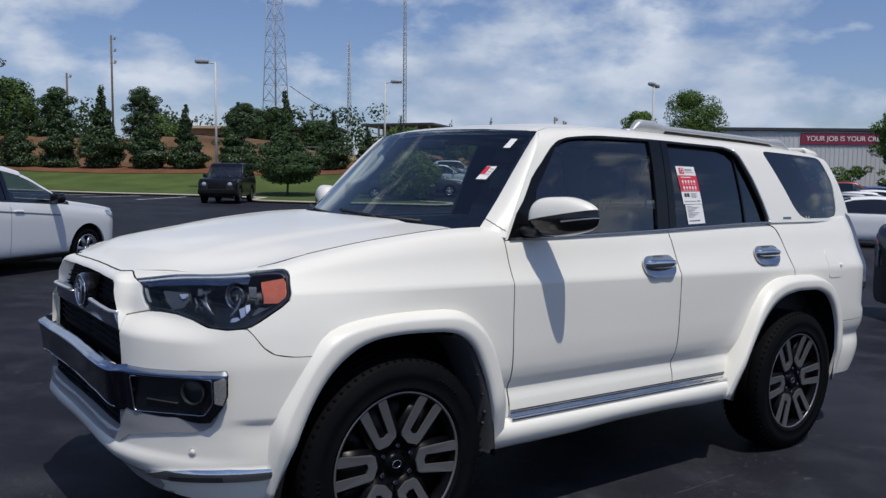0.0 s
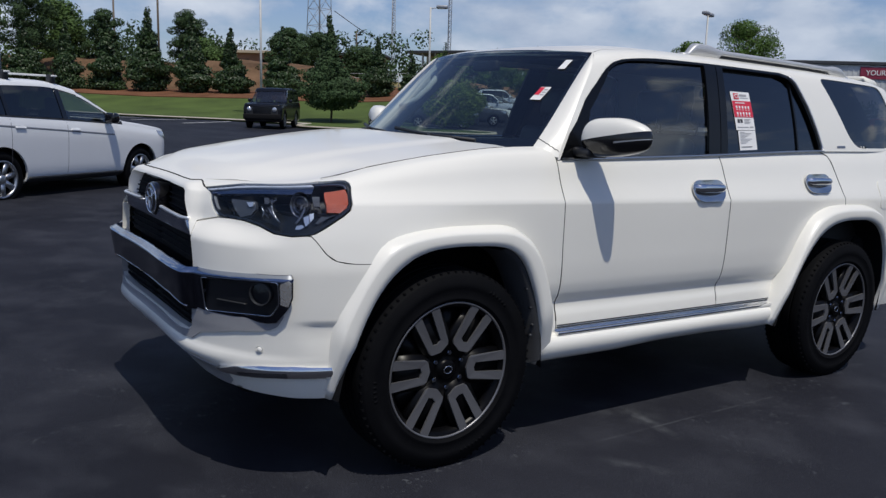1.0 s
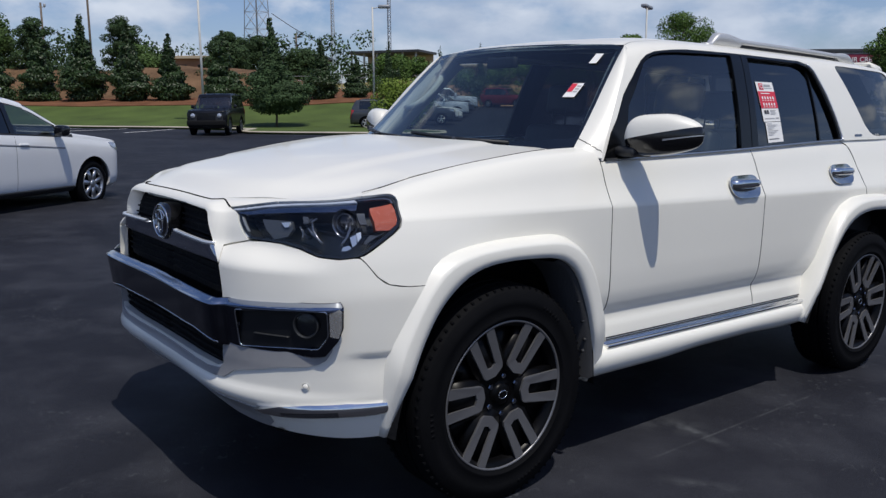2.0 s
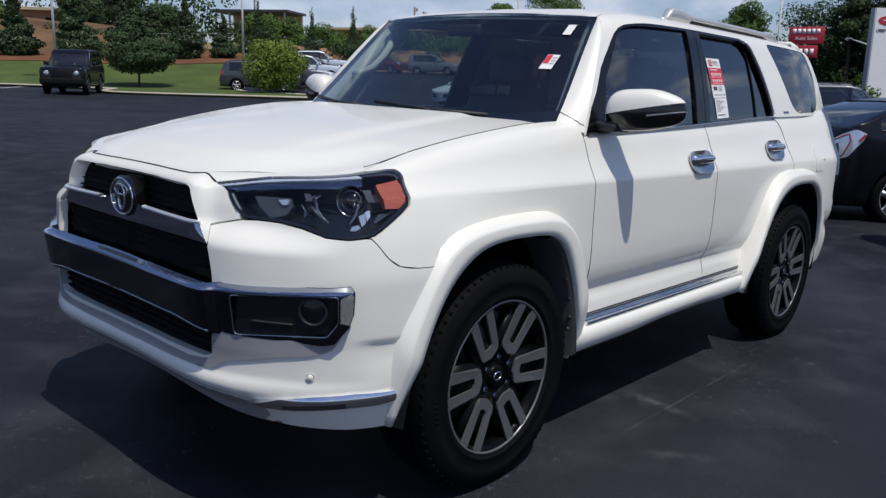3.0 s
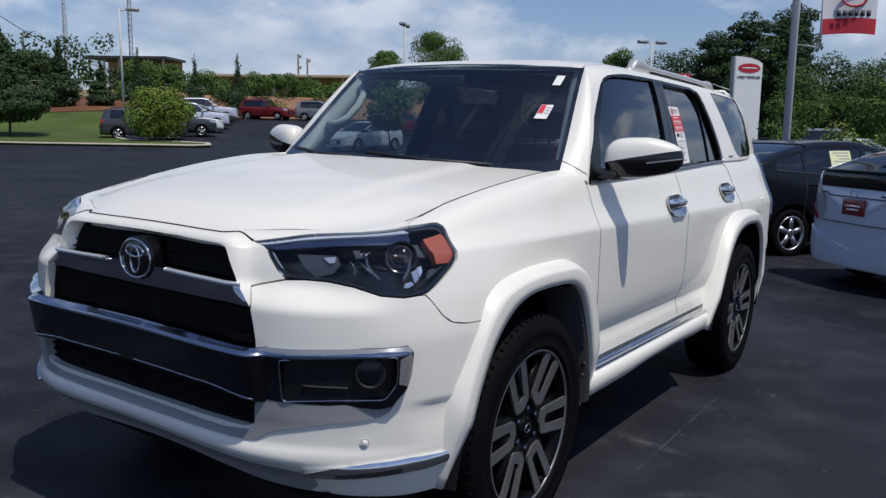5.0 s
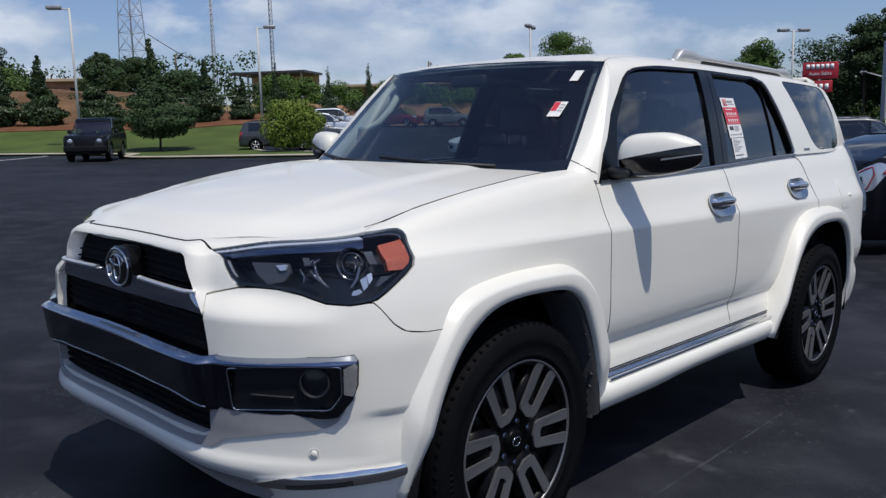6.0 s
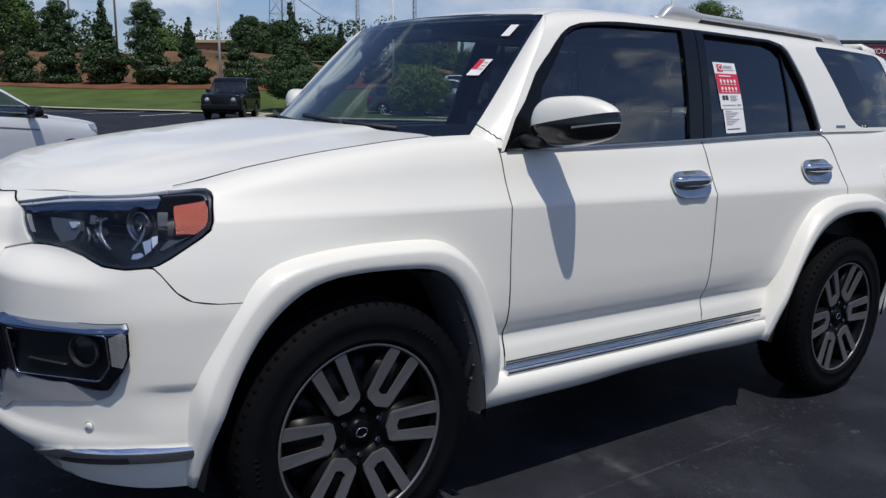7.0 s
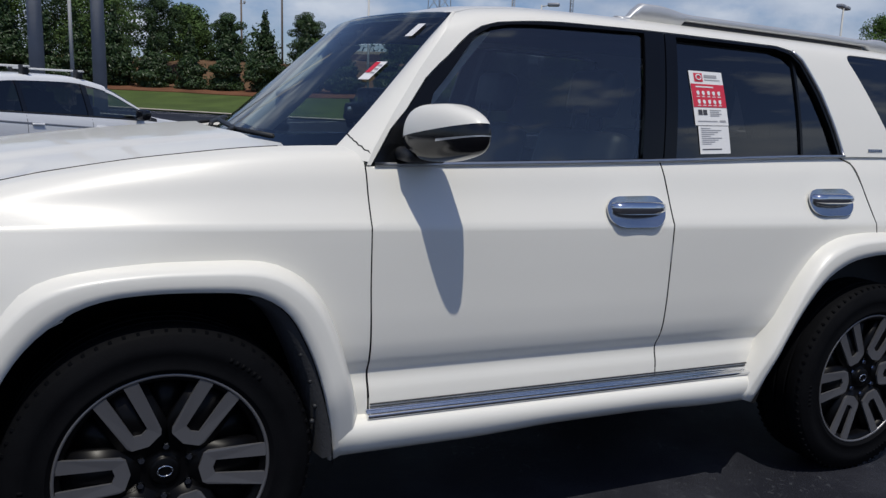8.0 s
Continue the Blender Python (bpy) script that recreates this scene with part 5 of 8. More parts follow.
# ---- mirrors ----
def mirror_unit(flag):
    cx, cy, cz = 0.748, -0.972, 1.322

    def shell(a, e):
        # housing: a round the vertical axis, e elevation
        c, s = math.cos(a), math.sin(a)
        flat = max(0.0, math.cos(e))
        x = 0.072 * abs(c) ** 0.75 * (1 if c > 0 else -1) * flat ** 0.60
        y = 0.147 * abs(s) ** 0.66 * (1 if s > 0 else -1) * flat ** 0.36
        o = -y / 0.147
        rise = abs(math.sin(e)) ** 0.9 * (1 if e > 0 else -1)
        z = ((0.090 - 0.030 * smooth(0.0, 1.0, o)) if e > 0 else (0.074 - 0.022 * smooth(-0.2, 1.0, o))) * rise + 0.008 * o
        return Vector((cx + x * (1 - 0.30 * o - 0.12 * o * o) + 0.036 * o, cy + y, cz + z))

    def housing(grow, *cuts):
        b = bmesh.new()
        mid = Vector((cx, cy, cz))
        rows = [[b.verts.new(mid + (shell(2 * math.pi * j / 48, -1.5705 + 3.141 * i / 28) - mid) * grow) for j in range(48)] for i in range(29)]
        for i in range(28):
            for j in range(48):
                b.faces.new((rows[i][j], rows[i][(j + 1) % 48], rows[i + 1][(j + 1) % 48], rows[i + 1][j]))
        bmesh.ops.remove_doubles(b, verts=b.verts, dist=0.0005)
        for co, no in cuts:
            bmesh.ops.bisect_plane(b, geom=list(b.verts) + list(b.edges) + list(b.faces), plane_co=co, plane_no=no, clear_inner=True)
        return mirror_bm(b) if flag else b
    edge = Vector((cx, cy, cz + 0.014))
    up = Vector((0, 0.22, 1))
    unit = part("door_mirror", housing(0.985, (edge + Vector((0, 0, 0.01)), -up)), M_GLOSS_BLACK, suv, "door mirror with a white cap and black base")
    part("mirror_cap", housing(1.0, (edge, up)), M_PEARL, unit, "white mirror cap")
    part("turn_lamp", housing(1.0, (edge - Vector((0, 0, 0.034)), Vector((0, 0.20, 1))), (edge - Vector((0, 0, 0.026)), Vector((0, -0.17, -1))), (Vector((0, cy - 0.03, 0)), Vector((0, -1, 0))), (Vector((cx + 0.06, 0, 0)), Vector((-1, 0, 0)))), M_REFLECTOR, unit, "slim turn signal strip")
    b = bmesh.new()
    box(b, (0.655, -0.895, 1.238), (0.790, -0.79, 1.280), 0.016)
    part("mirror_foot", mirror_bm(b) if flag else b, M_TRIM, unit)
    b = bmesh.new()
    box(b, (-0.01, -0.090, 1.275), (0.01, 0.090, 1.375), 0.009, pose(0.782, -0.965, 0, 0, 0, 12))
    part("mirror_glass", mirror_bm(b) if flag else b, M_MIRROR, unit)


mirror_unit(False)
mirror_unit(True)

# ---- roof rails, aerial fin, spoiler, tail lamps ----
for flag in (False, True):
    b = bmesh.new()
    rows = []
    for k in range(61):
        x = 1.62 + 1.62 * k / 60
        q = cabin(min(x, 3.3), 0.64)
        foot = smooth(1.68, 1.73, x) * (1 - smooth(1.80, 1.98, x)) + 0.55 * smooth(2.98, 3.06, x) * (1 - smooth(3.14, 3.24, x))
        bar = smooth(1.66, 1.72, x) * (1 - smooth(3.10, 3.24, x))
        top = q.z + 0.006 + 0.036 * bar + 0.018 * foot
        w = 0.019 + 0.007 * foot
        low = q.z - 0.004 if (x < 1.92 or x > 3.02) else top - 0.026
        rows.append([b.verts.new((x, q.y + dy, z)) for dy, z in ((-w, low), (-w * 1.05, top - 0.012), (-w * 0.85, top - 0.004), (-w * 0.4, top), (w * 0.4, top), (w * 0.85, top - 0.004), (w * 1.05, top - 0.012), (w, low))])
    for i in range(60):
        for k in range(8):
            b.faces.new((rows[i][k], rows[i][(k + 1) % 8], rows[i + 1][(k + 1) % 8], rows[i + 1][k]))
    b.faces.new(rows[0]), b.faces.new(rows[-1])
    rail = part("roof_rail", mirror_bm(b) if flag else b, M_RAIL, suv, "satin silver roof rail")
    # shaded gap between rail and roof, drawn as a black strip
    b = bmesh.new()
    tube(b, [cabin(1.90 + 0.12 * k, 0.64) + Vector((0, 0, 0.004)) for k in range(10)], 0.012, 6)
    part("rail_base", mirror_bm(b) if flag else b, M_TRIM, rail, "black strip for the shade in the gap under the rail")
    b = patch(body, [(4.80, 0.92), (4.83, 1.25), (5.12, 1.25), (5.12, 0.90), (4.98, 0.86)], 0.03, 0.03, lip=0.02, off=0.018, mirrored=flag)
    tail = part("tail_lamp", b, M_DARK_CHROME, suv, "clear and red tail lamp", keep=True)
    b = patch(body, [(4.90, 0.93), (4.92, 1.22), (5.06, 1.22), (5.06, 0.92)], 0.03, 0.03, lip=0.012, off=0.026, mirrored=flag)
    part("lamp_lens", b, M_RED_LENS, tail, keep=True)
b = bmesh.new()
rows = []
for k in range(25):
    y = -0.55 + 1.1 * k / 24
    q = abs(y) / 0.55
    rows.append([b.verts.new(p) for p in ((3.36, y, 1.765), (3.36, y, 1.795 - 0.012 * q), (3.50, y, 1.785 - 0.02 * q), (3.585 - 0.05 * q ** 3, y, 1.765 - 0.02 * q), (3.575 - 0.05 * q ** 3, y, 1.735 - 0.02 * q), (3.42, y, 1.715))])
for i in range(24):
    for k in range(6):
        b.faces.new((rows[i][k], rows[i][(k + 1) % 6], rows[i + 1][(k + 1) % 6], rows[i + 1][k]))
b.faces.new(rows[0]), b.faces.new(rows[-1])
part("rear_spoiler", sharp(b, 50), M_PEARL, suv, "white roof spoiler")


def rear_face(y, z):
    return Vector((tail_x(z) - 0.03 - 0.10 * (abs(y) / 0.8) ** 3, y, z))


part("tailgate", patch(rear_face, [(-0.62, 1.30), (0.62, 1.30), (0.60, 0.74), (-0.60, 0.74)], 0.06, 0.05, lip=0.02), M_PEARL, suv, keep=True)
part("rear_screen", patch(rear_face, [(-0.62, 1.30), (0.62, 1.30), (0.50, 1.74), (-0.50, 1.74)], 0.06, 0.05, lip=0.0), M_GLASS_DARK, suv, keep=True)

# ---- wipers ----
for y0, y1 in ((-0.50, 0.08), (0.12, 0.60)):
    b = bmesh.new()
    p0, p1 = screen(y0 + 0.02, 1.262), screen(y1, 1.285)
    mid = screen((y0 + y1) / 2, 1.268)
    out = Vector((-0.018, 0, 0.016))
    tube(b, [p0 + out, mid + out, p1 + out], 0.009, 6)
    base = screen(y0 + 0.35 * (y1 - y0), 1.25) + Vector((-0.05, 0, 0.0))
    tube(b, [base, base + Vector((0.01, 0.05, 0.03)), mid + out * 1.2], 0.011, 6, r_end=0.007)
    part("wiper", b, M_TRIM, suv, "black windscreen wiper")
b = patch(lambda x, y: Vector((x, y, 1.243 + 0.05 * (x - 0.25))), [(0.26, 0.0), (0.30, -0.45), (0.36, -0.69), (0.52, -0.70), (0.42, -0.55), (0.33, 0.0)], 0.04, 0.06, lip=0.01, whole=True)
part("cowl", b, M_TRIM, suv, "black plastic cowl", keep=True)

# ---- interior ----
b = bmesh.new()
box(b, (0.42, -0.70, 0.85), (0.80, 0.70, 1.20), 0.05, segments=3)
box(b, (0.62, -0.66, 0.62), (0.95, 0.66, 1.05), 0.05)
box(b, (0.60, -0.52, 1.14), (0.86, -0.16, 1.235), 0.04, segments=3)
part("dashboard", b, M_DASH, suv, "dark moulded dashboard")
b = bmesh.new()
pts = [(0.98 + 0.10 * math.sin(a), -0.36 + 0.185 * math.cos(a), 1.09 + 0.16 * math.sin(a)) for a in [2 * math.pi * k / 28 for k in range(29)]]
tube(b, pts, 0.015, 8, caps=False)
tube(b, [(0.98, -0.36 - 0.17, 1.09), (0.96, -0.36, 1.08), (0.98, -0.36 + 0.17, 1.09)], 0.02, 6)
tube(b, [(0.94, -0.36, 1.07), (0.75, -0.36, 1.0)], 0.035, 8)
part("steering_wheel", b, M_DASH, suv)


def seat(x, y, w, name):
    b = bmesh.new()
    box(b, (x, y - w / 2, 0.60), (x + 0.52, y + w / 2, 0.82), 0.06, segments=3)
    s = part(name, b, M_SEAT, suv, "graphite leather seat")
    b = bmesh.new()
    box(b, (0, -w / 2, 0), (0.14, w / 2, 0.62), 0.05, pose(x + 0.46, y, 0.76, 0, 14, 0), 3)
    part("backrest", b, M_SEAT, s)
    for dy in ((0,) if w < 0.7 else (-0.38, 0, 0.38)):
        b = bmesh.new()
        box(b, (0, -0.13, 0), (0.10, 0.13, 0.18), 0.04, pose(x + 0.63, y + dy, 1.41, 0, 8, 0), 3)
        tube(b, [(x + 0.64, y + dy - 0.05, 1.44), (x + 0.63, y + dy - 0.05, 1.34)], 0.006, 6)
        tube(b, [(x + 0.64, y + dy + 0.05, 1.44), (x + 0.63, y + dy + 0.05, 1.34)], 0.006, 6)
        part("headrest", b, M_SEAT, s)


seat(0.98, -0.37, 0.52, "driver_seat")
seat(0.98, 0.37, 0.52, "passenger_seat")
seat(1.95, 0.0, 1.30, "rear_bench")
for flag in (False, True):
    b = bmesh.new()
    rows = []
    for k in range(13):
        v = k / 12
        z = 1.275 + 0.41 * v
        y = -(0.715 - 0.118 * v)
        p = Vector((screen_x(y, z) + 0.030, y, z))
        rows.append([b.verts.new(p + Vector(d)) for d in ((0.0, 0.0, 0.0), (0.012, 0.045, -0.004), (0.060, 0.055, -0.02), (0.15, 0.005, -0.03))])
    for i in range(12):
        for k in range(3):
            b.faces.new((rows[i][k], rows[i][k + 1], rows[i + 1][k + 1], rows[i + 1][k]))
    trim = part("pillar_trim", mirror_bm(b) if flag else b, M_HEADLINER, suv, "light grey inner pillar trim")
    if flag:
        b = bmesh.new()
        hp = [Vector((screen_x(0.62, z) + 0.075, 0.618 - inward, z)) for z, inward in ((1.415, 0.0), (1.425, 0.055), (1.455, 0.095), (1.52, 0.105), (1.58, 0.090), (1.615, 0.045), (1.625, 0.0))]
        tube(b, hp, 0.019, 8)
        part("grab_handle", b, M_HEADLINER, trim, "light grey grab handle")
lining = [(0.84, 0.6), (3.35, 0.6), (3.35, 1.16), (0.84, 1.16)]
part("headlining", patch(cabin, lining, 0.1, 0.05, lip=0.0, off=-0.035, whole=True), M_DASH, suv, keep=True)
for flag in (False, True):
    b = bmesh.new()
    for x0, x1 in ((0.62, 1.66), (1.72, 2.55)):
        box(b, (x0, -0.80, 0.50), (x1, -0.73, 1.21), 0.02)
    box(b, (2.60, -0.76, 0.5), (3.55, -0.68, 1.28), 0.02)
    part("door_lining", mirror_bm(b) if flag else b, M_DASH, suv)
b = bmesh.new()
box(b, (0.78, -0.085, 1.615), (0.815, 0.105, 1.668), 0.014, segments=3)
tube(b, [(0.82, 0.01, 1.64), (0.86, 0.01, 1.71)], 0.012, 8)
part("rear_view_mirror", b, M_DASH, suv)

# ---- stickers ----
def sticker_quad(fn, pts, m, parent, name, off, label="", out=1):
    return part(name, patch(fn, pts, 0.03, 0.03, lip=0.0, off=off, out=out), m, parent, label, keep=True)


def sheet(a, b):
    """Place on the rear door's glass: a across and b down from the sticker's top corner, in metres."""
    return 1.854 + a + b * 0.03, 0.348 - b


def tag(a0, b0, a1, b1):
    return [sheet(a0, b0), sheet(a1, b0), sheet(a1, b1), sheet(a0, b1)]


price = sticker_quad(cabin, tag(0, 0, 0.166, 0.212), M_PAPER, suv, "window_sticker", -0.023, "white and red window sticker")
sticker_quad(cabin, tag(0.001, 0.052, 0.165, 0.142), M_STICKER_RED, price, "red_band", -0.0215)
sticker_quad(cabin, tag(0.022, 0.009, 0.064, 0.043), M_STICKER_RED, price, "red_mark", -0.0215)
ring = [(0.043 + 0.013 * math.cos(t), 0.026 + 0.010 * math.sin(t)) for t in [2 * math.pi * k / 16 for k in range(17)]]
part("printed_oval", strip_along(cabin, [sheet(*p) for p in ring], 0.004, 0.0006, base=-0.0195), M_PAPER, price, keep=True)
sticker_quad(cabin, tag(0.072, 0.014, 0.136, 0.026), M_INK_GREY, price, "printed_bar", -0.0215)
sticker_quad(cabin, tag(0.072, 0.033, 0.150, 0.036), M_INK_GREY, price, "printed_bar", -0.0215)
sticker_quad(cabin, tag(0.022, 0.061, 0.110, 0.066), M_PAPER, price, "printed_bar", -0.0205)
for r in range(2):
    for k in range(5):
        a, c = 0.022 + k * 0.026, 0.079 + r * 0.034
        glyph = [(a, c + 0.004), (a + 0.006, c), (a + 0.014, c + 0.003 * (k % 2)), (a + 0.015, c + 0.012), (a + 0.009, c + 0.018), (a + 0.002, c + 0.013)]
        sticker_quad(cabin, [sheet(*p) for p in glyph], M_PAPER, price, "printed_mark", -0.0205)
        sticker_quad(cabin, tag(a - 0.001, c + 0.021, a + 0.015, c + 0.024), M_PAPER, price, "printed_bar", -0.0205)
for k in range(2):
    sticker_quad(cabin, tag(0.020 + 0.024 * k, 0.152, 0.040 + 0.024 * k, 0.172), M_INK, price, "printed_bar", -0.0215)
for k in range(4):
    sticker_quad(cabin, tag(0.078, 0.152 + 0.007 * k, 0.135 - 0.012 * (k % 2), 0.155 + 0.007 * k), M_INK_GREY, price, "printed_bar", -0.0215)
sticker_quad(cabin, tag(0.014, 0.194, 0.110, 0.198), M_INK_GREY, price, "printed_bar", -0.0215)
sticker_quad(cabin, tag(0.122, 0.192, 0.152, 0.199), M_INK_GREY, price, "printed_bar", -0.0215)
listing = sticker_quad(cabin, tag(0.012, 0.215, 0.164, 0.322), M_PAPER, suv, "price_list", -0.023, "white printed list on the glass")
for k in range(9):
    sticker_quad(cabin, tag(0.024, 0.222 + k * 0.0075, 0.070 + 0.055 * ((k * 7) % 4) / 3, 0.2245 + k * 0.0075), M_INK_GREY, listing, "printed_bar", -0.0215)
sticker_quad(cabin, tag(0.024, 0.302, 0.120, 0.306), M_INK, listing, "printed_bar", -0.0215)
tag_ob = sticker_quad(screen, [(-0.574, 1.470), (-0.524, 1.470), (-0.524, 1.530), (-0.574, 1.530)], M_PAPER, suv, "screen_tag", 0.0035, "small white and red windscreen tag", -1)
sticker_quad(screen, [(-0.548, 1.492), (-0.526, 1.492), (-0.526, 1.527), (-0.548, 1.527)], M_STICKER_RED, tag_ob, "red_band", 0.0055, "", -1)
for k in range(3):
    sticker_quad(screen, [(-0.570, 1.490 + 0.012 * k), (-0.553, 1.490 + 0.012 * k), (-0.553, 1.494 + 0.012 * k), (-0.570, 1.494 + 0.012 * k)], M_INK_GREY, tag_ob, "printed_bar", 0.0055, "", -1)
sticker_quad(screen, [(-0.556, 1.618), (-0.522, 1.618), (-0.522, 1.662), (-0.556, 1.662)], M_PAPER, suv, "toll_tag", 0.0035, "small pale toll tag", -1)

# ---- wheels ----
def wheel_arm(bm, k, pts, y0, y1, n=6, turn=0.0):
    a = 2 * math.pi * k / n + turn
    c, s = math.cos(a), math.sin(a)
    ring = [(r * c - t * s, y0, r * s + t * c) for r, t in pts]
    extrude_poly(bm, ring, (0, y1 - y0, 0))


def big_wheel(m, spin):
    b = bmesh.new()
    revolve(b, [(0.262, 0.10), (0.245, 0.09), (0.235, -0.06), (0.248, -0.100), (0.262, -0.108), (0.268, -0.108)], 72)
    wheel = part("wheel", b, M_WHEEL_BLACK, suv, "black alloy wheel with machined spokes")
    wheel.matrix_local = m
    b = bmesh.new()
    prof = [(0.262, 0.105), (0.285, 0.118), (0.33, 0.1225), (0.368, 0.117), (0.384, 0.102), (0.390, 0.085)]
    for g in (0.050, 0.0, -0.050):
        prof += [(0.391, g + 0.007), (0.383, g + 0.005), (0.383, g - 0.005), (0.391, g - 0.007)]
    prof += [(0.390, -0.085), (0.384, -0.102), (0.374, -0.112), (0.371, -0.1155), (0.345, -0.121), (0.341, -0.1228), (0.325, -0.1228), (0.321, -0.121), (0.29, -0.118), (0.287, -0.1200), (0.281, -0.1195), (0.278, -0.116), (0.266, -0.108)]
    revolve(b, prof, 96)
    for k in range(72):
        a = 2 * math.pi * k / 72
        for yy in (-0.098, 0.098):
            box(b, (-0.004, yy - 0.011, 0.372), (0.004, yy + 0.011, 0.3862), 0.0, Matrix.Rotation(a, 4, "Y"))
    tyre = part("tyre", sharp(b, 40), M_RUBBER, wheel, "black rubber tyre with moulded side walls")
    # faint moulded marks on the side wall
    for a0, n in ((0.5, 6), (2.6, 7), (4.5, 5)):
        for k in range(n):
            b = bmesh.new()
            box(b, (-0.005, -0.1236, 0.327), (0.005, -0.1222, 0.340), 0.0, Matrix.Rotation(a0 + k * 0.055, 4, "Y"))
            part("side_wall_mark", b, M_RUBBER, tyre)
    b = bmesh.new()
    revolve(b, [(0.268, -0.1085), (0.269, -0.1115), (0.266, -0.1130), (0.261, -0.112), (0.260, -0.106)], 96)
    part("rim_lip", b, M_MACHINED, wheel, "machined rim edge")
    b = bmesh.new()
    revolve(b, [(0.105, 0.02), (0.105, -0.065), (0.092, -0.085), (0.060, -0.088), (0.040, -0.075), (0.037, -0.090), (0.031, -0.094), (0.0, -0.095)], 48)
    part("wheel_hub", sharp(b, 30), M_WHEEL_BLACK, wheel)
    for k in range(6):
        b = bmesh.new()
        wheel_arm(b, k, [(0.06, -0.045), (0.12, -0.068), (0.25, -0.072), (0.25, 0.072), (0.12, 0.068), (0.06, 0.045)], -0.0905, -0.045, turn=spin)
        wheel_arm(b, k, [(0.09, -0.030), (0.25, -0.034), (0.25, 0.034), (0.09, 0.030)], -0.070, -0.03, turn=spin + math.pi / 6)
        part("spoke_back", sharp(b, 30), M_WHEEL_BLACK, wheel)
    for k in range(6):
        b = bmesh.new()
        U = [(0.088, 0.014), (0.096, 0.040), (0.108, 0.047), (0.259, 0.060), (0.2575, 0.023), (0.128, 0.019), (0.121, 0.0), (0.128, -0.019), (0.2575, -0.023), (0.259, -0.060), (0.108, -0.047), (0.096, -0.040), (0.088, -0.014), (0.084, 0.0)]
        half1 = [U[i] for i in (0, 1, 2, 3, 4, 5, 6, 13)]
        half2 = [U[i] for i in (12, 13, 6, 7, 8, 9, 10, 11)]
        for h in (half1, half2):
            wheel_arm(b, k, h, -0.0985, -0.0905, turn=spin)
        for v in b.verts:
            r = math.hypot(v.co.x, v.co.z)
            v.co.y -= 0.012 * smooth(0.12, 0.26, r)
        part("spoke", b, M_MACHINED, wheel, "machined alloy spoke", smooth_faces=False)
        b = bmesh.new()
        a = 2 * math.pi * k / 6 + spin + math.pi / 6
        revolve(b, [(0.0, -0.098), (0.008, -0.098), (0.0105, -0.094), (0.0105, -0.075)], 6)
        bmesh.ops.translate(b, verts=b.verts, vec=(0.068 * math.cos(a), 0, 0.068 * math.sin(a)))
        part("wheel_nut", b, M_DARK_CHROME, wheel, smooth_faces=False)
    part("cap_ring", oval_y(0.019, 0.014, 0.0022, -0.0962), M_CHROME, wheel)
    b = bmesh.new()
    revolve(b, [(0.17, -0.035), (0.17, -0.02), (0.09, -0.02), (0.09, -0.035)], 48, closed=True)
    part("brake_disc", sharp(b, 40), M_LINER_GREY, wheel, "dark brake disc")


def oval_y(w, h, r, y):
    b = bmesh.new()
    return tube(b, [(w * math.cos(a), y, h * math.sin(a)) for a in [2 * math.pi * k / 24 for k in range(25)]], r, 5, caps=False)


for x, spin in ((0.0, radians(-2)), (2.785, radians(4))):
    big_wheel(pose(x, -0.805, 0.398) @ Matrix.Diagonal((1.03, 1.0, 1.03, 1)), spin)
    big_wheel(pose(x, 0.857, 0.398, 0, 0, 180) @ Matrix.Diagonal((1.03, 1.0, 1.03, 1)), spin)

# the body is a little wider than twice the half that it was drawn from
for ob in suv.children_recursive:
    if ob.type == "MESH" and ob.name.split(".")[0] != "wheel" and ob.parent.name.split(".")[0] != "wheel" and ob.parent.name.split(".")[0] != "tyre":
        for v in ob.data.vertices:
            v.co.y += 0.052 * smooth(-0.5, 0.5, v.co.y)

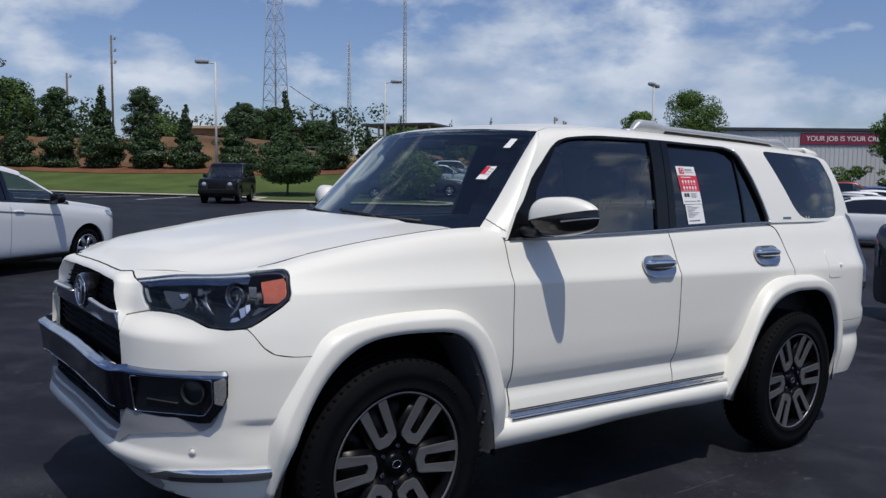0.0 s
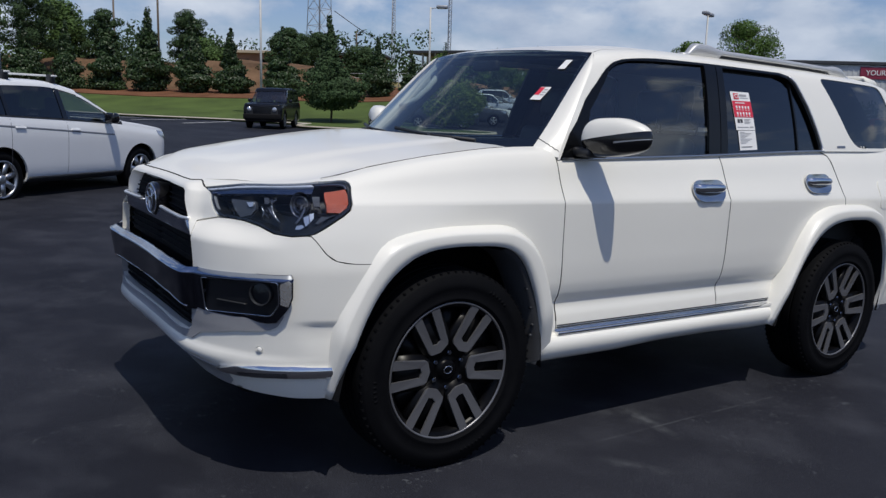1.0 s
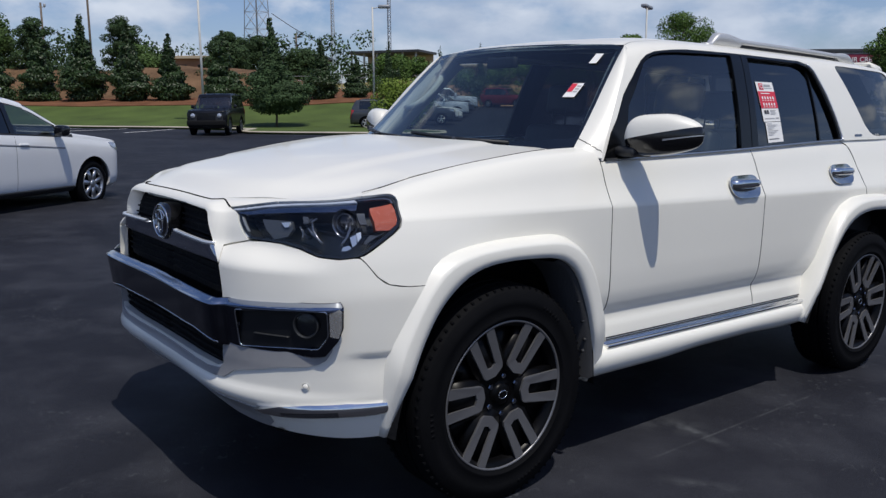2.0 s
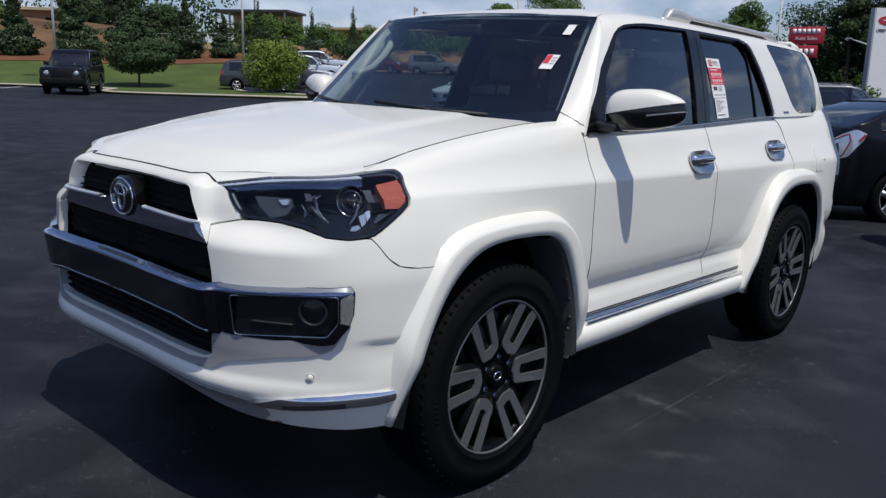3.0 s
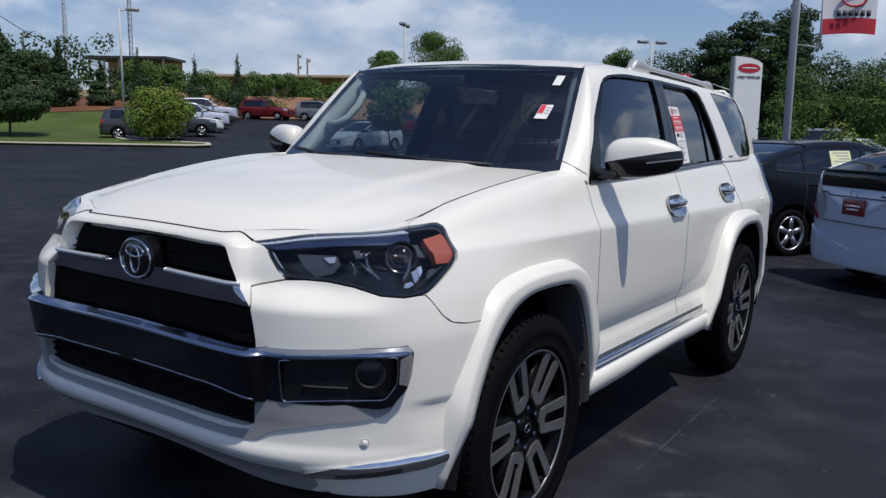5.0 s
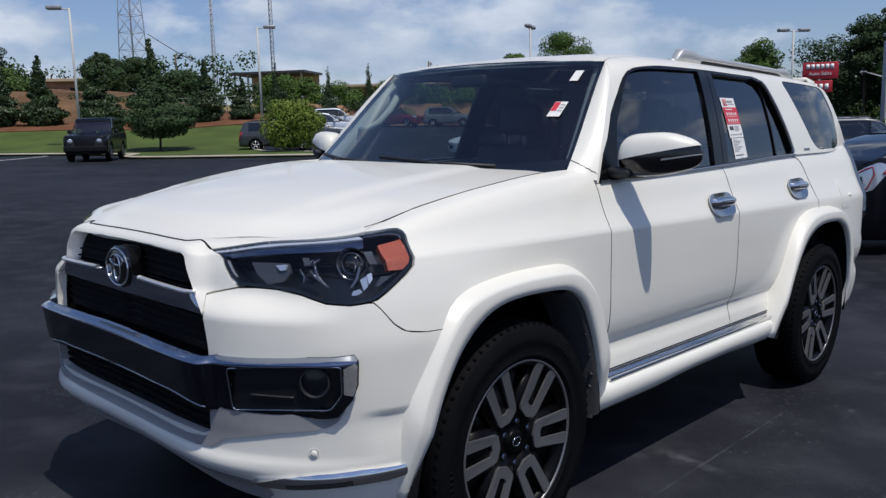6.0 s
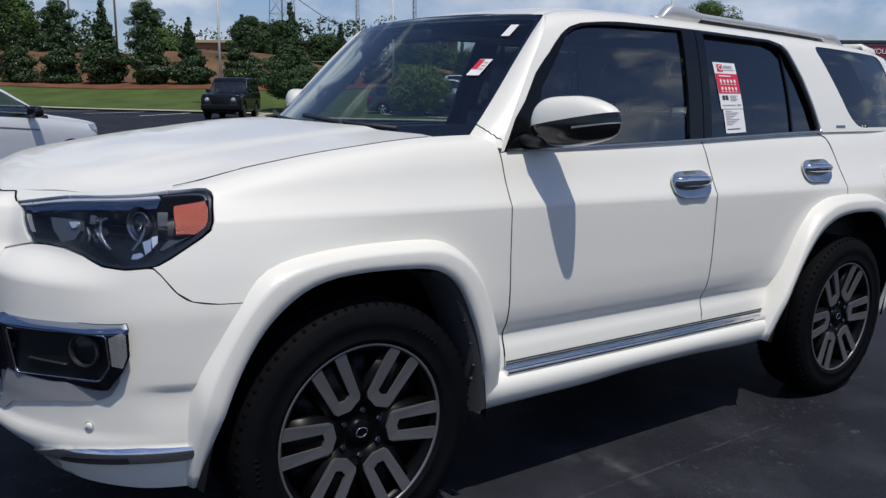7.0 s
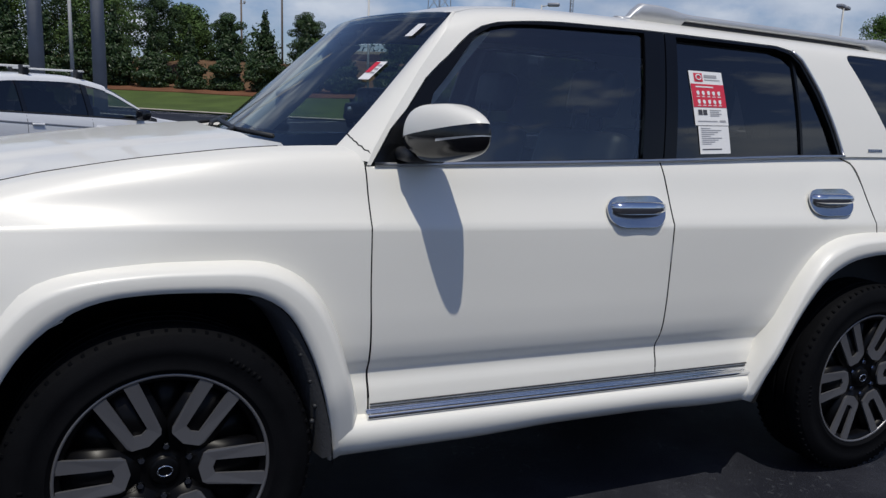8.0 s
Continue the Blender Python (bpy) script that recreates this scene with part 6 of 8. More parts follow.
# ---- other cars ----
class Shape:
    """A plain car body: side profile, belt and plan, in the car's own axes (x to its tail from the front axle)."""

    def __init__(self, fo, wb, ro, hw, zb, belt_line, top_line, cowl_x, roof_f, roof_r, deck_x, tumble=0.17, nose=0.55, tail=0.45, blunt=3.0):
        self.fo, self.wb, self.ro, self.hw, self.zb = fo, wb, ro, hw, zb
        self.belt, self.top = spline(*belt_line), spline(*top_line)
        self.cowl_x, self.roof_f, self.roof_r, self.deck_x = cowl_x, roof_f, roof_r, deck_x
        self.tumble, self.nose, self.tail, self.blunt = tumble, nose, tail, blunt
        self.known = {}

    def section(self, x):
        key = round(x, 4)
        if key in self.known:
            return self.known[key]
        x0, x1 = -self.fo, self.wb + self.ro
        xx = min(max(x, x0), x1)
        f = 1.0
        if xx < x0 + self.nose:
            f = max(0.0, 1 - ((x0 + self.nose - xx) / self.nose) ** self.blunt) ** (1 / self.blunt)
        elif xx > x1 - self.tail:
            f = max(0.0, 1 - ((xx - x1 + self.tail) / self.tail) ** self.blunt) ** (1 / self.blunt)
        top = self.top(xx)
        bt = min(self.belt(xx), top - 0.04)
        h = bt - self.zb
        k = min(1.0, (top - bt) / 0.3)
        wr = 0.955 - self.tumble * min(1.0, (top - bt) / 0.5)
        pts = ((0.0, 0.84, self.zb), (0.06, 0.955, self.zb + 0.06), (0.22, 0.992, self.zb + 0.30 * h), (0.45, 1.0, self.zb + 0.70 * h), (0.56, 0.985, self.zb + 0.90 * h), (0.62, 0.955, bt),
               (0.85, wr + 0.01, top - 0.085 * k), (0.90, wr - 0.03, top - 0.03 * k), (0.94, wr - 0.12, top - 0.01 * k), (1.0, 0.0, top))
        self.known[key] = (spline(*[(q, w * f * self.hw) for q, w, z in pts]), spline(*[(q, z) for q, w, z in pts]))
        return self.known[key]

    def at(self, x, q):
        w, z = self.section(x)
        return Vector((min(max(x, -self.fo), self.wb + self.ro), -w(q), z(q)))

    def q_of(self, x, z):
        lo, hi = 0.0, 0.62
        for _ in range(24):
            m = (lo + hi) / 2
            if self.section(x)[1](m) < z:
                lo = m
            else:
                hi = m
        return lo


def small_wheel(r, w, hub_m, spokes, car):
    b = bmesh.new()
    rr = r * 0.68
    revolve(b, [(rr, w * 0.5), (r * 0.86, w * 0.5), (r * 0.98, w * 0.38), (r, w * 0.2), (r, -w * 0.2), (r * 0.98, -w * 0.38), (r * 0.86, -w * 0.5), (rr, -w * 0.46), (rr * 0.95, -w * 0.3), (rr * 0.9, w * 0.2), (0.0, w * 0.2)], 32)
    wheel = part("wheel", b, M_RUBBER, car, "black tyre on an alloy wheel")
    b = bmesh.new()
    revolve(b, [(rr * 1.0, -w * 0.45), (rr * 1.01, -w * 0.49), (rr * 0.92, -w * 0.46), (rr * 0.90, -w * 0.2)], 32)
    for k in range(spokes):
        wheel_arm(b, k, [(0.03, -0.03), (rr * 0.94, -rr * 0.14), (rr * 0.94, rr * 0.14), (0.03, 0.03)], -w * 0.44, -w * 0.30, n=spokes, turn=0.3)
    revolve(b, [(rr * 0.24, -w * 0.3), (rr * 0.24, -w * 0.46), (rr * 0.15, -w * 0.49), (0.0, -w * 0.49)], 16)
    part("rim", sharp(b, 40), hub_m, wheel)
    return wheel


def make_car(name, sh, m, material, label, wheel_r=0.34, spokes=5, side_glass=None, pillars=((0.95, 1.05),), glass_q=(0.645, 0.835), rim=None, glass_a=None, glass_b=None, clad=False, rails=False, group="", tail_m=None, mirror_m=None, lamp_m=None):
    glass_a, glass_b, rim = glass_a or M_GLASS_MID, glass_b or M_GLASS_DARK, rim or M_SATIN
    car = anchor(name, m, label, "car", group)
    x0, x1 = -sh.fo, sh.wb + sh.ro
    ra = wheel_r * 1.17

    def arch(cx):
        return [(cx - ra * math.cos(a), sh.q_of(cx - ra * math.cos(a), max(sh.zb, wheel_r + ra * math.sin(a)))) for a in [math.pi * (k / 16) for k in range(17)]]
    low = [(x0, 0.0)] + [(cx, q) for c in (0.0, sh.wb) for cx, q in ([(c - ra, 0.0)] + arch(c) + [(c + ra, 0.0)])] + [(x1, 0.0), (x1, 0.62), (x0, 0.62)]
    part("lower_body", patch(sh.at, low, 0.06, 0.04, lip=0.03, whole=True), material, car, keep=True)
    part("hood", patch(sh.at, [(x0, 0.622), (sh.cowl_x, 0.622), (sh.cowl_x, 1.0), (x0, 1.0)], 0.08, 0.04, lip=0.01, whole=True), material, car, keep=True)
    part("roof", patch(sh.at, [(sh.roof_f - 0.02, 0.845), (sh.roof_r + 0.02, 0.845), (sh.roof_r + 0.02, 1.0), (sh.roof_f - 0.02, 1.0)], 0.1, 0.03, lip=0.01, whole=True), material, car, keep=True)
    if sh.deck_x < x1 - 0.05:
        part("tail_deck", patch(sh.at, [(sh.deck_x, 0.622), (x1, 0.622), (x1, 1.0), (sh.deck_x, 1.0)], 0.05, 0.04, lip=0.01, whole=True), material, car, keep=True)
    part("windscreen", patch(sh.at, [(sh.cowl_x + 0.01, 0.865), (sh.roof_f - 0.02, 0.865), (sh.roof_f - 0.02, 1.0), (sh.cowl_x + 0.01, 1.0)], 0.08, 0.03, lip=0.0, off=-0.01, whole=True), M_GLASS_MID, car, keep=True)
    part("rear_screen", patch(sh.at, [(sh.roof_r + 0.02, 0.865), (sh.deck_x - 0.01, 0.865), (sh.deck_x - 0.01, 1.0), (sh.roof_r + 0.02, 1.0)], 0.05, 0.03, lip=0.0, off=-0.01, whole=True), glass_b, car, keep=True)
    for flag in (False, True):
        kw = dict(lip=0.02, mirrored=flag)
        for a, z in ((sh.cowl_x, sh.roof_f), (sh.roof_r, sh.deck_x)):
            part("pillar", patch(sh.at, [(a - 0.0, 0.835), (z, 0.835), (z, 0.868), (a - 0.0, 0.868)], 0.06, 0.02, **kw), material, car, keep=True)
        xb = side_glass[1]
        part("pillar", patch(sh.at, [(sh.cowl_x, 0.622), (side_glass[0], 0.622), (side_glass[0] + 0.02, 0.84), (sh.cowl_x, 0.84)], 0.05, 0.05, **kw), M_TRIM, car, keep=True)
        part("pillar", patch(sh.at, [(xb, 0.622), (sh.deck_x + 0.0, 0.622), (sh.deck_x + 0.0, 0.84), (sh.roof_r, 0.847), (xb - 0.02, 0.847)], 0.05, 0.05, **kw), material, car, keep=True)
        edges = [side_glass[0]] + [p for pr in pillars for p in pr] + [xb]
        for i in range(0, len(edges), 2):
            a, z = edges[i], edges[i + 1]
            pane = rounded([(a, 0.632), (z, 0.632), (z, 0.846), (a, 0.846)], 0.02, 2)
            part("side_window", patch(sh.at, pane, 0.1, 0.06, lip=0.0, off=-0.008, mirrored=flag), glass_a if i == 0 else glass_b, car, keep=True)
        for a, z in pillars:
            part("door_post", patch(sh.at, [(a, 0.622), (z, 0.622), (z, 0.847), (a, 0.847)], 0.05, 0.05, **kw), M_GLOSS_BLACK, car, keep=True)
            b = strip_along(sh.at, [((a + z) / 2, 0.10 + 0.5 * k / 12) for k in range(13)], 0.006, 0.0008)
            part("door_gap", mirror_bm(b) if flag else b, M_INK, car, keep=True)
            b = strip_along(sh.at, [((a + z) / 2 - 0.22 + 0.02 * k, 0.53) for k in range(9)], 0.03, 0.018)
            part("door_handle", mirror_bm(b) if flag else b, material, car, keep=True)
        b = strip_along(sh.at, [(side_glass[0] - 0.05 + (xb - side_glass[0] + 0.05) * k / 30, 0.622) for k in range(31)], 0.018, 0.006)
        part("belt_moulding", mirror_bm(b) if flag else b, M_TRIM, car, keep=True)
        if clad:
            b = strip_along(sh.at, [(ra + 0.02 + (sh.wb - 2 * ra - 0.04) * k / 20, 0.05) for k in range(21)], 0.11, 0.012)
            part("sill_cladding", mirror_bm(b) if flag else b, M_TRIM, car, keep=True)
        lamp = part("headlamp", patch(sh.at, rounded([(x0 + 0.035, 0.47), (x0 + 0.42, 0.56), (x0 + 0.46, 0.61), (x0 + 0.05, 0.60)], 0.02, 2), 0.04, 0.03, lip=0.02, off=0.006, mirrored=flag), lamp_m or M_REFLECTOR, car, "clear headlamp" if lamp_m is None else "", keep=True)
        tail = part("tail_lamp", patch(sh.at, [(x1 - 0.16, 0.43), (x1 - 0.03, 0.42), (x1 - 0.03, 0.61), (x1 - 0.20, 0.605), (x1 - 0.33, 0.58), (x1 - 0.30, 0.54)], 0.03, 0.02, lip=0.02, off=0.006, mirrored=flag), tail_m or M_RED_LENS, car, "tail lamp", keep=True)
        q = sh.at(side_glass[0] + 0.10, 0.64)
        b = bmesh.new()
        sg = 1 if flag else -1
        box(b, (q.x - 0.10, sg * (abs(q.y) + 0.03), q.z - 0.02), (q.x + 0.05, sg * (abs(q.y) + 0.21), q.z + 0.13), 0.045, segments=3)
        part("door_mirror", b, mirror_m or material, car)
        if rails:
            b = bmesh.new()
            pts = [sh.at(sh.roof_f + 0.15 + (sh.roof_r - sh.roof_f - 0.25) * k / 12, 0.91) + Vector((0, 0, 0.05 if 0 < k < 12 else 0.0)) for k in range(13)]
            tube(b, pts, 0.017, 6)
            part("roof_rail", mirror_bm(b) if flag else b, M_TRIM, car)
    part("grille", patch(sh.at, rounded([(x0 + 0.004, 0.30), (x0 + 0.045, 0.30), (x0 + 0.045, 0.56), (x0 + 0.004, 0.56)], 0.004, 2), 0.015, 0.04, lip=0.01, off=0.006, whole=True), M_TRIM, car, keep=True)
    for dx in (0.0, sh.wb):
        for sg in (-1, 1):
            w = small_wheel(wheel_r, 0.22, rim, spokes, car)
            w.matrix_local = pose(dx, sg * (sh.hw - 0.125), wheel_r, 0, 0, 0 if sg < 0 else 180)
    b = bmesh.new()
    box(b, (x0 + 0.25, -sh.hw + 0.28, sh.zb - 0.02), (x1 - 0.25, sh.hw - 0.28, sh.zb + 0.50), 0.05)
    part("underbody", b, M_LINER, car)
    for xs_ in (sh.cowl_x + 0.75, sh.cowl_x + 1.6):
        b = bmesh.new()
        zf = sh.belt(xs_)
        for sy in (-0.36, 0.36):
            box(b, (xs_, sy - 0.23, zf - 0.45), (xs_ + 0.14, sy + 0.23, zf + 0.14), 0.05)
            box(b, (xs_ + 0.03, sy - 0.12, zf + 0.12), (xs_ + 0.12, sy + 0.12, zf + 0.30), 0.03)
        part("seat_back", b, M_SEAT, car)
    b = bmesh.new()
    box(b, (sh.cowl_x + 0.05, -sh.hw + 0.16, sh.belt(sh.cowl_x) - 0.35), (sh.cowl_x + 0.42, sh.hw - 0.16, sh.belt(sh.cowl_x + 0.3) - 0.02), 0.05)
    part("dashboard", b, M_DASH, car)
    return car


def on_lot(x, y, heading, lift=0.0):
    """A car's place: its front axle over (x, y), nose towards heading degrees."""
    return pose(x, y, ground_z(x, y) + lift, 0, 0, heading + 180)


crossover = Shape(0.86, 2.67, 0.76, 0.885, 0.26, ((-0.5, 0.94), (0.6, 1.04), (3.2, 1.14)), ((-0.86, 0.72), (-0.79, 0.90), (-0.5, 0.985), (-0.1, 1.04), (0.42, 1.10), (0.82, 1.35), (1.22, 1.52), (1.8, 1.60), (2.6, 1.58), (3.0, 1.51), (3.24, 1.25), (3.40, 1.05), (3.43, 0.8)), 0.40, 1.20, 2.90, 3.30, 0.20, nose=0.45)
wagon = make_car("crossover", crossover, LEVEL @ pose(0.919, 10.274, -0.094, 0, 0, 40.1 + 180) @ Matrix.Diagonal((1.015, 1.015, 1.0, 1)), M_WHITE_CAR, "white compact crossover with roof bars parked on the asphalt", 0.345, 7, (0.70, 3.02), ((1.52, 1.60), (2.50, 2.56)), clad=True, mirror_m=M_GLOSS_BLACK)
for flag in (False, True):
    # shade of the side crease, put in as a grey strip on the white
    b = strip_along(crossover.at, [(0.62 + 0.07 * k, 0.505 + 0.0012 * k) for k in range(36)], 0.022, 0.004)
    part("swage_line", mirror_bm(b) if flag else b, M_GREY_CAR, wagon, keep=True)
for xx in (1.55, 2.35):
    b = bmesh.new()
    z = crossover.top(xx) + 0.075
    box(b, (xx - 0.035, -0.68, z - 0.012), (xx + 0.035, 0.68, z + 0.014), 0.01)
    part("roof_bar", b, M_HEADLINER, wagon, "pale roof bar")
    for sy in (-0.60, 0.60):
        b = bmesh.new()
        box(b, (xx - 0.05, sy - 0.035, z - 0.10), (xx + 0.05, sy + 0.035, z + 0.018), 0.012)
        part("bar_foot", b, M_TRIM, wagon)

hatch = Shape(0.93, 2.70, 0.85, 0.872, 0.20, ((-0.5, 0.80), (0.6, 0.95), (3.4, 1.10)), ((-0.93, 0.62), (-0.8, 0.74), (-0.3, 0.86), (0.25, 0.98), (0.8, 1.27), (1.25, 1.44), (1.6, 1.485), (2.2, 1.46), (2.8, 1.34), (3.25, 1.165), (3.42, 1.08), (3.50, 0.97), (3.55, 0.7)), 0.22, 1.20, 2.45, 3.40, 0.20)
U_DIR = -37.7


def from_rear_wheel(x, y, heading, wb, side):
    """Front axle centre of a car from one rear wheel's outer foot; side: +1 if that is the left wheel."""
    h = radians(heading)
    f, l = Vector((math.cos(h), math.sin(h))), Vector((-math.sin(h), math.cos(h)))
    c = Vector((x, y)) - l * side * 0.84 + f * wb
    return c.x, c.y


bx, by = from_rear_wheel(9.05, -0.03, U_DIR, 2.70, -1)
black_hatch = make_car("hatchback", hatch, LEVEL @ pose(bx, by, -0.03, 0, 0, U_DIR + 180) @ Matrix.Diagonal((1, 1, 1.08, 1)), M_BLACK_CAR, "black hatchback with a yellow price sheet in its window", 0.315, 5, (0.62, 3.02), ((1.45, 1.53), (2.50, 2.56)), tail_m=M_REFLECTOR)
x_end = hatch.wb + hatch.ro
for flag in (False, True):
    for path, wd in (([(x_end - 0.04, 0.596), (x_end - 0.16, 0.588), (x_end - 0.17, 0.54), (x_end - 0.12, 0.45), (x_end - 0.04, 0.437)], 0.016), ([(x_end - 0.31, 0.572), (x_end - 0.25, 0.525)], 0.024)):
        b = strip_along(hatch.at, dense(path, 0.012), wd, 0.004, base=0.008)
        part("red_line", mirror_bm(b) if flag else b, M_RED_LENS, black_hatch, "red line inside the clear tail lamp", keep=True)
    b = patch(hatch.at, [(x_end - 0.10, 0.47), (x_end - 0.04, 0.46), (x_end - 0.04, 0.57), (x_end - 0.09, 0.56)], 0.03, 0.03, lip=0.004, off=0.008, mirrored=flag)
    part("lamp_bulb_cell", b, M_LAMP_GREY, black_hatch, keep=True)
b = patch(hatch.at, [(1.72, 0.69), (2.08, 0.69), (2.08, 0.82), (1.72, 0.82)], 0.1, 0.05, lip=0.0, off=-0.001)
M_YELLOW_PAPER = mat("pale_yellow_paper", (0.72, 0.74, 0.45), 0.6, var=0.04)
for flag in (False, True):
    if flag:
        sheet = part("price_sheet", mirror_bm(b), M_YELLOW_PAPER, black_hatch, "pale yellow price sheet", keep=True)
        for k in range(5):
            bb = patch(hatch.at, [(1.75, 0.798 - 0.022 * k), (2.03 - 0.05 * (k % 3), 0.798 - 0.022 * k), (2.03 - 0.05 * (k % 3), 0.806 - 0.022 * k), (1.75, 0.806 - 0.022 * k)], 0.1, 0.05, lip=0.0, off=0.001, mirrored=True)
            part("printed_bar", bb, M_INK_GREY, sheet, keep=True)
sxx, syy = 9.365, -3.468
silver_hatch = make_car("hatchback", hatch, LEVEL @ pose(sxx, syy, 0.004, 0, 0, U_DIR - 6 + 180) @ Matrix.Diagonal((1, 1, 1.07, 1)), M_SILVER_CAR, "silver-blue hatchback with a split rear window", 0.315, 5, (0.62, 3.02), ((1.45, 1.53), (2.50, 2.56)), tail_m=M_REFLECTOR)
x_end = hatch.wb + hatch.ro
b = bmesh.new()
box(b, (3.36, -0.59, 1.115), (3.51, 0.59, 1.145), 0.012)
part("tail_spoiler", b, M_GLOSS_BLACK, silver_hatch, "black rear spoiler bar")
b = bmesh.new()
box(b, (3.38, -0.575, 0.965), (3.515, 0.575, 1.115), 0.02)
part("lower_rear_glass", b, M_GLOSS_BLACK, silver_hatch)
b = bmesh.new()
box(b, (3.53, -0.155, 0.710), (3.562, 0.155, 0.865), 0.008)
plate = part("dealer_plate", b, M_RED_CAR, silver_hatch, "red dealer plate with unreadable white lettering")
for k in range(2):
    b = bmesh.new()
    box(b, (3.560, -0.11 + 0.03 * k, 0.792 - 0.034 * k), (3.5645, 0.11 - 0.02 * k, 0.808 - 0.034 * k))
    part("lettering_bar", b, M_PAPER, plate)
part("emblem", oval(0.05, 0.036, 0.006, 3.552, 0.920), M_CHROME, silver_hatch)
part("rear_bumper", patch(hatch.at, [(x_end - 0.62, 0.02), (x_end, 0.02), (x_end, 0.285), (x_end - 0.30, 0.285), (x_end - 0.62, 0.22)], 0.03, 0.03, lip=0.03, off=0.020, whole=True), M_SILVER_CAR, silver_hatch, "silver-blue rear bumper", keep=True)
for flag in (False, True):
    lens = patch(hatch.at, [(x_end - 0.17, 0.39), (x_end - 0.05, 0.38), (x_end - 0.05, 0.43), (x_end - 0.16, 0.435)], 0.03, 0.03, lip=0.01, off=0.011, mirrored=flag)
    part("red_lens", lens, M_RED_LENS, silver_hatch, "red lower part of the tail lamp", keep=True)
for k, (y0, y1, z0, z1) in enumerate(((0.36, 0.50, 0.905, 0.925), (0.37, 0.52, 0.875, 0.888), (-0.50, -0.42, 0.900, 0.922))):
    b = bmesh.new()
    box(b, (3.535, y0, z0), (3.549, y1, z1), 0.003)
    part("badge_bar", b, M_DARK_CHROME, silver_hatch)
b = bmesh.new()
tube(b, [(3.30, 0.05, 1.185), (3.22, 0.28, 1.225), (3.20, 0.36, 1.232)], 0.012, 6)
part("rear_wiper", b, M_TRIM, silver_hatch)
for zz, xx in ((0.63, 3.552), (0.885, 3.530)):
    b = strip_along(lambda y, z: Vector((3.575 - 0.55 * abs(y) ** 3.2 if abs(y) < 0.8 else 3.30, y, z)), [(-0.62 + 0.062 * k, zz) for k in range(21)], 0.010, 0.002, base=-0.018)
    part("tailgate_seam", b, M_INK, silver_hatch)
b = bmesh.new()
box(b, (3.10, -0.55, 0.17), (3.40, 0.55, 0.30), 0.05, segments=3)
part("bumper_underside", b, M_TRIM, silver_hatch)
boxy = Shape(0.83, 2.69, 1.10, 0.93, 0.32, ((-0.5, 1.02), (0.6, 1.17), (3.5, 1.22)), ((-0.83, 0.98), (-0.70, 1.10), (-0.2, 1.14), (0.55, 1.20), (0.75, 1.42), (0.95, 1.66), (1.2, 1.84), (2.4, 1.88), (3.4, 1.85), (3.6, 1.74), (3.74, 1.25), (3.79, 0.8)), 0.55, 1.0, 3.45, 3.74, 0.13, 0.35, 0.25, 4.0)
fu, fv = -10.65, 36.5
fx, fy = lot_xy(fu, fv + 0.8)
fj = make_car("off_roader", boxy, on_lot(fx, fy, 52.3 + 180 + 2) @ Matrix.Diagonal((1.06, 1.06, 1.12, 1)), M_BLACK_CAR, "black boxy off-roader parked by the grass", 0.40, 6, (0.80, 3.42), ((1.55, 1.72), (2.4, 2.75)), glass_b=M_GLASS_DARK, lamp_m=M_BLACK_CAR, rim=M_DARK_CAR)
b = bmesh.new()
box(b, (-0.93, -0.88, 0.42), (-0.74, 0.88, 0.66), 0.05, segments=3)
part("front_bumper", b, M_LINER, fj)
for sg in (-1, 1):
    b = bmesh.new()
    revolve(b, [(0.0, -0.02), (0.09, -0.015), (0.105, 0.0), (0.105, 0.05)], 20, "x")
    bmesh.ops.translate(b, verts=b.verts, vec=(-0.84, sg * 0.60, 0.86))
    part("round_lamp", b, M_REFLECTOR, fj, "round headlamp")

suv_far = Shape(0.92, 2.75, 1.0, 0.93, 0.28, ((-0.5, 0.98), (0.6, 1.08), (3.5, 1.15)), ((-0.92, 0.86), (-0.80, 1.0), (-0.2, 1.08), (0.5, 1.14), (0.9, 1.42), (1.3, 1.70), (1.7, 1.76), (2.8, 1.75), (3.3, 1.70), (3.55, 1.3), (3.67, 0.8)), 0.50, 1.25, 3.25, 3.58, 0.16, 0.45, 0.35, 3.5)
sedan = Shape(0.95, 2.75, 1.10, 0.91, 0.22, ((-0.5, 0.84), (0.6, 0.94), (3.6, 1.0)), ((-0.95, 0.66), (-0.8, 0.78), (-0.2, 0.90), (0.45, 0.98), (1.0, 1.28), (1.4, 1.43), (1.9, 1.46), (2.5, 1.42), (3.0, 1.22), (3.35, 1.06), (3.75, 1.0), (3.85, 0.7)), 0.42, 1.32, 2.48, 3.30, 0.20)


def park(name, sh, u, v, material, label, heading=U_DIR, wr=0.35, group="cars parked on the lot"):
    x, y = lot_xy(u, v)
    tall = sh in (suv_far, boxy)
    return make_car(name, sh, on_lot(x, y, heading), material, label, wr, 5, (0.82, 3.12 if tall else 2.75), ((1.5, 1.58), (2.4, 2.48)) if tall else ((1.45, 1.53),), group=group, rails=tall)


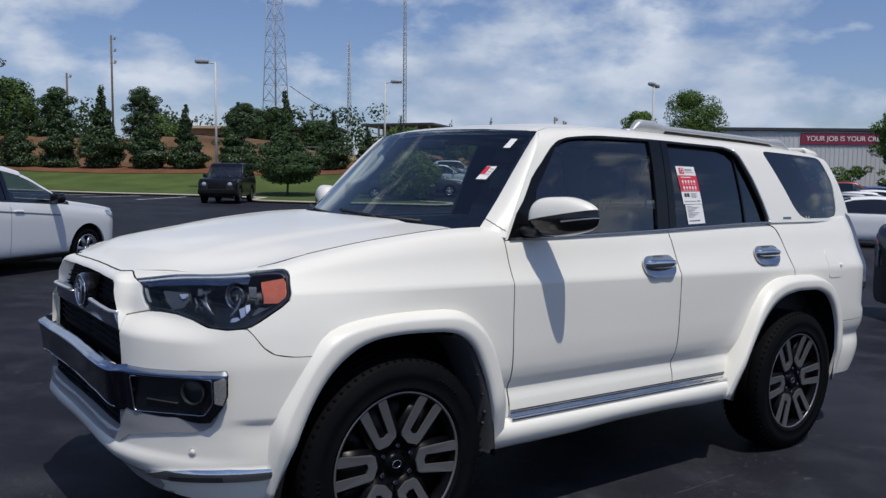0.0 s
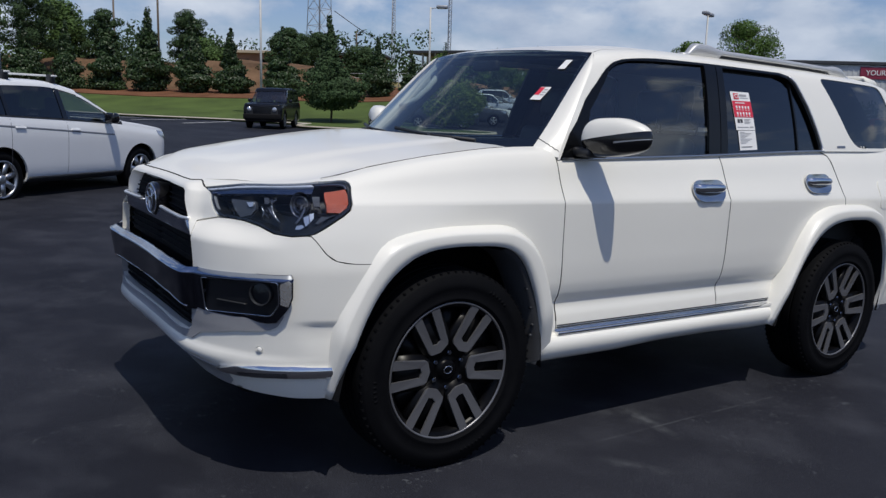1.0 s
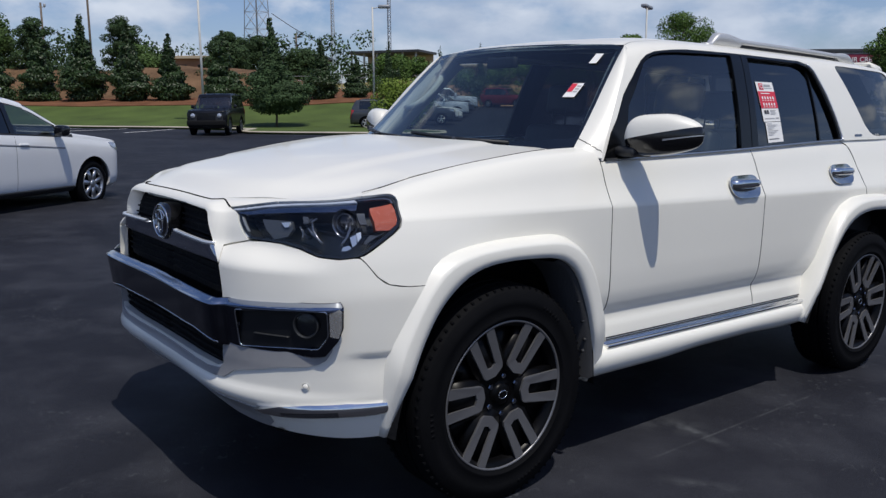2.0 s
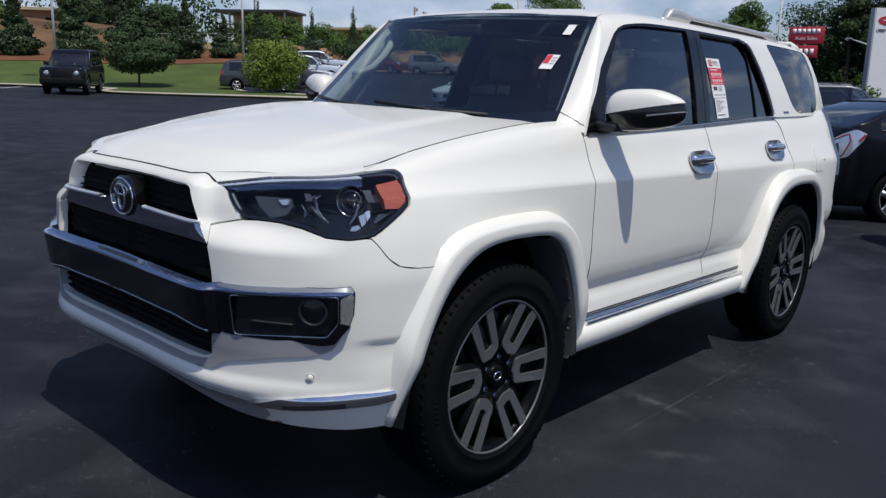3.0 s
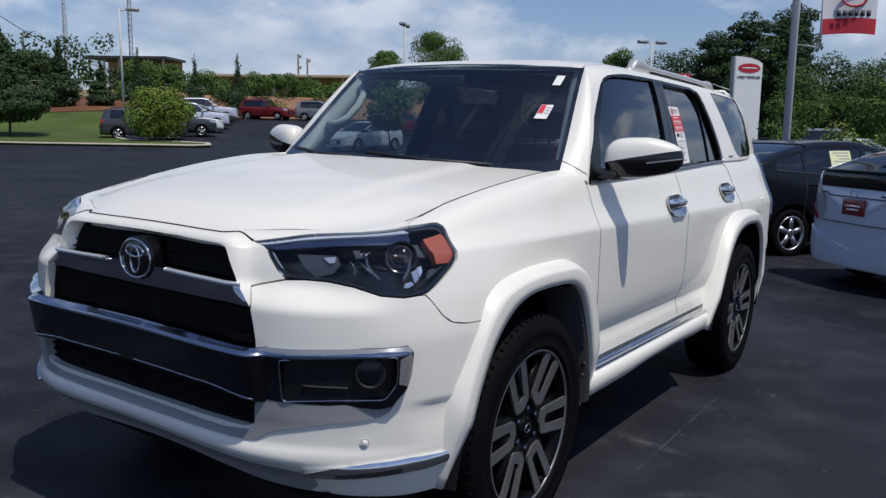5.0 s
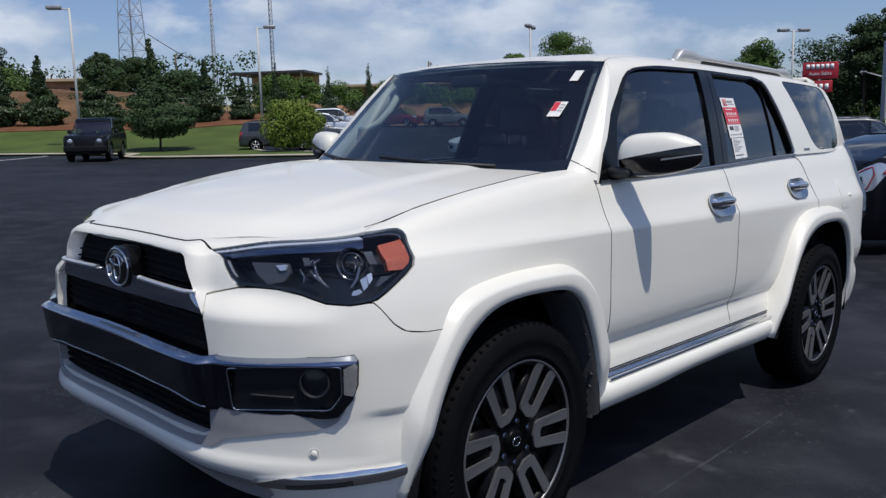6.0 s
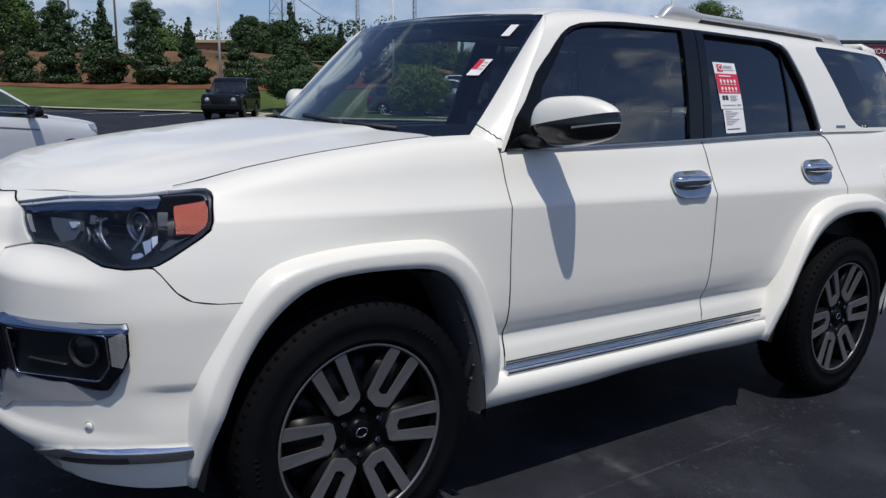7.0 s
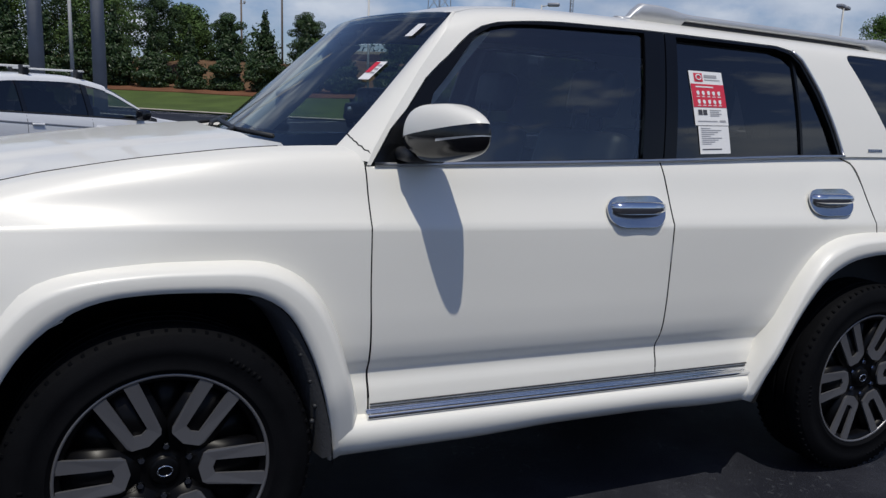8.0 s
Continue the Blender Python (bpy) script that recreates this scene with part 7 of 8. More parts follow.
# row beyond the island, noses to the lane
park("pickup_suv", suv_far, -0.8, 46.0, M_DARK_CAR, "dark grey sport utility vehicle behind a shrub")
park("pickup_suv", suv_far, 1.0, 49.4, M_DARK_CAR, "dark grey sport utility vehicle in a row")
park("sedan", sedan, 1.6, 52.6, M_WHITE_CAR, "white sedan in a row of cars")
park("pickup_suv", suv_far, 2.2, 55.8, M_SILVER_CAR, "silver sport utility vehicle in a row")
park("sedan", sedan, 2.7, 59.0, M_DARK_CAR, "dark sedan in a row of cars")
park("pickup_suv", suv_far, 3.2, 62.2, M_SILVER_CAR, "silver sport utility vehicle in a row")
park("pickup_suv", suv_far, 8.2, 67.6, M_RED_CAR, "dark red sport utility vehicle by the bank", U_DIR - 32)
park("pickup_suv", suv_far, 12.9, 66.6, M_GREY_CAR, "grey sport utility vehicle by the bank", U_DIR - 28)
cx_, cy_ = from_rear_wheel(31.1, 23.5, 176, 2.70, 1)
make_car("hatchback", hatch, on_lot(cx_, cy_, 176), M_SILVER_CAR, "pale silver hatchback parked by a small tree", 0.315, 5, (0.62, 3.02), ((1.45, 1.53), (2.50, 2.56)))
make_car("pickup_suv", suv_far, on_lot(45.0, 31.0, U_DIR - 30), M_RED_CAR, "dark red sport utility vehicle across the lot", 0.35, 5, (0.82, 3.12), ((1.5, 1.58), (2.4, 2.48)), group="cars parked on the lot", rails=True)
# cars beyond the hatchbacks
for nm, sh, x, y, hd, mt, lb in (("sedan", sedan, 33.0, 0.6, -100, M_WHITE_CAR, "white sedan parked beyond a hedge"), ("pickup_suv", suv_far, 30.5, 5.6, -100, M_WHITE_CAR, "white sport utility vehicle parked far off"),
                                 ("pickup_suv", suv_far, 26.5, 4.2, -60, M_DARK_CAR, "dark sport utility vehicle parked beyond the hatchbacks"), ("sedan", sedan, 23.0, 5.8, -60, M_WHITE_CAR, "white sedan parked beyond the hatchbacks"),
                                 ("sedan", sedan, 38.0, 12.6, -60, M_WHITE_CAR, "white sedan parked far off"), ("pickup_suv", suv_far, 41.0, 15.5, -60, M_RED_CAR, "red sport utility vehicle parked far off"),
                                 ("sedan", sedan, 31.5, 10.2, -60, M_WHITE_CAR, "white sedan in the far row"), ("sedan", sedan, 27.0, 8.6, -60, M_GREY_CAR, "grey sedan in the far row"),
                                 ("sedan", sedan, 47.0, 16.5, -60, M_BLUE_CAR, "blue sedan parked far off"), ("pickup_suv", suv_far, 42.5, 1.85, 92, M_WHITE_CAR, "white sport utility vehicle below the wood"),
                                 ("pickup_suv", suv_far, 36.5, 4.1, 186, M_GREY_CAR, "grey sport utility vehicle beyond the hatchbacks")):
    tall = sh is suv_far
    make_car(nm, sh, on_lot(x, y, hd), mt, lb, 0.34, 5, (0.82, 3.12 if tall else 2.75), ((1.5, 1.58), (2.4, 2.48)) if tall else ((1.45, 1.53),), group="cars parked on the lot", rails=tall)

# ---- grass, kerbs, markings ----
M_GRASS = mat("mown_grass", (0.070, 0.102, 0.026), 0.9, var=0.35, scale=0.5, fine=9.0, bump=0.8, bump_scale=30, spec=0.2)
M_KERB = mat("pale_concrete_kerb", (0.44, 0.40, 0.33), 0.85, var=0.18, scale=1.5, fine=30, bump=0.4, bump_scale=60)
M_MULCH = mat("red_pine_straw", (0.16, 0.075, 0.042), 0.95, var=0.4, scale=0.6, fine=12, bump=0.9, bump_scale=24, spec=0.1)
M_CLAY = mat("red_clay_bank", (0.27, 0.16, 0.10), 0.95, var=0.3, scale=0.3, fine=6, bump=0.6, bump_scale=10, spec=0.1)
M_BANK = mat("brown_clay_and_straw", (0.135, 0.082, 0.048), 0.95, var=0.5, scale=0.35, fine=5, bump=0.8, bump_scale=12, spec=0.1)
M_LINE = mat("worn_white_paint", (0.60, 0.60, 0.59), 0.8, var=0.3, scale=3, fine=30)
M_DRYGRASS = mat("dry_grass_slope", (0.20, 0.17, 0.07), 0.95, var=0.4, scale=0.25, fine=5, bump=0.7, bump_scale=14, spec=0.1)


def lot_point(lift):
    def f(u, v):
        x, y = lot_xy(u, v)
        return Vector((x, y, ground_z(x, y) + lift))
    return f


LAWN = [(-75, 45.3), (-14.0, 45.3), (-12.6, 44.6), (-9.9, 44.0), (-9.9, 40.6), (-9.2, 39.6), (0.2, 38.2), (1.0, 38.8), (1.0, 40.4), (-3.0, 43.6), (-3.4, 45), (-3.4, 70), (-75, 70)]
tagged(finish("lawn", patch(lot_point(0.13), LAWN, 1.5, 1.2, lip=0.2), M_GRASS, keep=True), "mown green grass bank with a kerb", "grass", kind="structure")
edge_pts = dense(LAWN[:12], 0.8)
tagged(finish("kerb", strip_along(lot_point(0.13), edge_pts, 0.32, 0.03), M_KERB, keep=True), "pale worn concrete kerb along the grass", "kerb", kind="structure")
MULCH = [(-75, 58.4), (-60, 57.6), (-50, 58.6), (-42, 57.9), (-33, 58.8), (-26, 58.0), (-18, 58.6), (-12, 58.2), (-5, 59.0), (-3.4, 59.2), (-3.4, 76), (-75, 76)]
tagged(finish("mulch_bed", patch(lot_point(0.19), MULCH, 1.2, 1.0, lip=0.05), M_MULCH, keep=True), "red-brown pine straw bed under the trees", "mulch", kind="structure")
tagged(finish("upper_slope", patch(lot_point(0.10), [(-120, 75), (30, 75), (30, 140), (-120, 140)], 4, 4, lip=0.05), M_DRYGRASS, keep=True), "dry grassy rise behind the trees", "slope", kind="structure")


def bank_point(u, v):
    """The bare bank behind the magnolias: a rise, an uneven crest, then a slow fall."""
    rise = smooth(65.0, 72.5, v) * (1 - 0.8 * smooth(76.0, 86.0, v)) * smooth(-9.0, -17.0, u)
    return lot_point(0.03)(u, v) + Vector((0, 0, rise * (2.3 + 0.16 * math.sin(0.45 * u) + 0.10 * math.sin(1.3 * u + v))))


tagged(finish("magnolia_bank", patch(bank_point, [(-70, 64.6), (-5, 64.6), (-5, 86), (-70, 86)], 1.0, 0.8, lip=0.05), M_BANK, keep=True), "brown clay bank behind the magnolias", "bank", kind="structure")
tagged(finish("clay_bank", patch(lambda u, v: lot_point(0)(u, 70.0 + (v * 2.2)) + Vector((0, 0, v * 1.75)), [(-3.4, 0), (24, 0), (24, 1), (-3.4, 1)], 1.5, 0.25, lip=0.0), M_CLAY, keep=True), "orange clay bank at the end of the lot", "bank", kind="structure")
for k in range(9):
    u = -37.0 + 2.75 * k
    if u > -13.5:
        break
    tagged(finish("stall_line", patch(lot_point(0.006), [(u, 37.2), (u + 0.15, 37.2), (u + 0.15, 45.0), (u, 45.0)], 0.2, 1.0, lip=0.0), M_LINE, keep=True), "worn white parking line", "marking", kind="structure")
# ---- trees ----
M_LEAF_DARK = mat("dark_glossy_leaves", (0.026, 0.050, 0.014), 0.42, var=0.55, scale=1.2, fine=7, spec=0.35)
M_LEAF_MID = mat("green_leaves", (0.072, 0.130, 0.026), 0.6, var=0.5, scale=1.0, fine=6, spec=0.2)
M_LEAF_LIGHT = mat("yellow_green_leaves", (0.135, 0.185, 0.030), 0.6, var=0.45, scale=1.5, fine=8)
M_LEAF_SHRUB = mat("leafy_green_shrub", (0.135, 0.195, 0.030), 0.6, var=0.5, scale=1.5, fine=8, spec=0.2)
M_LEAF_WOOD = mat("shaded_green_leaves", (0.066, 0.113, 0.030), 0.6, var=0.5, scale=1.0, fine=6, spec=0.2)
M_LEAF_PINE = mat("pine_needles", (0.041, 0.072, 0.028), 0.7, var=0.5, scale=1.0, fine=5, spec=0.2)
M_BARK = mat("brown_bark", (0.10, 0.075, 0.055), 0.95, var=0.35, scale=4, fine=30, bump=0.9, bump_scale=30)


def leaf_cloud(rng, blobs, count, size, hollow=0.55):
    """Many small bent leaves over and inside ellipsoids (centre, radii)."""
    vol = [r[0] * r[1] * r[2] for c, r in blobs]
    total = sum(v ** 0.67 for v in vol)
    verts, faces = [], []
    for (c, r), v in zip(blobs, vol):
        for _ in range(int(count * v ** 0.67 / total)):
            z = rng.uniform(-1, 1)
            a = rng.uniform(0, 2 * math.pi)
            k = math.sqrt(1 - z * z)
            d = Vector((k * math.cos(a), k * math.sin(a), z))
            t = hollow + (1.08 - hollow) * rng.random() ** 0.55
            p = Vector((c[i] + d[i] * r[i] * t for i in range(3)))
            n = (d + Vector((rng.gauss(0, 0.6), rng.gauss(0, 0.6), rng.gauss(0.25, 0.5)))).normalized()
            s1 = n.orthogonal().normalized()
            s1.rotate(Matrix.Rotation(rng.uniform(0, 6.28), 3, n))
            s2 = n.cross(s1)
            s = size * rng.uniform(0.6, 1.35)
            i0 = len(verts)
            verts += [p - s1 * s * 0.5, p + s2 * s * 0.30 - n * s * 0.08, p + s1 * s * 0.55, p - s2 * s * 0.30 - n * s * 0.08]
            faces.append((i0, i0 + 1, i0 + 2, i0 + 3))
    me = bpy.data.meshes.new("crown")
    me.from_pydata([tuple(v) for v in verts], [], faces)
    return me


def make_tree(name, m, rng, height, radius, leaf, size, count, shape, label, trunk=0.11, clear=0.18, category="tree"):
    tree = anchor(name, m, label, category)
    b = bmesh.new()
    top = height * (0.93 if shape != "round" else 0.75)
    pts = [(0.05 * math.sin(k), 0.05 * math.cos(1.7 * k), -0.3 + (top + 0.3) * k / 6) for k in range(7)]
    tube(b, pts, trunk, 8, r_end=trunk * 0.15)
    limbs = []
    for k in range(12 if shape != "pine" else 16):
        z = height * (clear + 0.05 + ((0.60 * k / 12) if shape != "pine" else (0.84 - clear) * k / 16))
        a = k * 2.4
        l = radius * (0.58 if shape == "round" else 0.75 * (1.05 - z / height) if shape == "cone" else rng.uniform(0.6, 1.0) * (1.15 - 0.75 * z / height))
        e = (l * math.cos(a), l * math.sin(a), z + l * (0.5 if shape != "pine" else 0.22))
        tube(b, [(0, 0, z), (e[0] * 0.5, e[1] * 0.5, z + l * 0.2), e], trunk * 0.35, 5, r_end=trunk * 0.08)
        limbs.append(e)
    part("trunk", b, M_BARK, tree, "brown tapered trunk with limbs")
    blobs = []
    if shape == "cone":
        n = 16
        for k in range(n):
            f = k / (n - 1)
            z = height * (clear * 0.5 + 0.04 + (0.88 - clear * 0.4) * f)
            rr = radius * (0.62 + 0.5 * math.sin(math.pi * min(1, f * 1.5 + 0.22))) * (1 - 0.76 * f ** 1.8) * rng.uniform(0.85, 1.15)
            for j in range(4 if f < 0.8 else 2):
                a = rng.uniform(0, 6.28)
                o = rr * rng.uniform(0.25, 0.55)
                blobs.append(((o * math.cos(a), o * math.sin(a), z + rng.uniform(-0.1, 0.1)), (rr * 0.62, rr * 0.62, height * 0.065)))
    elif shape == "round":
        for k in range(40):
            a, z = rng.uniform(0, 6.28), rng.uniform(-0.85, 0.92)
            o = radius * 0.66 * math.sqrt(1 - z * z) * rng.uniform(0.3, 1.12)
            s = radius * rng.uniform(0.22, 0.42)
            blobs.append(((o * math.cos(a), o * math.sin(a), height * (0.5 + clear * 0.5) + z * height * (0.5 - clear * 0.5) * 0.80), (s, s, s * 0.72)))
    elif shape == "pine":
        for e in limbs:
            for f in (0.3, 0.55, 0.8, 1.05):
                s = radius * rng.uniform(0.15, 0.30)
                blobs.append(((e[0] * f + rng.gauss(0, 0.1), e[1] * f + rng.gauss(0, 0.1), e[2] * 1.0 + rng.gauss(0, 0.2)), (s, s, s * 0.62)))
        blobs.append(((0, 0, height * 0.93), (radius * 0.3, radius * 0.3, height * 0.06)))
    me = leaf_cloud(rng, blobs, count, size)
    me.materials.append(leaf)
    crown = new("crown", me)
    crown.parent = tree
    return tree


def plant(src, u, v, scale, turn):
    x, y = lot_xy(u, v)
    return copy_thing(src, pose(x, y, ground_z(x, y) + 0.1, 0, 0, turn) @ Matrix.Diagonal((scale, scale, scale, 1)))


def put(u, v, lift=0.1):
    x, y = lot_xy(u, v)
    return pose(x, y, ground_z(x, y) + lift)


rng = random.Random(11)
MAG = "dense dark green magnolia in pine straw"
mags = [make_tree("magnolia", put(u, 62.0), random.Random(20 + i), h, r, M_LEAF_DARK, 0.25, 12000, "cone", MAG, 0.09, 0.03) for i, (u, h, r) in enumerate(((-30.6, 6.1, 1.40), (-27.1, 6.9, 1.62), (-16.0, 5.6, 1.45)))]
for mg in mags:
    tagged(mg, group="row of magnolias on the bank")
for i, (u, s) in enumerate(((-52.0, 1.25), (-48.3, 1.2), (-44.8, 1.1), (-41.2, 1.05), (-37.6, 1.02), (-33.9, 0.92), (-23.5, 0.92), (-20.4, 0.96), (-12.2, 1.08), (-8.3, 0.72), (-5.6, 0.62))):
    t = plant(mags[(i + 1) % 3], u, 62.0 + 0.3 * math.sin(i * 2.1), s, 37 * i)
# small tree and shrub on the island
make_tree("maple", put(-9.3, 47.5), random.Random(3), 5.5, 2.0, M_LEAF_PINE, 0.17, 20000, "cone", "young leafy tree on the grass island", 0.08, 0.36)
make_tree("shrub", put(-1.4, 42.2), random.Random(4), 2.8, 1.9, M_LEAF_SHRUB, 0.12, 14000, "round", "fresh green rounded shrub on the island", 0.06, 0.02, "shrub")
make_tree("maple", pose(28.9, 22.2, ground_z(28.9, 22.2)), random.Random(33), 3.2, 1.5, M_LEAF_MID, 0.16, 4500, "round", "small leafy tree by a parked hatchback", 0.06, 0.35)
make_tree("sapling", put(-3.2, 66.5), random.Random(5), 4.9, 0.74, M_LEAF_PINE, 0.12, 5200, "cone", "thin young tree by the hedge", 0.05, 0.2)
make_tree("sapling", put(1.2, 69.0), random.Random(6), 5.2, 0.81, M_LEAF_PINE, 0.12, 5600, "cone", "thin young tree by the hedge", 0.05, 0.2)
make_tree("sapling", put(4.9, 71.0), random.Random(8), 5.4, 0.87, M_LEAF_PINE, 0.12, 6000, "cone", "thin young tree by the hedge", 0.05, 0.2)
# taller trees behind the row
TALL = (("pine_tree", -40.2, 67, 11.0, 3.3, M_LEAF_PINE, "pine"), ("pine_tree", -32.0, 84, 7.4, 2.6, M_LEAF_PINE, "pine"), ("oak", -27.6, 76, 4.6, 3.0, M_LEAF_WOOD, "round"), ("oak", -22.6, 90, 5.0, 3.0, M_LEAF_PINE, "round"), ("pine_tree", -24.0, 96, 6.6, 3.0, M_LEAF_PINE, "pine"), ("pine_tree", -20.5, 97, 6.2, 3.0, M_LEAF_PINE, "pine"),
        ("oak", -15.0, 98, 4.4, 3.4, M_LEAF_PINE, "round"), ("pine_tree", -36.5, 74, 7.2, 2.6, M_LEAF_PINE, "pine"), ("oak", -42.0, 76, 8.5, 4.0, M_LEAF_WOOD, "round"), ("oak", -50.0, 74, 10.0, 4.8, M_LEAF_WOOD, "round"), ("oak", -58.0, 78, 11.0, 5.2, M_LEAF_PINE, "round"),
        ("oak", -66.0, 76, 11.0, 5.0, M_LEAF_WOOD, "round"))
for i, (nm, u, v, h, r, lf, shp) in enumerate(TALL):
    make_tree(nm, put(u, v, 0.0), random.Random(40 + i), h, r, lf, 0.27 if shp == "round" else 0.15, 13000 if shp == "round" else 22000, shp, "tall green tree behind the bank" if nm == "oak" else "tall sparse pine behind the bank", 0.16, 0.22 if shp == "pine" else 0.06)


def at_xy(x, y, z=None):
    return pose(x, y, ground_z(x, y) if z is None else z)


for i, (x, y, h, r, lf) in enumerate(((74.5, 51.0, 12.1, 3.9, M_LEAF_MID), (70.5, 55.0, 9.6, 2.6, M_LEAF_MID), (75.2, 29.2, 9.2, 3.0, M_LEAF_MID), (80.5, 17.5, 9.0, 3.6, M_LEAF_WOOD))):
    make_tree("oak", at_xy(x, y), random.Random(70 + i), h - ground_z(x, y), r, lf, 0.20, 15000, "round", "broad green tree beyond the lot", 0.2, 0.22)
for i, (x, y, h) in enumerate(((86.0, 19.5, 13.4), (88.0, 15.5, 14.2), (84.0, 22.5, 11.4), (80.0, 15.0, 12.6), (84.0, 3.0, 11.5))):
    make_tree("pine_tree", at_xy(x, y), random.Random(80 + i), h - ground_z(x, y), 3.4, M_LEAF_PINE, 0.24, 11000, "pine", "tall dark pine beyond the lot", 0.25, 0.35)


def woods(name, label, spots, leaf, size, count, seed):
    """A far wood: leaf clumps over many stems, as one mass."""
    r = random.Random(seed)
    blobs = []
    for x, y, h, w in spots:
        z0 = ground_z(x, y)
        for k in range(6):
            a = r.uniform(0, 6.28)
            o = w * r.uniform(0.1, 0.7)
            f = r.uniform(0.04, 0.86)
            s = w * r.uniform(0.35, 0.55)
            blobs.append(((x + o * math.cos(a), y + o * math.sin(a), z0 + h * f), (s, s, s * 0.8)))
    me = leaf_cloud(r, blobs, count, size, 0.5)
    me.materials.append(leaf)
    return tagged(new(name, me), label, "woods", kind="stuff")


r = random.Random(5)
spots = [(78 + r.uniform(-3, 10) - 0.05 * k, 16 - 1.7 * k + r.uniform(-1.5, 1.5), r.uniform(7.0, 9.8), 3.6) for k in range(60)]
woods("woods", "dense green wood beyond the lot", spots, M_LEAF_WOOD, 0.21, 200000, 9)
spots = [(72 + r.uniform(-2, 3), 12 - 2.0 * k + r.uniform(-1, 1), r.uniform(3.2, 5.2), 2.4) for k in range(34)]
woods("woods", "lower bright green trees at the wood's edge", spots, M_LEAF_MID, 0.19, 80000, 10)
spots = [(97 + r.uniform(-2, 4), 34 - 2.4 * k, r.uniform(5.0, 7.0), 4.2) for k in range(44)]
woods("woods", "deeper part of the wood", spots, M_LEAF_PINE, 0.7, 36000, 21)
spots = [(86 + r.uniform(-2, 2), 27 - 1.5 * k + r.uniform(-1, 1), r.uniform(8.0, 10.5), 3.8) for k in range(54)]
woods("woods", "dark tall trees in the wood", spots, M_LEAF_PINE, 0.25, 140000, 22)
# out-of-view tree line, added so that chrome and glass reflect trees
spots = []
for k in range(70):
    a = radians(100 + 3.2 * k)
    d = 130 + r.uniform(-12, 25)
    spots.append((d * math.cos(a), d * math.sin(a), r.uniform(9, 15), 6.0))
woods("woods", "unseen tree line round the lot, added for reflections", spots, M_LEAF_PINE, 0.9, 22000, 12)
spots = [(lot_xy(-95 + 3.0 * k, 100 + r.uniform(-5, 12)) + (r.uniform(6, 9), 3.6)) for k in range(30)]
woods("woods", "trees on the rise", spots, M_LEAF_PINE, 0.5, 14000, 13)
spots = [(lot_xy(-4 + 0.85 * k, 73.2 + r.uniform(-0.6, 1.8)) + (r.uniform(3.5, 4.3) - 0.03 * k, 1.8)) for k in range(36)]
hz = woods("hedge", "clipped green hedge along the clay bank", spots, M_LEAF_MID, 0.19, 90000, 14)
spots = [(lot_xy(-5 + 1.3 * k, 65.2 + r.uniform(-0.5, 0.5)) + (r.uniform(2.4, 3.2), 1.1)) for k in range(8)]
woods("hedge", "dark shrubs by the bank", spots, M_LEAF_DARK, 0.2, 3000, 15)
spots = [(lot_xy(-58 + 2.1 * k + r.uniform(-0.6, 0.6), 67.5 + r.uniform(-1.0, 3.5)) + (r.uniform(1.2, 3.4), 1.0)) for k in range(25)]
woods("bush", "dark shrubs on the clay bank", spots, M_LEAF_PINE, 0.16, 16000, 19)
spots = [(24.3 + r.uniform(-0.5, 0.5), 0.9 + r.uniform(-0.8, 0.8), r.uniform(1.7, 2.3), 0.8) for k in range(7)]
woods("bush", "round yellow-green bush between parked cars", spots, M_LEAF_LIGHT, 0.10, 5200, 16)
spots = [(36 + r.uniform(-0.5, 0.5), 7.4 - 0.5 * k, r.uniform(1.6, 2.2), 0.9) for k in range(6)]
woods("bush", "green bush below the sign", spots, M_LEAF_MID, 0.14, 2600, 17)
spots = [(77.5 + 1.0 * k, 40.0 - 1.1 * k + r.uniform(-0.6, 0.6), r.uniform(1.5, 2.2), 1.2) for k in range(16)]
woods("bush", "green shrubs in front of the metal building", spots, M_LEAF_MID, 0.26, 7000, 18)

# ---- poles, masts, wires ----
M_GALV = mat("galvanised_steel", (0.37, 0.38, 0.40), 0.55, 0.12, var=0.12, scale=2, fine=30)
M_PALE_POLE = mat("pale_painted_pole", (0.52, 0.52, 0.50), 0.55, 0.0, var=0.1, scale=2)
M_WOOD_POLE = mat("weathered_pole_wood", (0.14, 0.11, 0.085), 0.9, var=0.3, scale=3, bump=0.5)
M_LAMP_HEAD = mat("lamp_head_grey", (0.30, 0.31, 0.33), 0.4, 0.3, var=0.08)


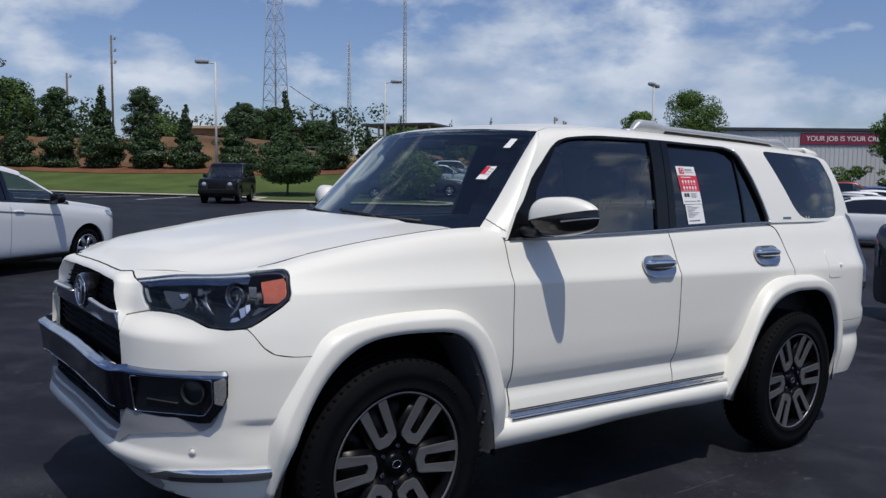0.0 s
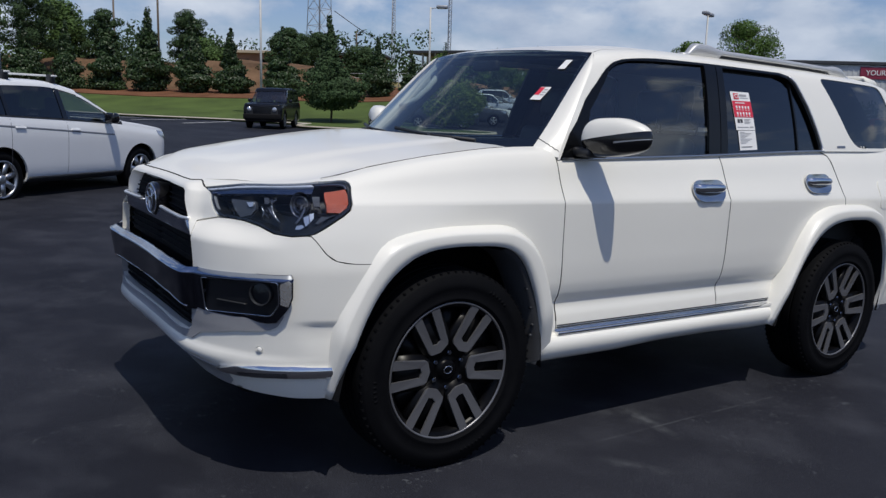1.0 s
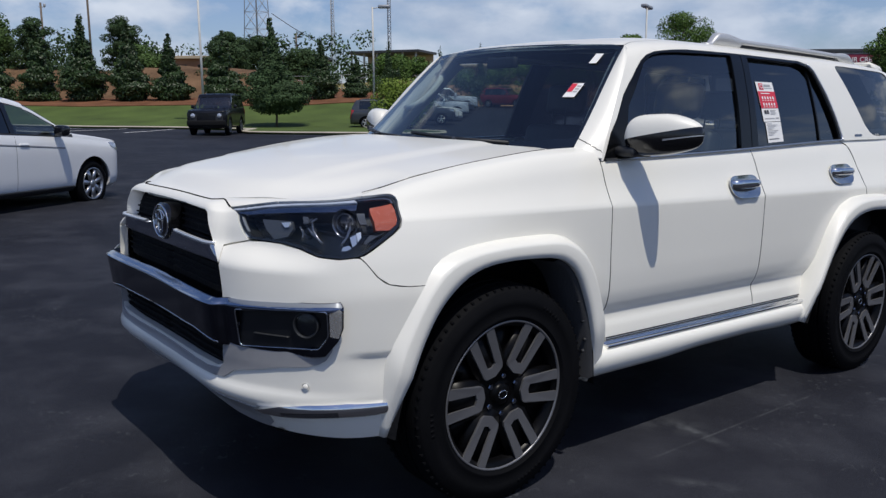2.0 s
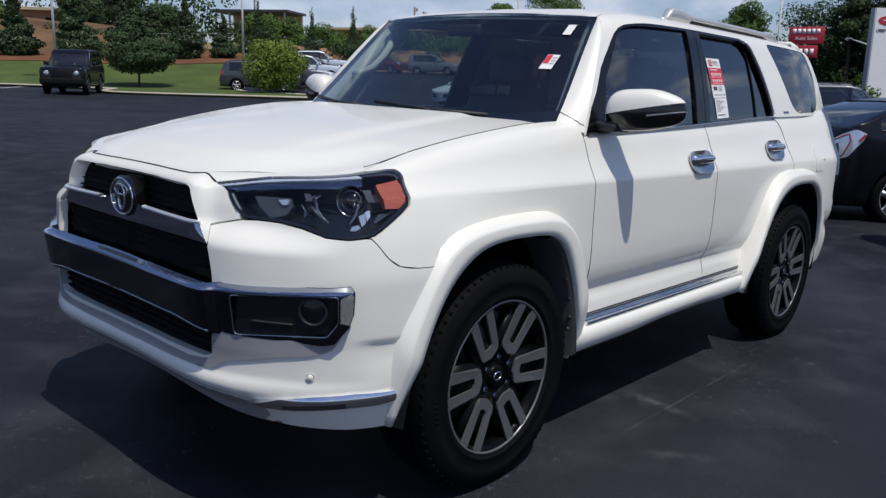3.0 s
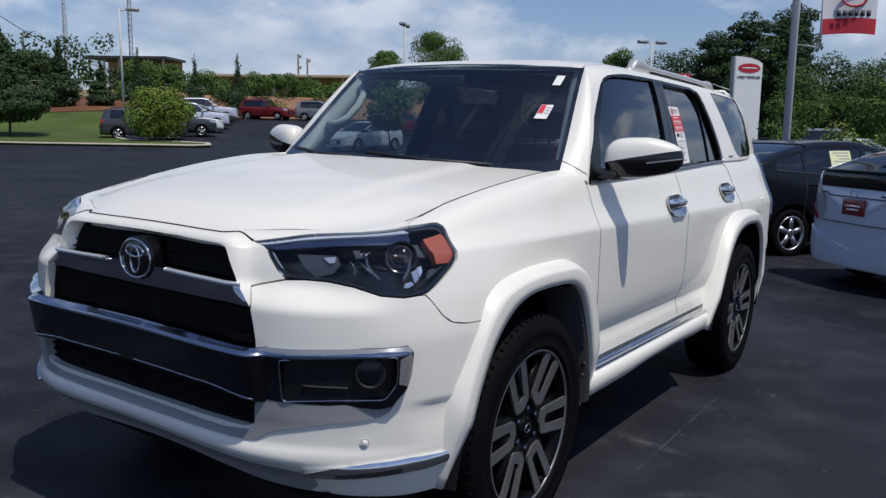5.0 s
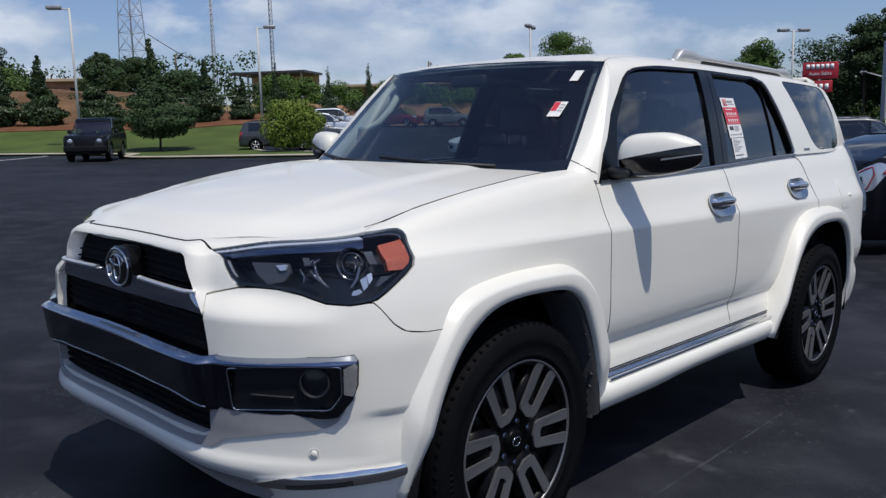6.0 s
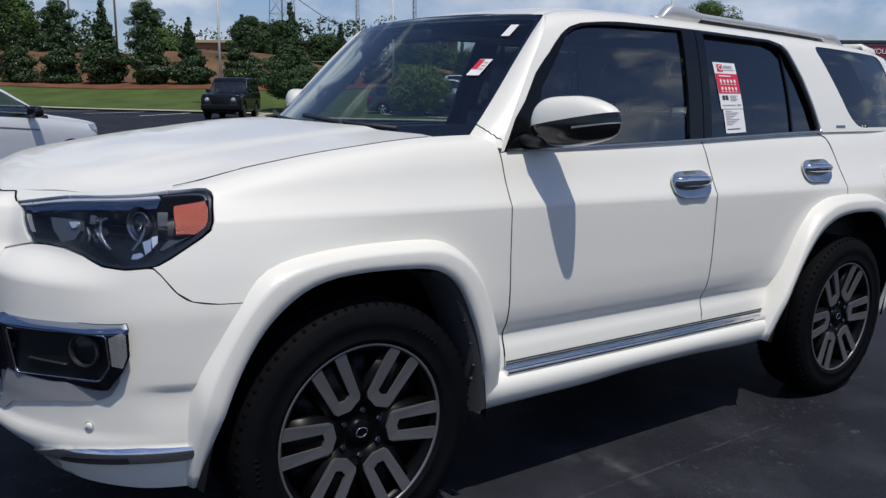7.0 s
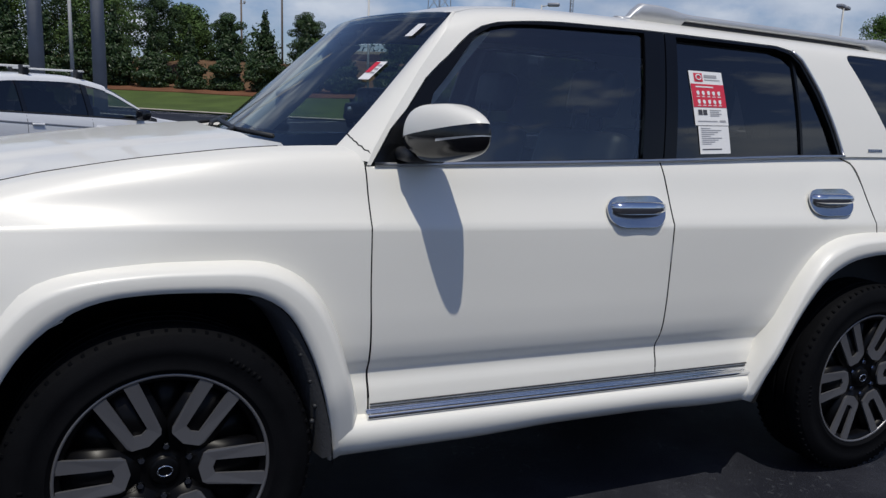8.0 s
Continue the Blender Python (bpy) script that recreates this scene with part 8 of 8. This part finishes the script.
def lamp_post(x, y, h, heads, label, r=0.085, z=None, arm=0.55):
    z = ground_z(x, y) if z is None else z
    post = anchor("street_lamp", pose(x, y, z), label, "lamp", "lot lamps")
    b = bmesh.new()
    box(b, (-0.25, -0.25, -0.4), (0.25, 0.25, 0.55), 0.03)
    part("base", b, M_KERB, post, "concrete lamp base")
    b = bmesh.new()
    tube(b, [(0, 0, 0.5), (0, 0, h)], r, 12, r_end=r * 0.72)
    part("pole", b, M_PALE_POLE, post)
    for a in heads:
        c, s = math.cos(radians(a)), math.sin(radians(a))
        b = bmesh.new()
        tube(b, [(0, 0, h - 0.10), (c * arm, s * arm, h - 0.02)], 0.035, 8)
        part("arm", b, M_PALE_POLE, post)
        b = bmesh.new()
        vs = box(b, (0.0, -0.22, -0.12), (0.85, 0.22, 0.12), 0.085, segments=4)
        bmesh.ops.transform(b, matrix=pose(c * (arm - 0.12), s * (arm - 0.12), h + 0.02, 0, 0, a), verts=b.verts)
        head = part("lamp_head", b, M_LAMP_HEAD, post, "grey shoebox lamp head")
        b = bmesh.new()
        box(b, (0.12, -0.15, -0.125), (0.64, 0.15, -0.095), 0.01, pose(c * (arm - 0.12), s * (arm - 0.12), h + 0.02, 0, 0, a))
        part("lens", b, M_PAPER, head)
    return post


lamp_post(18.7, 47.4, 9.0 - ground_z(18.7, 47.4), (U_DIR + 180,), "single-arm lot lamp on the grass")
lamp_post(31.9, 47.6, 8.85 - ground_z(31.9, 47.6), (U_DIR,), "single-arm lot lamp by the row of cars")
lamp_post(47.7, 35.3, 8.75 - ground_z(47.7, 35.3), (U_DIR + 62, U_DIR + 242), "grey double-headed lot lamp on a pole", arm=0.3)
lamp_post(59.5, 20.3, 7.85 - ground_z(59.5, 20.3), (U_DIR, U_DIR + 180), "double-headed lot lamp far off", arm=0.5)
lamp_post(1.0, 42.0, 8.6, (U_DIR + 180,), "slim lot lamp by the grass", r=0.10)


def plain_pole(name, x, y, z0, z1, r, m, label, category="pole"):
    p = anchor(name, pose(x, y, z0), label, category)
    b = bmesh.new()
    tube(b, [(0, 0, 0), (0, 0, (z1 - z0) * 0.5), (0, 0, z1 - z0)], r, 10, r_end=r * 0.75)
    part("pole", b, m, p)
    return p


for x, y, r_ in ((-0.47, 29.0, 0.27), (1.53, 28.9, 0.25)):
    plain_pole("steel_column", x, y, ground_z(x, y), 14.0, r_, M_GALV, "tall grey steel column behind the crossover", "column")
for x, y, z1, n in ((30.3, 113.0, 21.0, 3), (25.3, 116.4, 15.8, 1), (51.8, 95.8, 11.7, 1), (88.2, 85.6, 11.6, 2), (88.9, 84.4, 11.0, 1)):
    p = plain_pole("utility_pole", x, y, ground_z(x, y), z1, 0.16, M_WOOD_POLE, "weathered utility pole with fittings")
    for k in range(n):
        b = bmesh.new()
        h = z1 - ground_z(x, y) - 0.6 - 1.6 * k
        box(b, (-0.25, -0.05, h), (0.55, 0.05, h + 0.10), 0.02)
        box(b, (0.35, -0.15, h + 0.1), (0.62, 0.15, h + 0.5), 0.06)
        part("cross_arm", b, M_GALV, p)


def lattice(name, x, y, z0, z1, w0, w1, bays, r, label, legs=4):
    mast = anchor(name, pose(x, y, z0), label, "mast")
    def corner(k, f):
        a = 2 * math.pi * (k + 0.5) / legs + 0.3
        w = (w0 + (w1 - w0) * f) * 0.5 * 1.3
        return (w * math.cos(a), w * math.sin(a), (z1 - z0) * f)
    for k in range(legs):
        b = bmesh.new()
        tube(b, [corner(k, 0), corner(k, 1)], r, 5)
        part("leg", b, M_GALV, mast)
    b = bmesh.new()
    for i in range(bays):
        f0, f1 = i / bays, (i + 1) / bays
        for k in range(legs):
            tube(b, [corner(k, f0), corner(k + 1, f1)], r * 0.55, 4)
            tube(b, [corner(k + 1, f0), corner(k, f1)], r * 0.55, 4)
            tube(b, [corner(k, f1), corner(k + 1, f1)], r * 0.55, 4)
    ob = part("bracing", b, M_GALV, mast)
    ob["kind"] = "stuff"
    return mast


lattice("lattice_tower", 65.9, 136.2, ground_z(65.9, 136.2), 46.0, 4.3, 1.4, 14, 0.075, "grey steel lattice tower")
lattice("radio_mast", 76.8, 128.0, ground_z(76.8, 128.0), 27.2, 0.8, 0.4, 26, 0.05, "slim lattice radio mast", 3)
lattice("radio_mast", 97.0, 139.0, ground_z(97.0, 139.0), 58.0, 0.62, 0.62, 50, 0.06, "tall slim radio mast", 3)
wire = bmesh.new()
a_, b_2 = Vector((68.0, 134.5, 19.0)), Vector((84.0, 122.0, 9.0))
tube(wire, [a_ + (b_2 - a_) * (k / 16) - Vector((0, 0, 1.2 * math.sin(math.pi * k / 16))) for k in range(17)], 0.07, 5)
tagged(finish("overhead_wire", wire, M_INK), "sagging overhead wire from the tower", "cable")

# street lamp with a curved arm, far right
sl = anchor("street_lamp", pose(65.05, 15.4, ground_z(65.05, 15.4)), "slim galvanised street lamp with a long arm", "lamp")
b = bmesh.new()
tube(b, [(0, 0, 0), (0, 0, 3.5), (0, 0, 4.1), (-0.12, 0.2, 4.2), (-0.9, 1.25, 4.6)], 0.065, 8, r_end=0.04)
part("pole", b, M_PALE_POLE, sl)
b = bmesh.new()
box(b, (-1.2, 1.15, 4.56), (-0.8, 1.45, 4.68), 0.05)
part("lamp_head", b, M_LAMP_HEAD, sl)

# ---- signs ----
M_SIGN_WHITE = mat("sign_face_white", (0.82, 0.83, 0.82), 0.30, var=0.03)
M_SIGN_RED = mat("sign_face_red", (0.48, 0.025, 0.04), 0.4, var=0.06)
M_BANNER_RED = mat("banner_dark_red", (0.22, 0.02, 0.05), 0.6, var=0.1)


def lettering(text, size, m, material, parent, name="lettering", thick=0.02):
    c = bpy.data.curves.new(name, "FONT")
    c.body, c.size, c.align_x, c.align_y, c.extrude = text, size, "CENTER", "CENTER", thick
    tmp = bpy.data.objects.new(name, c)
    scene.collection.objects.link(tmp)
    dg = bpy.context.evaluated_depsgraph_get()
    me = bpy.data.meshes.new_from_object(tmp.evaluated_get(dg))
    bpy.data.objects.remove(tmp)
    me.materials.clear()
    me.materials.append(material)
    ob = new(name, me)
    ob.parent = parent
    ob.matrix_local = m
    return ob


# pylon: front face looks to the car park (local -y)
def facing(x, y, z):
    """A frame at a place whose local -y looks towards the parked car."""
    return pose(x, y, z, 0, 0, math.degrees(math.atan2(y + 2.5, x + 2.0)) - 90)


px_, py_ = 59.2, 12.9
pyl = anchor("pylon_sign", facing(px_, py_, ground_z(px_, py_)) @ pose(0, 0, 0, 0, 0, 30) @ Matrix.Diagonal((1.12, 1, 1.03, 1)), "white pylon sign with a red oval and words", "sign")
b = bmesh.new()
outline = [(-0.90, 0, 0), (0.98, 0, 0), (0.98, 0, 5.85), (0.7, 0, 6.05), (0.2, 0, 6.22), (-0.4, 0, 6.30), (-0.90, 0, 6.32)]
extrude_poly(b, outline, (0, 0.5, 0))
part("sign_body", b, M_SIGN_WHITE, pyl, "", smooth_faces=False)
b = bmesh.new()
box(b, (-0.99, 0.02, 0), (-0.905, 0.52, 6.3), 0.01)
part("edge_band", b, M_GALV, pyl)
b = bmesh.new()
extrude_poly(b, [(0.78 * math.cos(a) + 0.05, -0.02, 5.52 + 0.33 * math.sin(a)) for a in [2 * math.pi * k / 32 for k in range(32)]], (0, 0.03, 0))
ov = part("red_oval", b, M_SIGN_RED, pyl, "red oval mark", smooth_faces=False)
b = bmesh.new()
box(b, (-0.45, -0.035, 5.48), (0.55, -0.015, 5.56))
part("mark_bar", b, M_SIGN_WHITE, ov)
lettering("USED VEHICLES", 0.235, pose(0.04, -0.015, 4.90, 90, 0, 0), M_INK, pyl)

qx, qy = 72.6, 22.75
sgn = anchor("roadside_sign", facing(qx, qy, 2.1), "red roadside sign on a post", "sign")
b = bmesh.new()
tube(b, [(0, 0.2, ground_z(qx, qy) - 2.1), (0, 0.2, 3.6)], 0.14, 10)
part("post", b, M_GALV, sgn)
b = bmesh.new()
box(b, (-1.42, 0, 2.76), (1.42, 0.35, 4.20), 0.03)
up = part("upper_panel", b, M_SIGN_RED, sgn)
b = bmesh.new()
box(b, (-0.8, 0, 1.60), (1.0, 0.35, 2.63), 0.03)
lowp = part("lower_panel", b, M_SIGN_RED, sgn)
for k in range(6):
    b = bmesh.new()
    box(b, (-1.12 + 0.38 * k, -0.03, 3.63), (-0.84 + 0.38 * k, 0.01, 4.03))
    part("name_bar", b, M_SIGN_WHITE, up)
lettering("Auto Sales", 0.42, pose(0, -0.015, 3.23, 90, 0, 0), M_SIGN_WHITE, up)
for k in range(3):
    b = bmesh.new()
    box(b, (-0.5 + 0.45 * k, -0.03, 1.85), (-0.2 + 0.45 * k, 0.01, 2.35))
    part("number_bar", b, M_SIGN_WHITE, lowp)

# banner pole beside the hatchbacks
fp = anchor("banner_pole", pose(15.0, 1.28, ground_z(15.0, 1.28)), "grey square lamp pole with a red and white banner", "pole")
b = bmesh.new()
box(b, (-0.065, -0.065, -0.2), (0.065, 0.065, 7.5), 0.012)
part("pole", b, M_GALV, fp)
b = bmesh.new()
tube(b, [(0.05, -0.05, 3.42), (0.20, -0.44, 3.36)], 0.014, 6)
tube(b, [(0.20, -0.44, 3.34), (0.20, -0.44, 4.75)], 0.014, 6)
tube(b, [(0.05, -0.05, 4.72), (0.20, -0.44, 4.72)], 0.014, 6)
part("banner_arm", b, M_GALV, fp)


def cloth(z0, z1, m, name, off=0.0):
    b = bmesh.new()
    rows = []
    for k in range(15):
        t = k / 14
        p = Vector((0.22, -0.46, 0)) + Vector((0.53, -0.85, 0)) * (t * 1.02)
        w = 0.035 * math.sin(5.5 * t + 0.4)
        p += Vector((0.85 * (w - off), 0.53 * (w - off), 0.03 * math.sin(3 * t)))
        rows.append([b.verts.new(p + Vector((0, 0, z))) for z in (z0, (z0 + z1) / 2, z1)])
    for i in range(14):
        for k in range(2):
            b.faces.new((rows[i][k], rows[i + 1][k], rows[i + 1][k + 1], rows[i][k + 1]))
    return part(name, b, m, fp)


M_CLOTH_WHITE = mat("white_banner_cloth", (0.74, 0.74, 0.76), 0.8, var=0.05)
M_CLOTH_RED = mat("red_banner_cloth", (0.50, 0.03, 0.05), 0.8, var=0.08)
white = cloth(3.90, 4.68, M_CLOTH_WHITE, "banner")
cloth(3.60, 3.90, M_CLOTH_RED, "banner_band")
for k in range(6):
    b = bmesh.new()
    p0 = Vector((0.22, -0.46, 0)) + Vector((0.53, -0.85, 0)) * (0.24 + 0.115 * k)
    p1 = p0 + Vector((0.53, -0.85, 0)) * 0.075
    d = Vector((-0.85, -0.53, 0)) * 0.045
    extrude_poly(b, [p0 + d + Vector((0, 0, 3.96)), p1 + d + Vector((0, 0, 3.96)), p1 + d + Vector((0, 0, 4.07)), p0 + d + Vector((0, 0, 4.07))], tuple(Vector((0.85, 0.53, 0)) * 0.004))
    part("name_bar", b, M_INK, white)
b = bmesh.new()
c0 = Vector((0.22, -0.46, 4.30)) + Vector((0.53, -0.85, 0)) * 0.56 + Vector((-0.85, -0.53, 0)) * 0.045
tube(b, [c0 + Vector((0.53, -0.85, 0)) * (0.24 * math.cos(a)) + Vector((0, 0, 0.16 * math.sin(a))) for a in [2 * math.pi * k / 28 for k in range(29)]], 0.022, 5, caps=False)
part("oval_mark", b, M_CLOTH_RED, white)

# ---- buildings ----
M_BRICK = mat("tan_red_brick", (0.30, 0.16, 0.10), 0.9, var=0.2, scale=0.6, fine=14)
M_TAN = mat("tan_stucco", (0.46, 0.38, 0.28), 0.85, var=0.1, scale=0.4, fine=8)
M_ROOF_DARK = mat("dark_metal_roof", (0.055, 0.058, 0.065), 0.5, 0.3, var=0.12, scale=0.5)
M_SIDING = mat("white_metal_siding", (0.62, 0.63, 0.63), 0.45, 0.2, var=0.06, scale=0.3)


def slab_building(name, x, y, z0, turn, length, depth, height, wall_m, roof_m, label, windows=0, eave=0.4, ribs=0, open_front=False):
    bl = anchor(name, pose(x, y, z0, 0, 0, turn), label, "building")
    b = bmesh.new()
    if open_front:
        box(b, (-length / 2, depth - 0.2, -1.5), (length / 2, depth, height))
    else:
        box(b, (-length / 2, 0, -1.5), (length / 2, depth, height))
    part("wall", b, wall_m, bl, smooth_faces=False)
    b = bmesh.new()
    box(b, (-length / 2 - eave, -eave, height), (length / 2 + eave, depth + eave, height + 0.35), 0.03)
    part("roof", b, roof_m, bl, smooth_faces=False)
    for k in range(windows):
        cx = -length / 2 + length * (k + 0.5) / windows
        w = part_window(bl, cx, height, length / windows * 0.28)
    for k in range(ribs):
        b = bmesh.new()
        cx = -length / 2 + length * (k + 0.5) / ribs
        box(b, (cx - 0.06, -0.05, -1.0), (cx + 0.06, 0.01, height))
        part("siding_rib", b, wall_m, bl, smooth_faces=False)
    if open_front:
        for k in range(6):
            b = bmesh.new()
            cx = -length / 2 + 0.3 + (length - 0.6) * k / 5
            box(b, (cx - 0.12, 0.1, -1.5), (cx + 0.12, 0.34, height))
            part("post", b, M_GALV, bl, smooth_faces=False)
    return bl


def part_window(bl, cx, height, hw):
    b = bmesh.new()
    box(b, (cx - hw, -0.06, height * 0.35), (cx + hw, -0.01, height * 0.75))
    w = part("window", b, M_ROOF_DARK, bl, smooth_faces=False)
    b = bmesh.new()
    box(b, (cx - hw + 0.06, -0.075, height * 0.35 + 0.06), (cx + hw - 0.06, -0.062, height * 0.75 - 0.06))
    part("pane", b, M_GLOSS_BLACK, w, smooth_faces=False)
    return w


slab_building("brick_building", 48.2, 90.5, 5.6, U_DIR, 8, 6, 2.4, M_BRICK, M_ROOF_DARK, "low brick building on the rise", 3)
slab_building("brick_building", 37.4, 96.0, 5.0, U_DIR, 6, 6, 2.9, M_BRICK, M_TAN, "brick block behind the trees", 2)
slab_building("carport", 67.6, 98.5, 7.3, U_DIR - 20, 11, 7, 2.6, M_TAN, M_ROOF_DARK, "open shelter with a dark flat roof on posts", open_front=True)
slab_building("long_building", 88.0, 87.0, 5.0, U_DIR - 20, 27, 8, 3.2, M_TAN, M_TAN, "long low tan building with a flat roof", 0, 0.8, open_front=True)
wh = slab_building("warehouse", 88.5, 43.8, 0.3, U_DIR, 24, 12, 7.3, M_SIDING, M_ROOF_DARK, "white ribbed metal warehouse with a dark roof edge", 0, 0.3, 46)
b = bmesh.new()
box(b, (-2.2, -0.16, 5.8), (8.6, -0.08, 7.1), 0.01)
ban = part("banner", b, M_BANNER_RED, wh, "dark red banner with pale words", smooth_faces=False)
lettering("YOUR JOB IS YOUR CREDIT", 0.78, pose(3.2, -0.19, 6.45, 90, 0, 0), M_SIGN_WHITE, ban)
# chain-link style fence line on the rise
fen = anchor("fence", put(-25, 74.0, 0.0), "wire fence on posts along the rise", "fence")
fen_z = fen.matrix_world.translation.z
for k in range(24):
    x, y = lot_xy(-60 + 2.6 * k, 74.0)
    b = bmesh.new()
    tube(b, [Vector((x, y, ground_z(x, y))) - fen.matrix_world.translation, Vector((x, y, ground_z(x, y) + 1.7)) - fen.matrix_world.translation], 0.04, 6)
    part("post", b, M_GALV, fen)
for h in (0.1, 0.5, 0.9, 1.3, 1.68):
    b = bmesh.new()
    tube(b, [Vector((*lot_xy(-60 + 2.6 * k, 74.0), ground_z(*lot_xy(-60 + 2.6 * k, 74.0)) + h)) - fen.matrix_world.translation for k in range(24)], 0.018, 4)
    part("wire", b, M_GALV, fen)
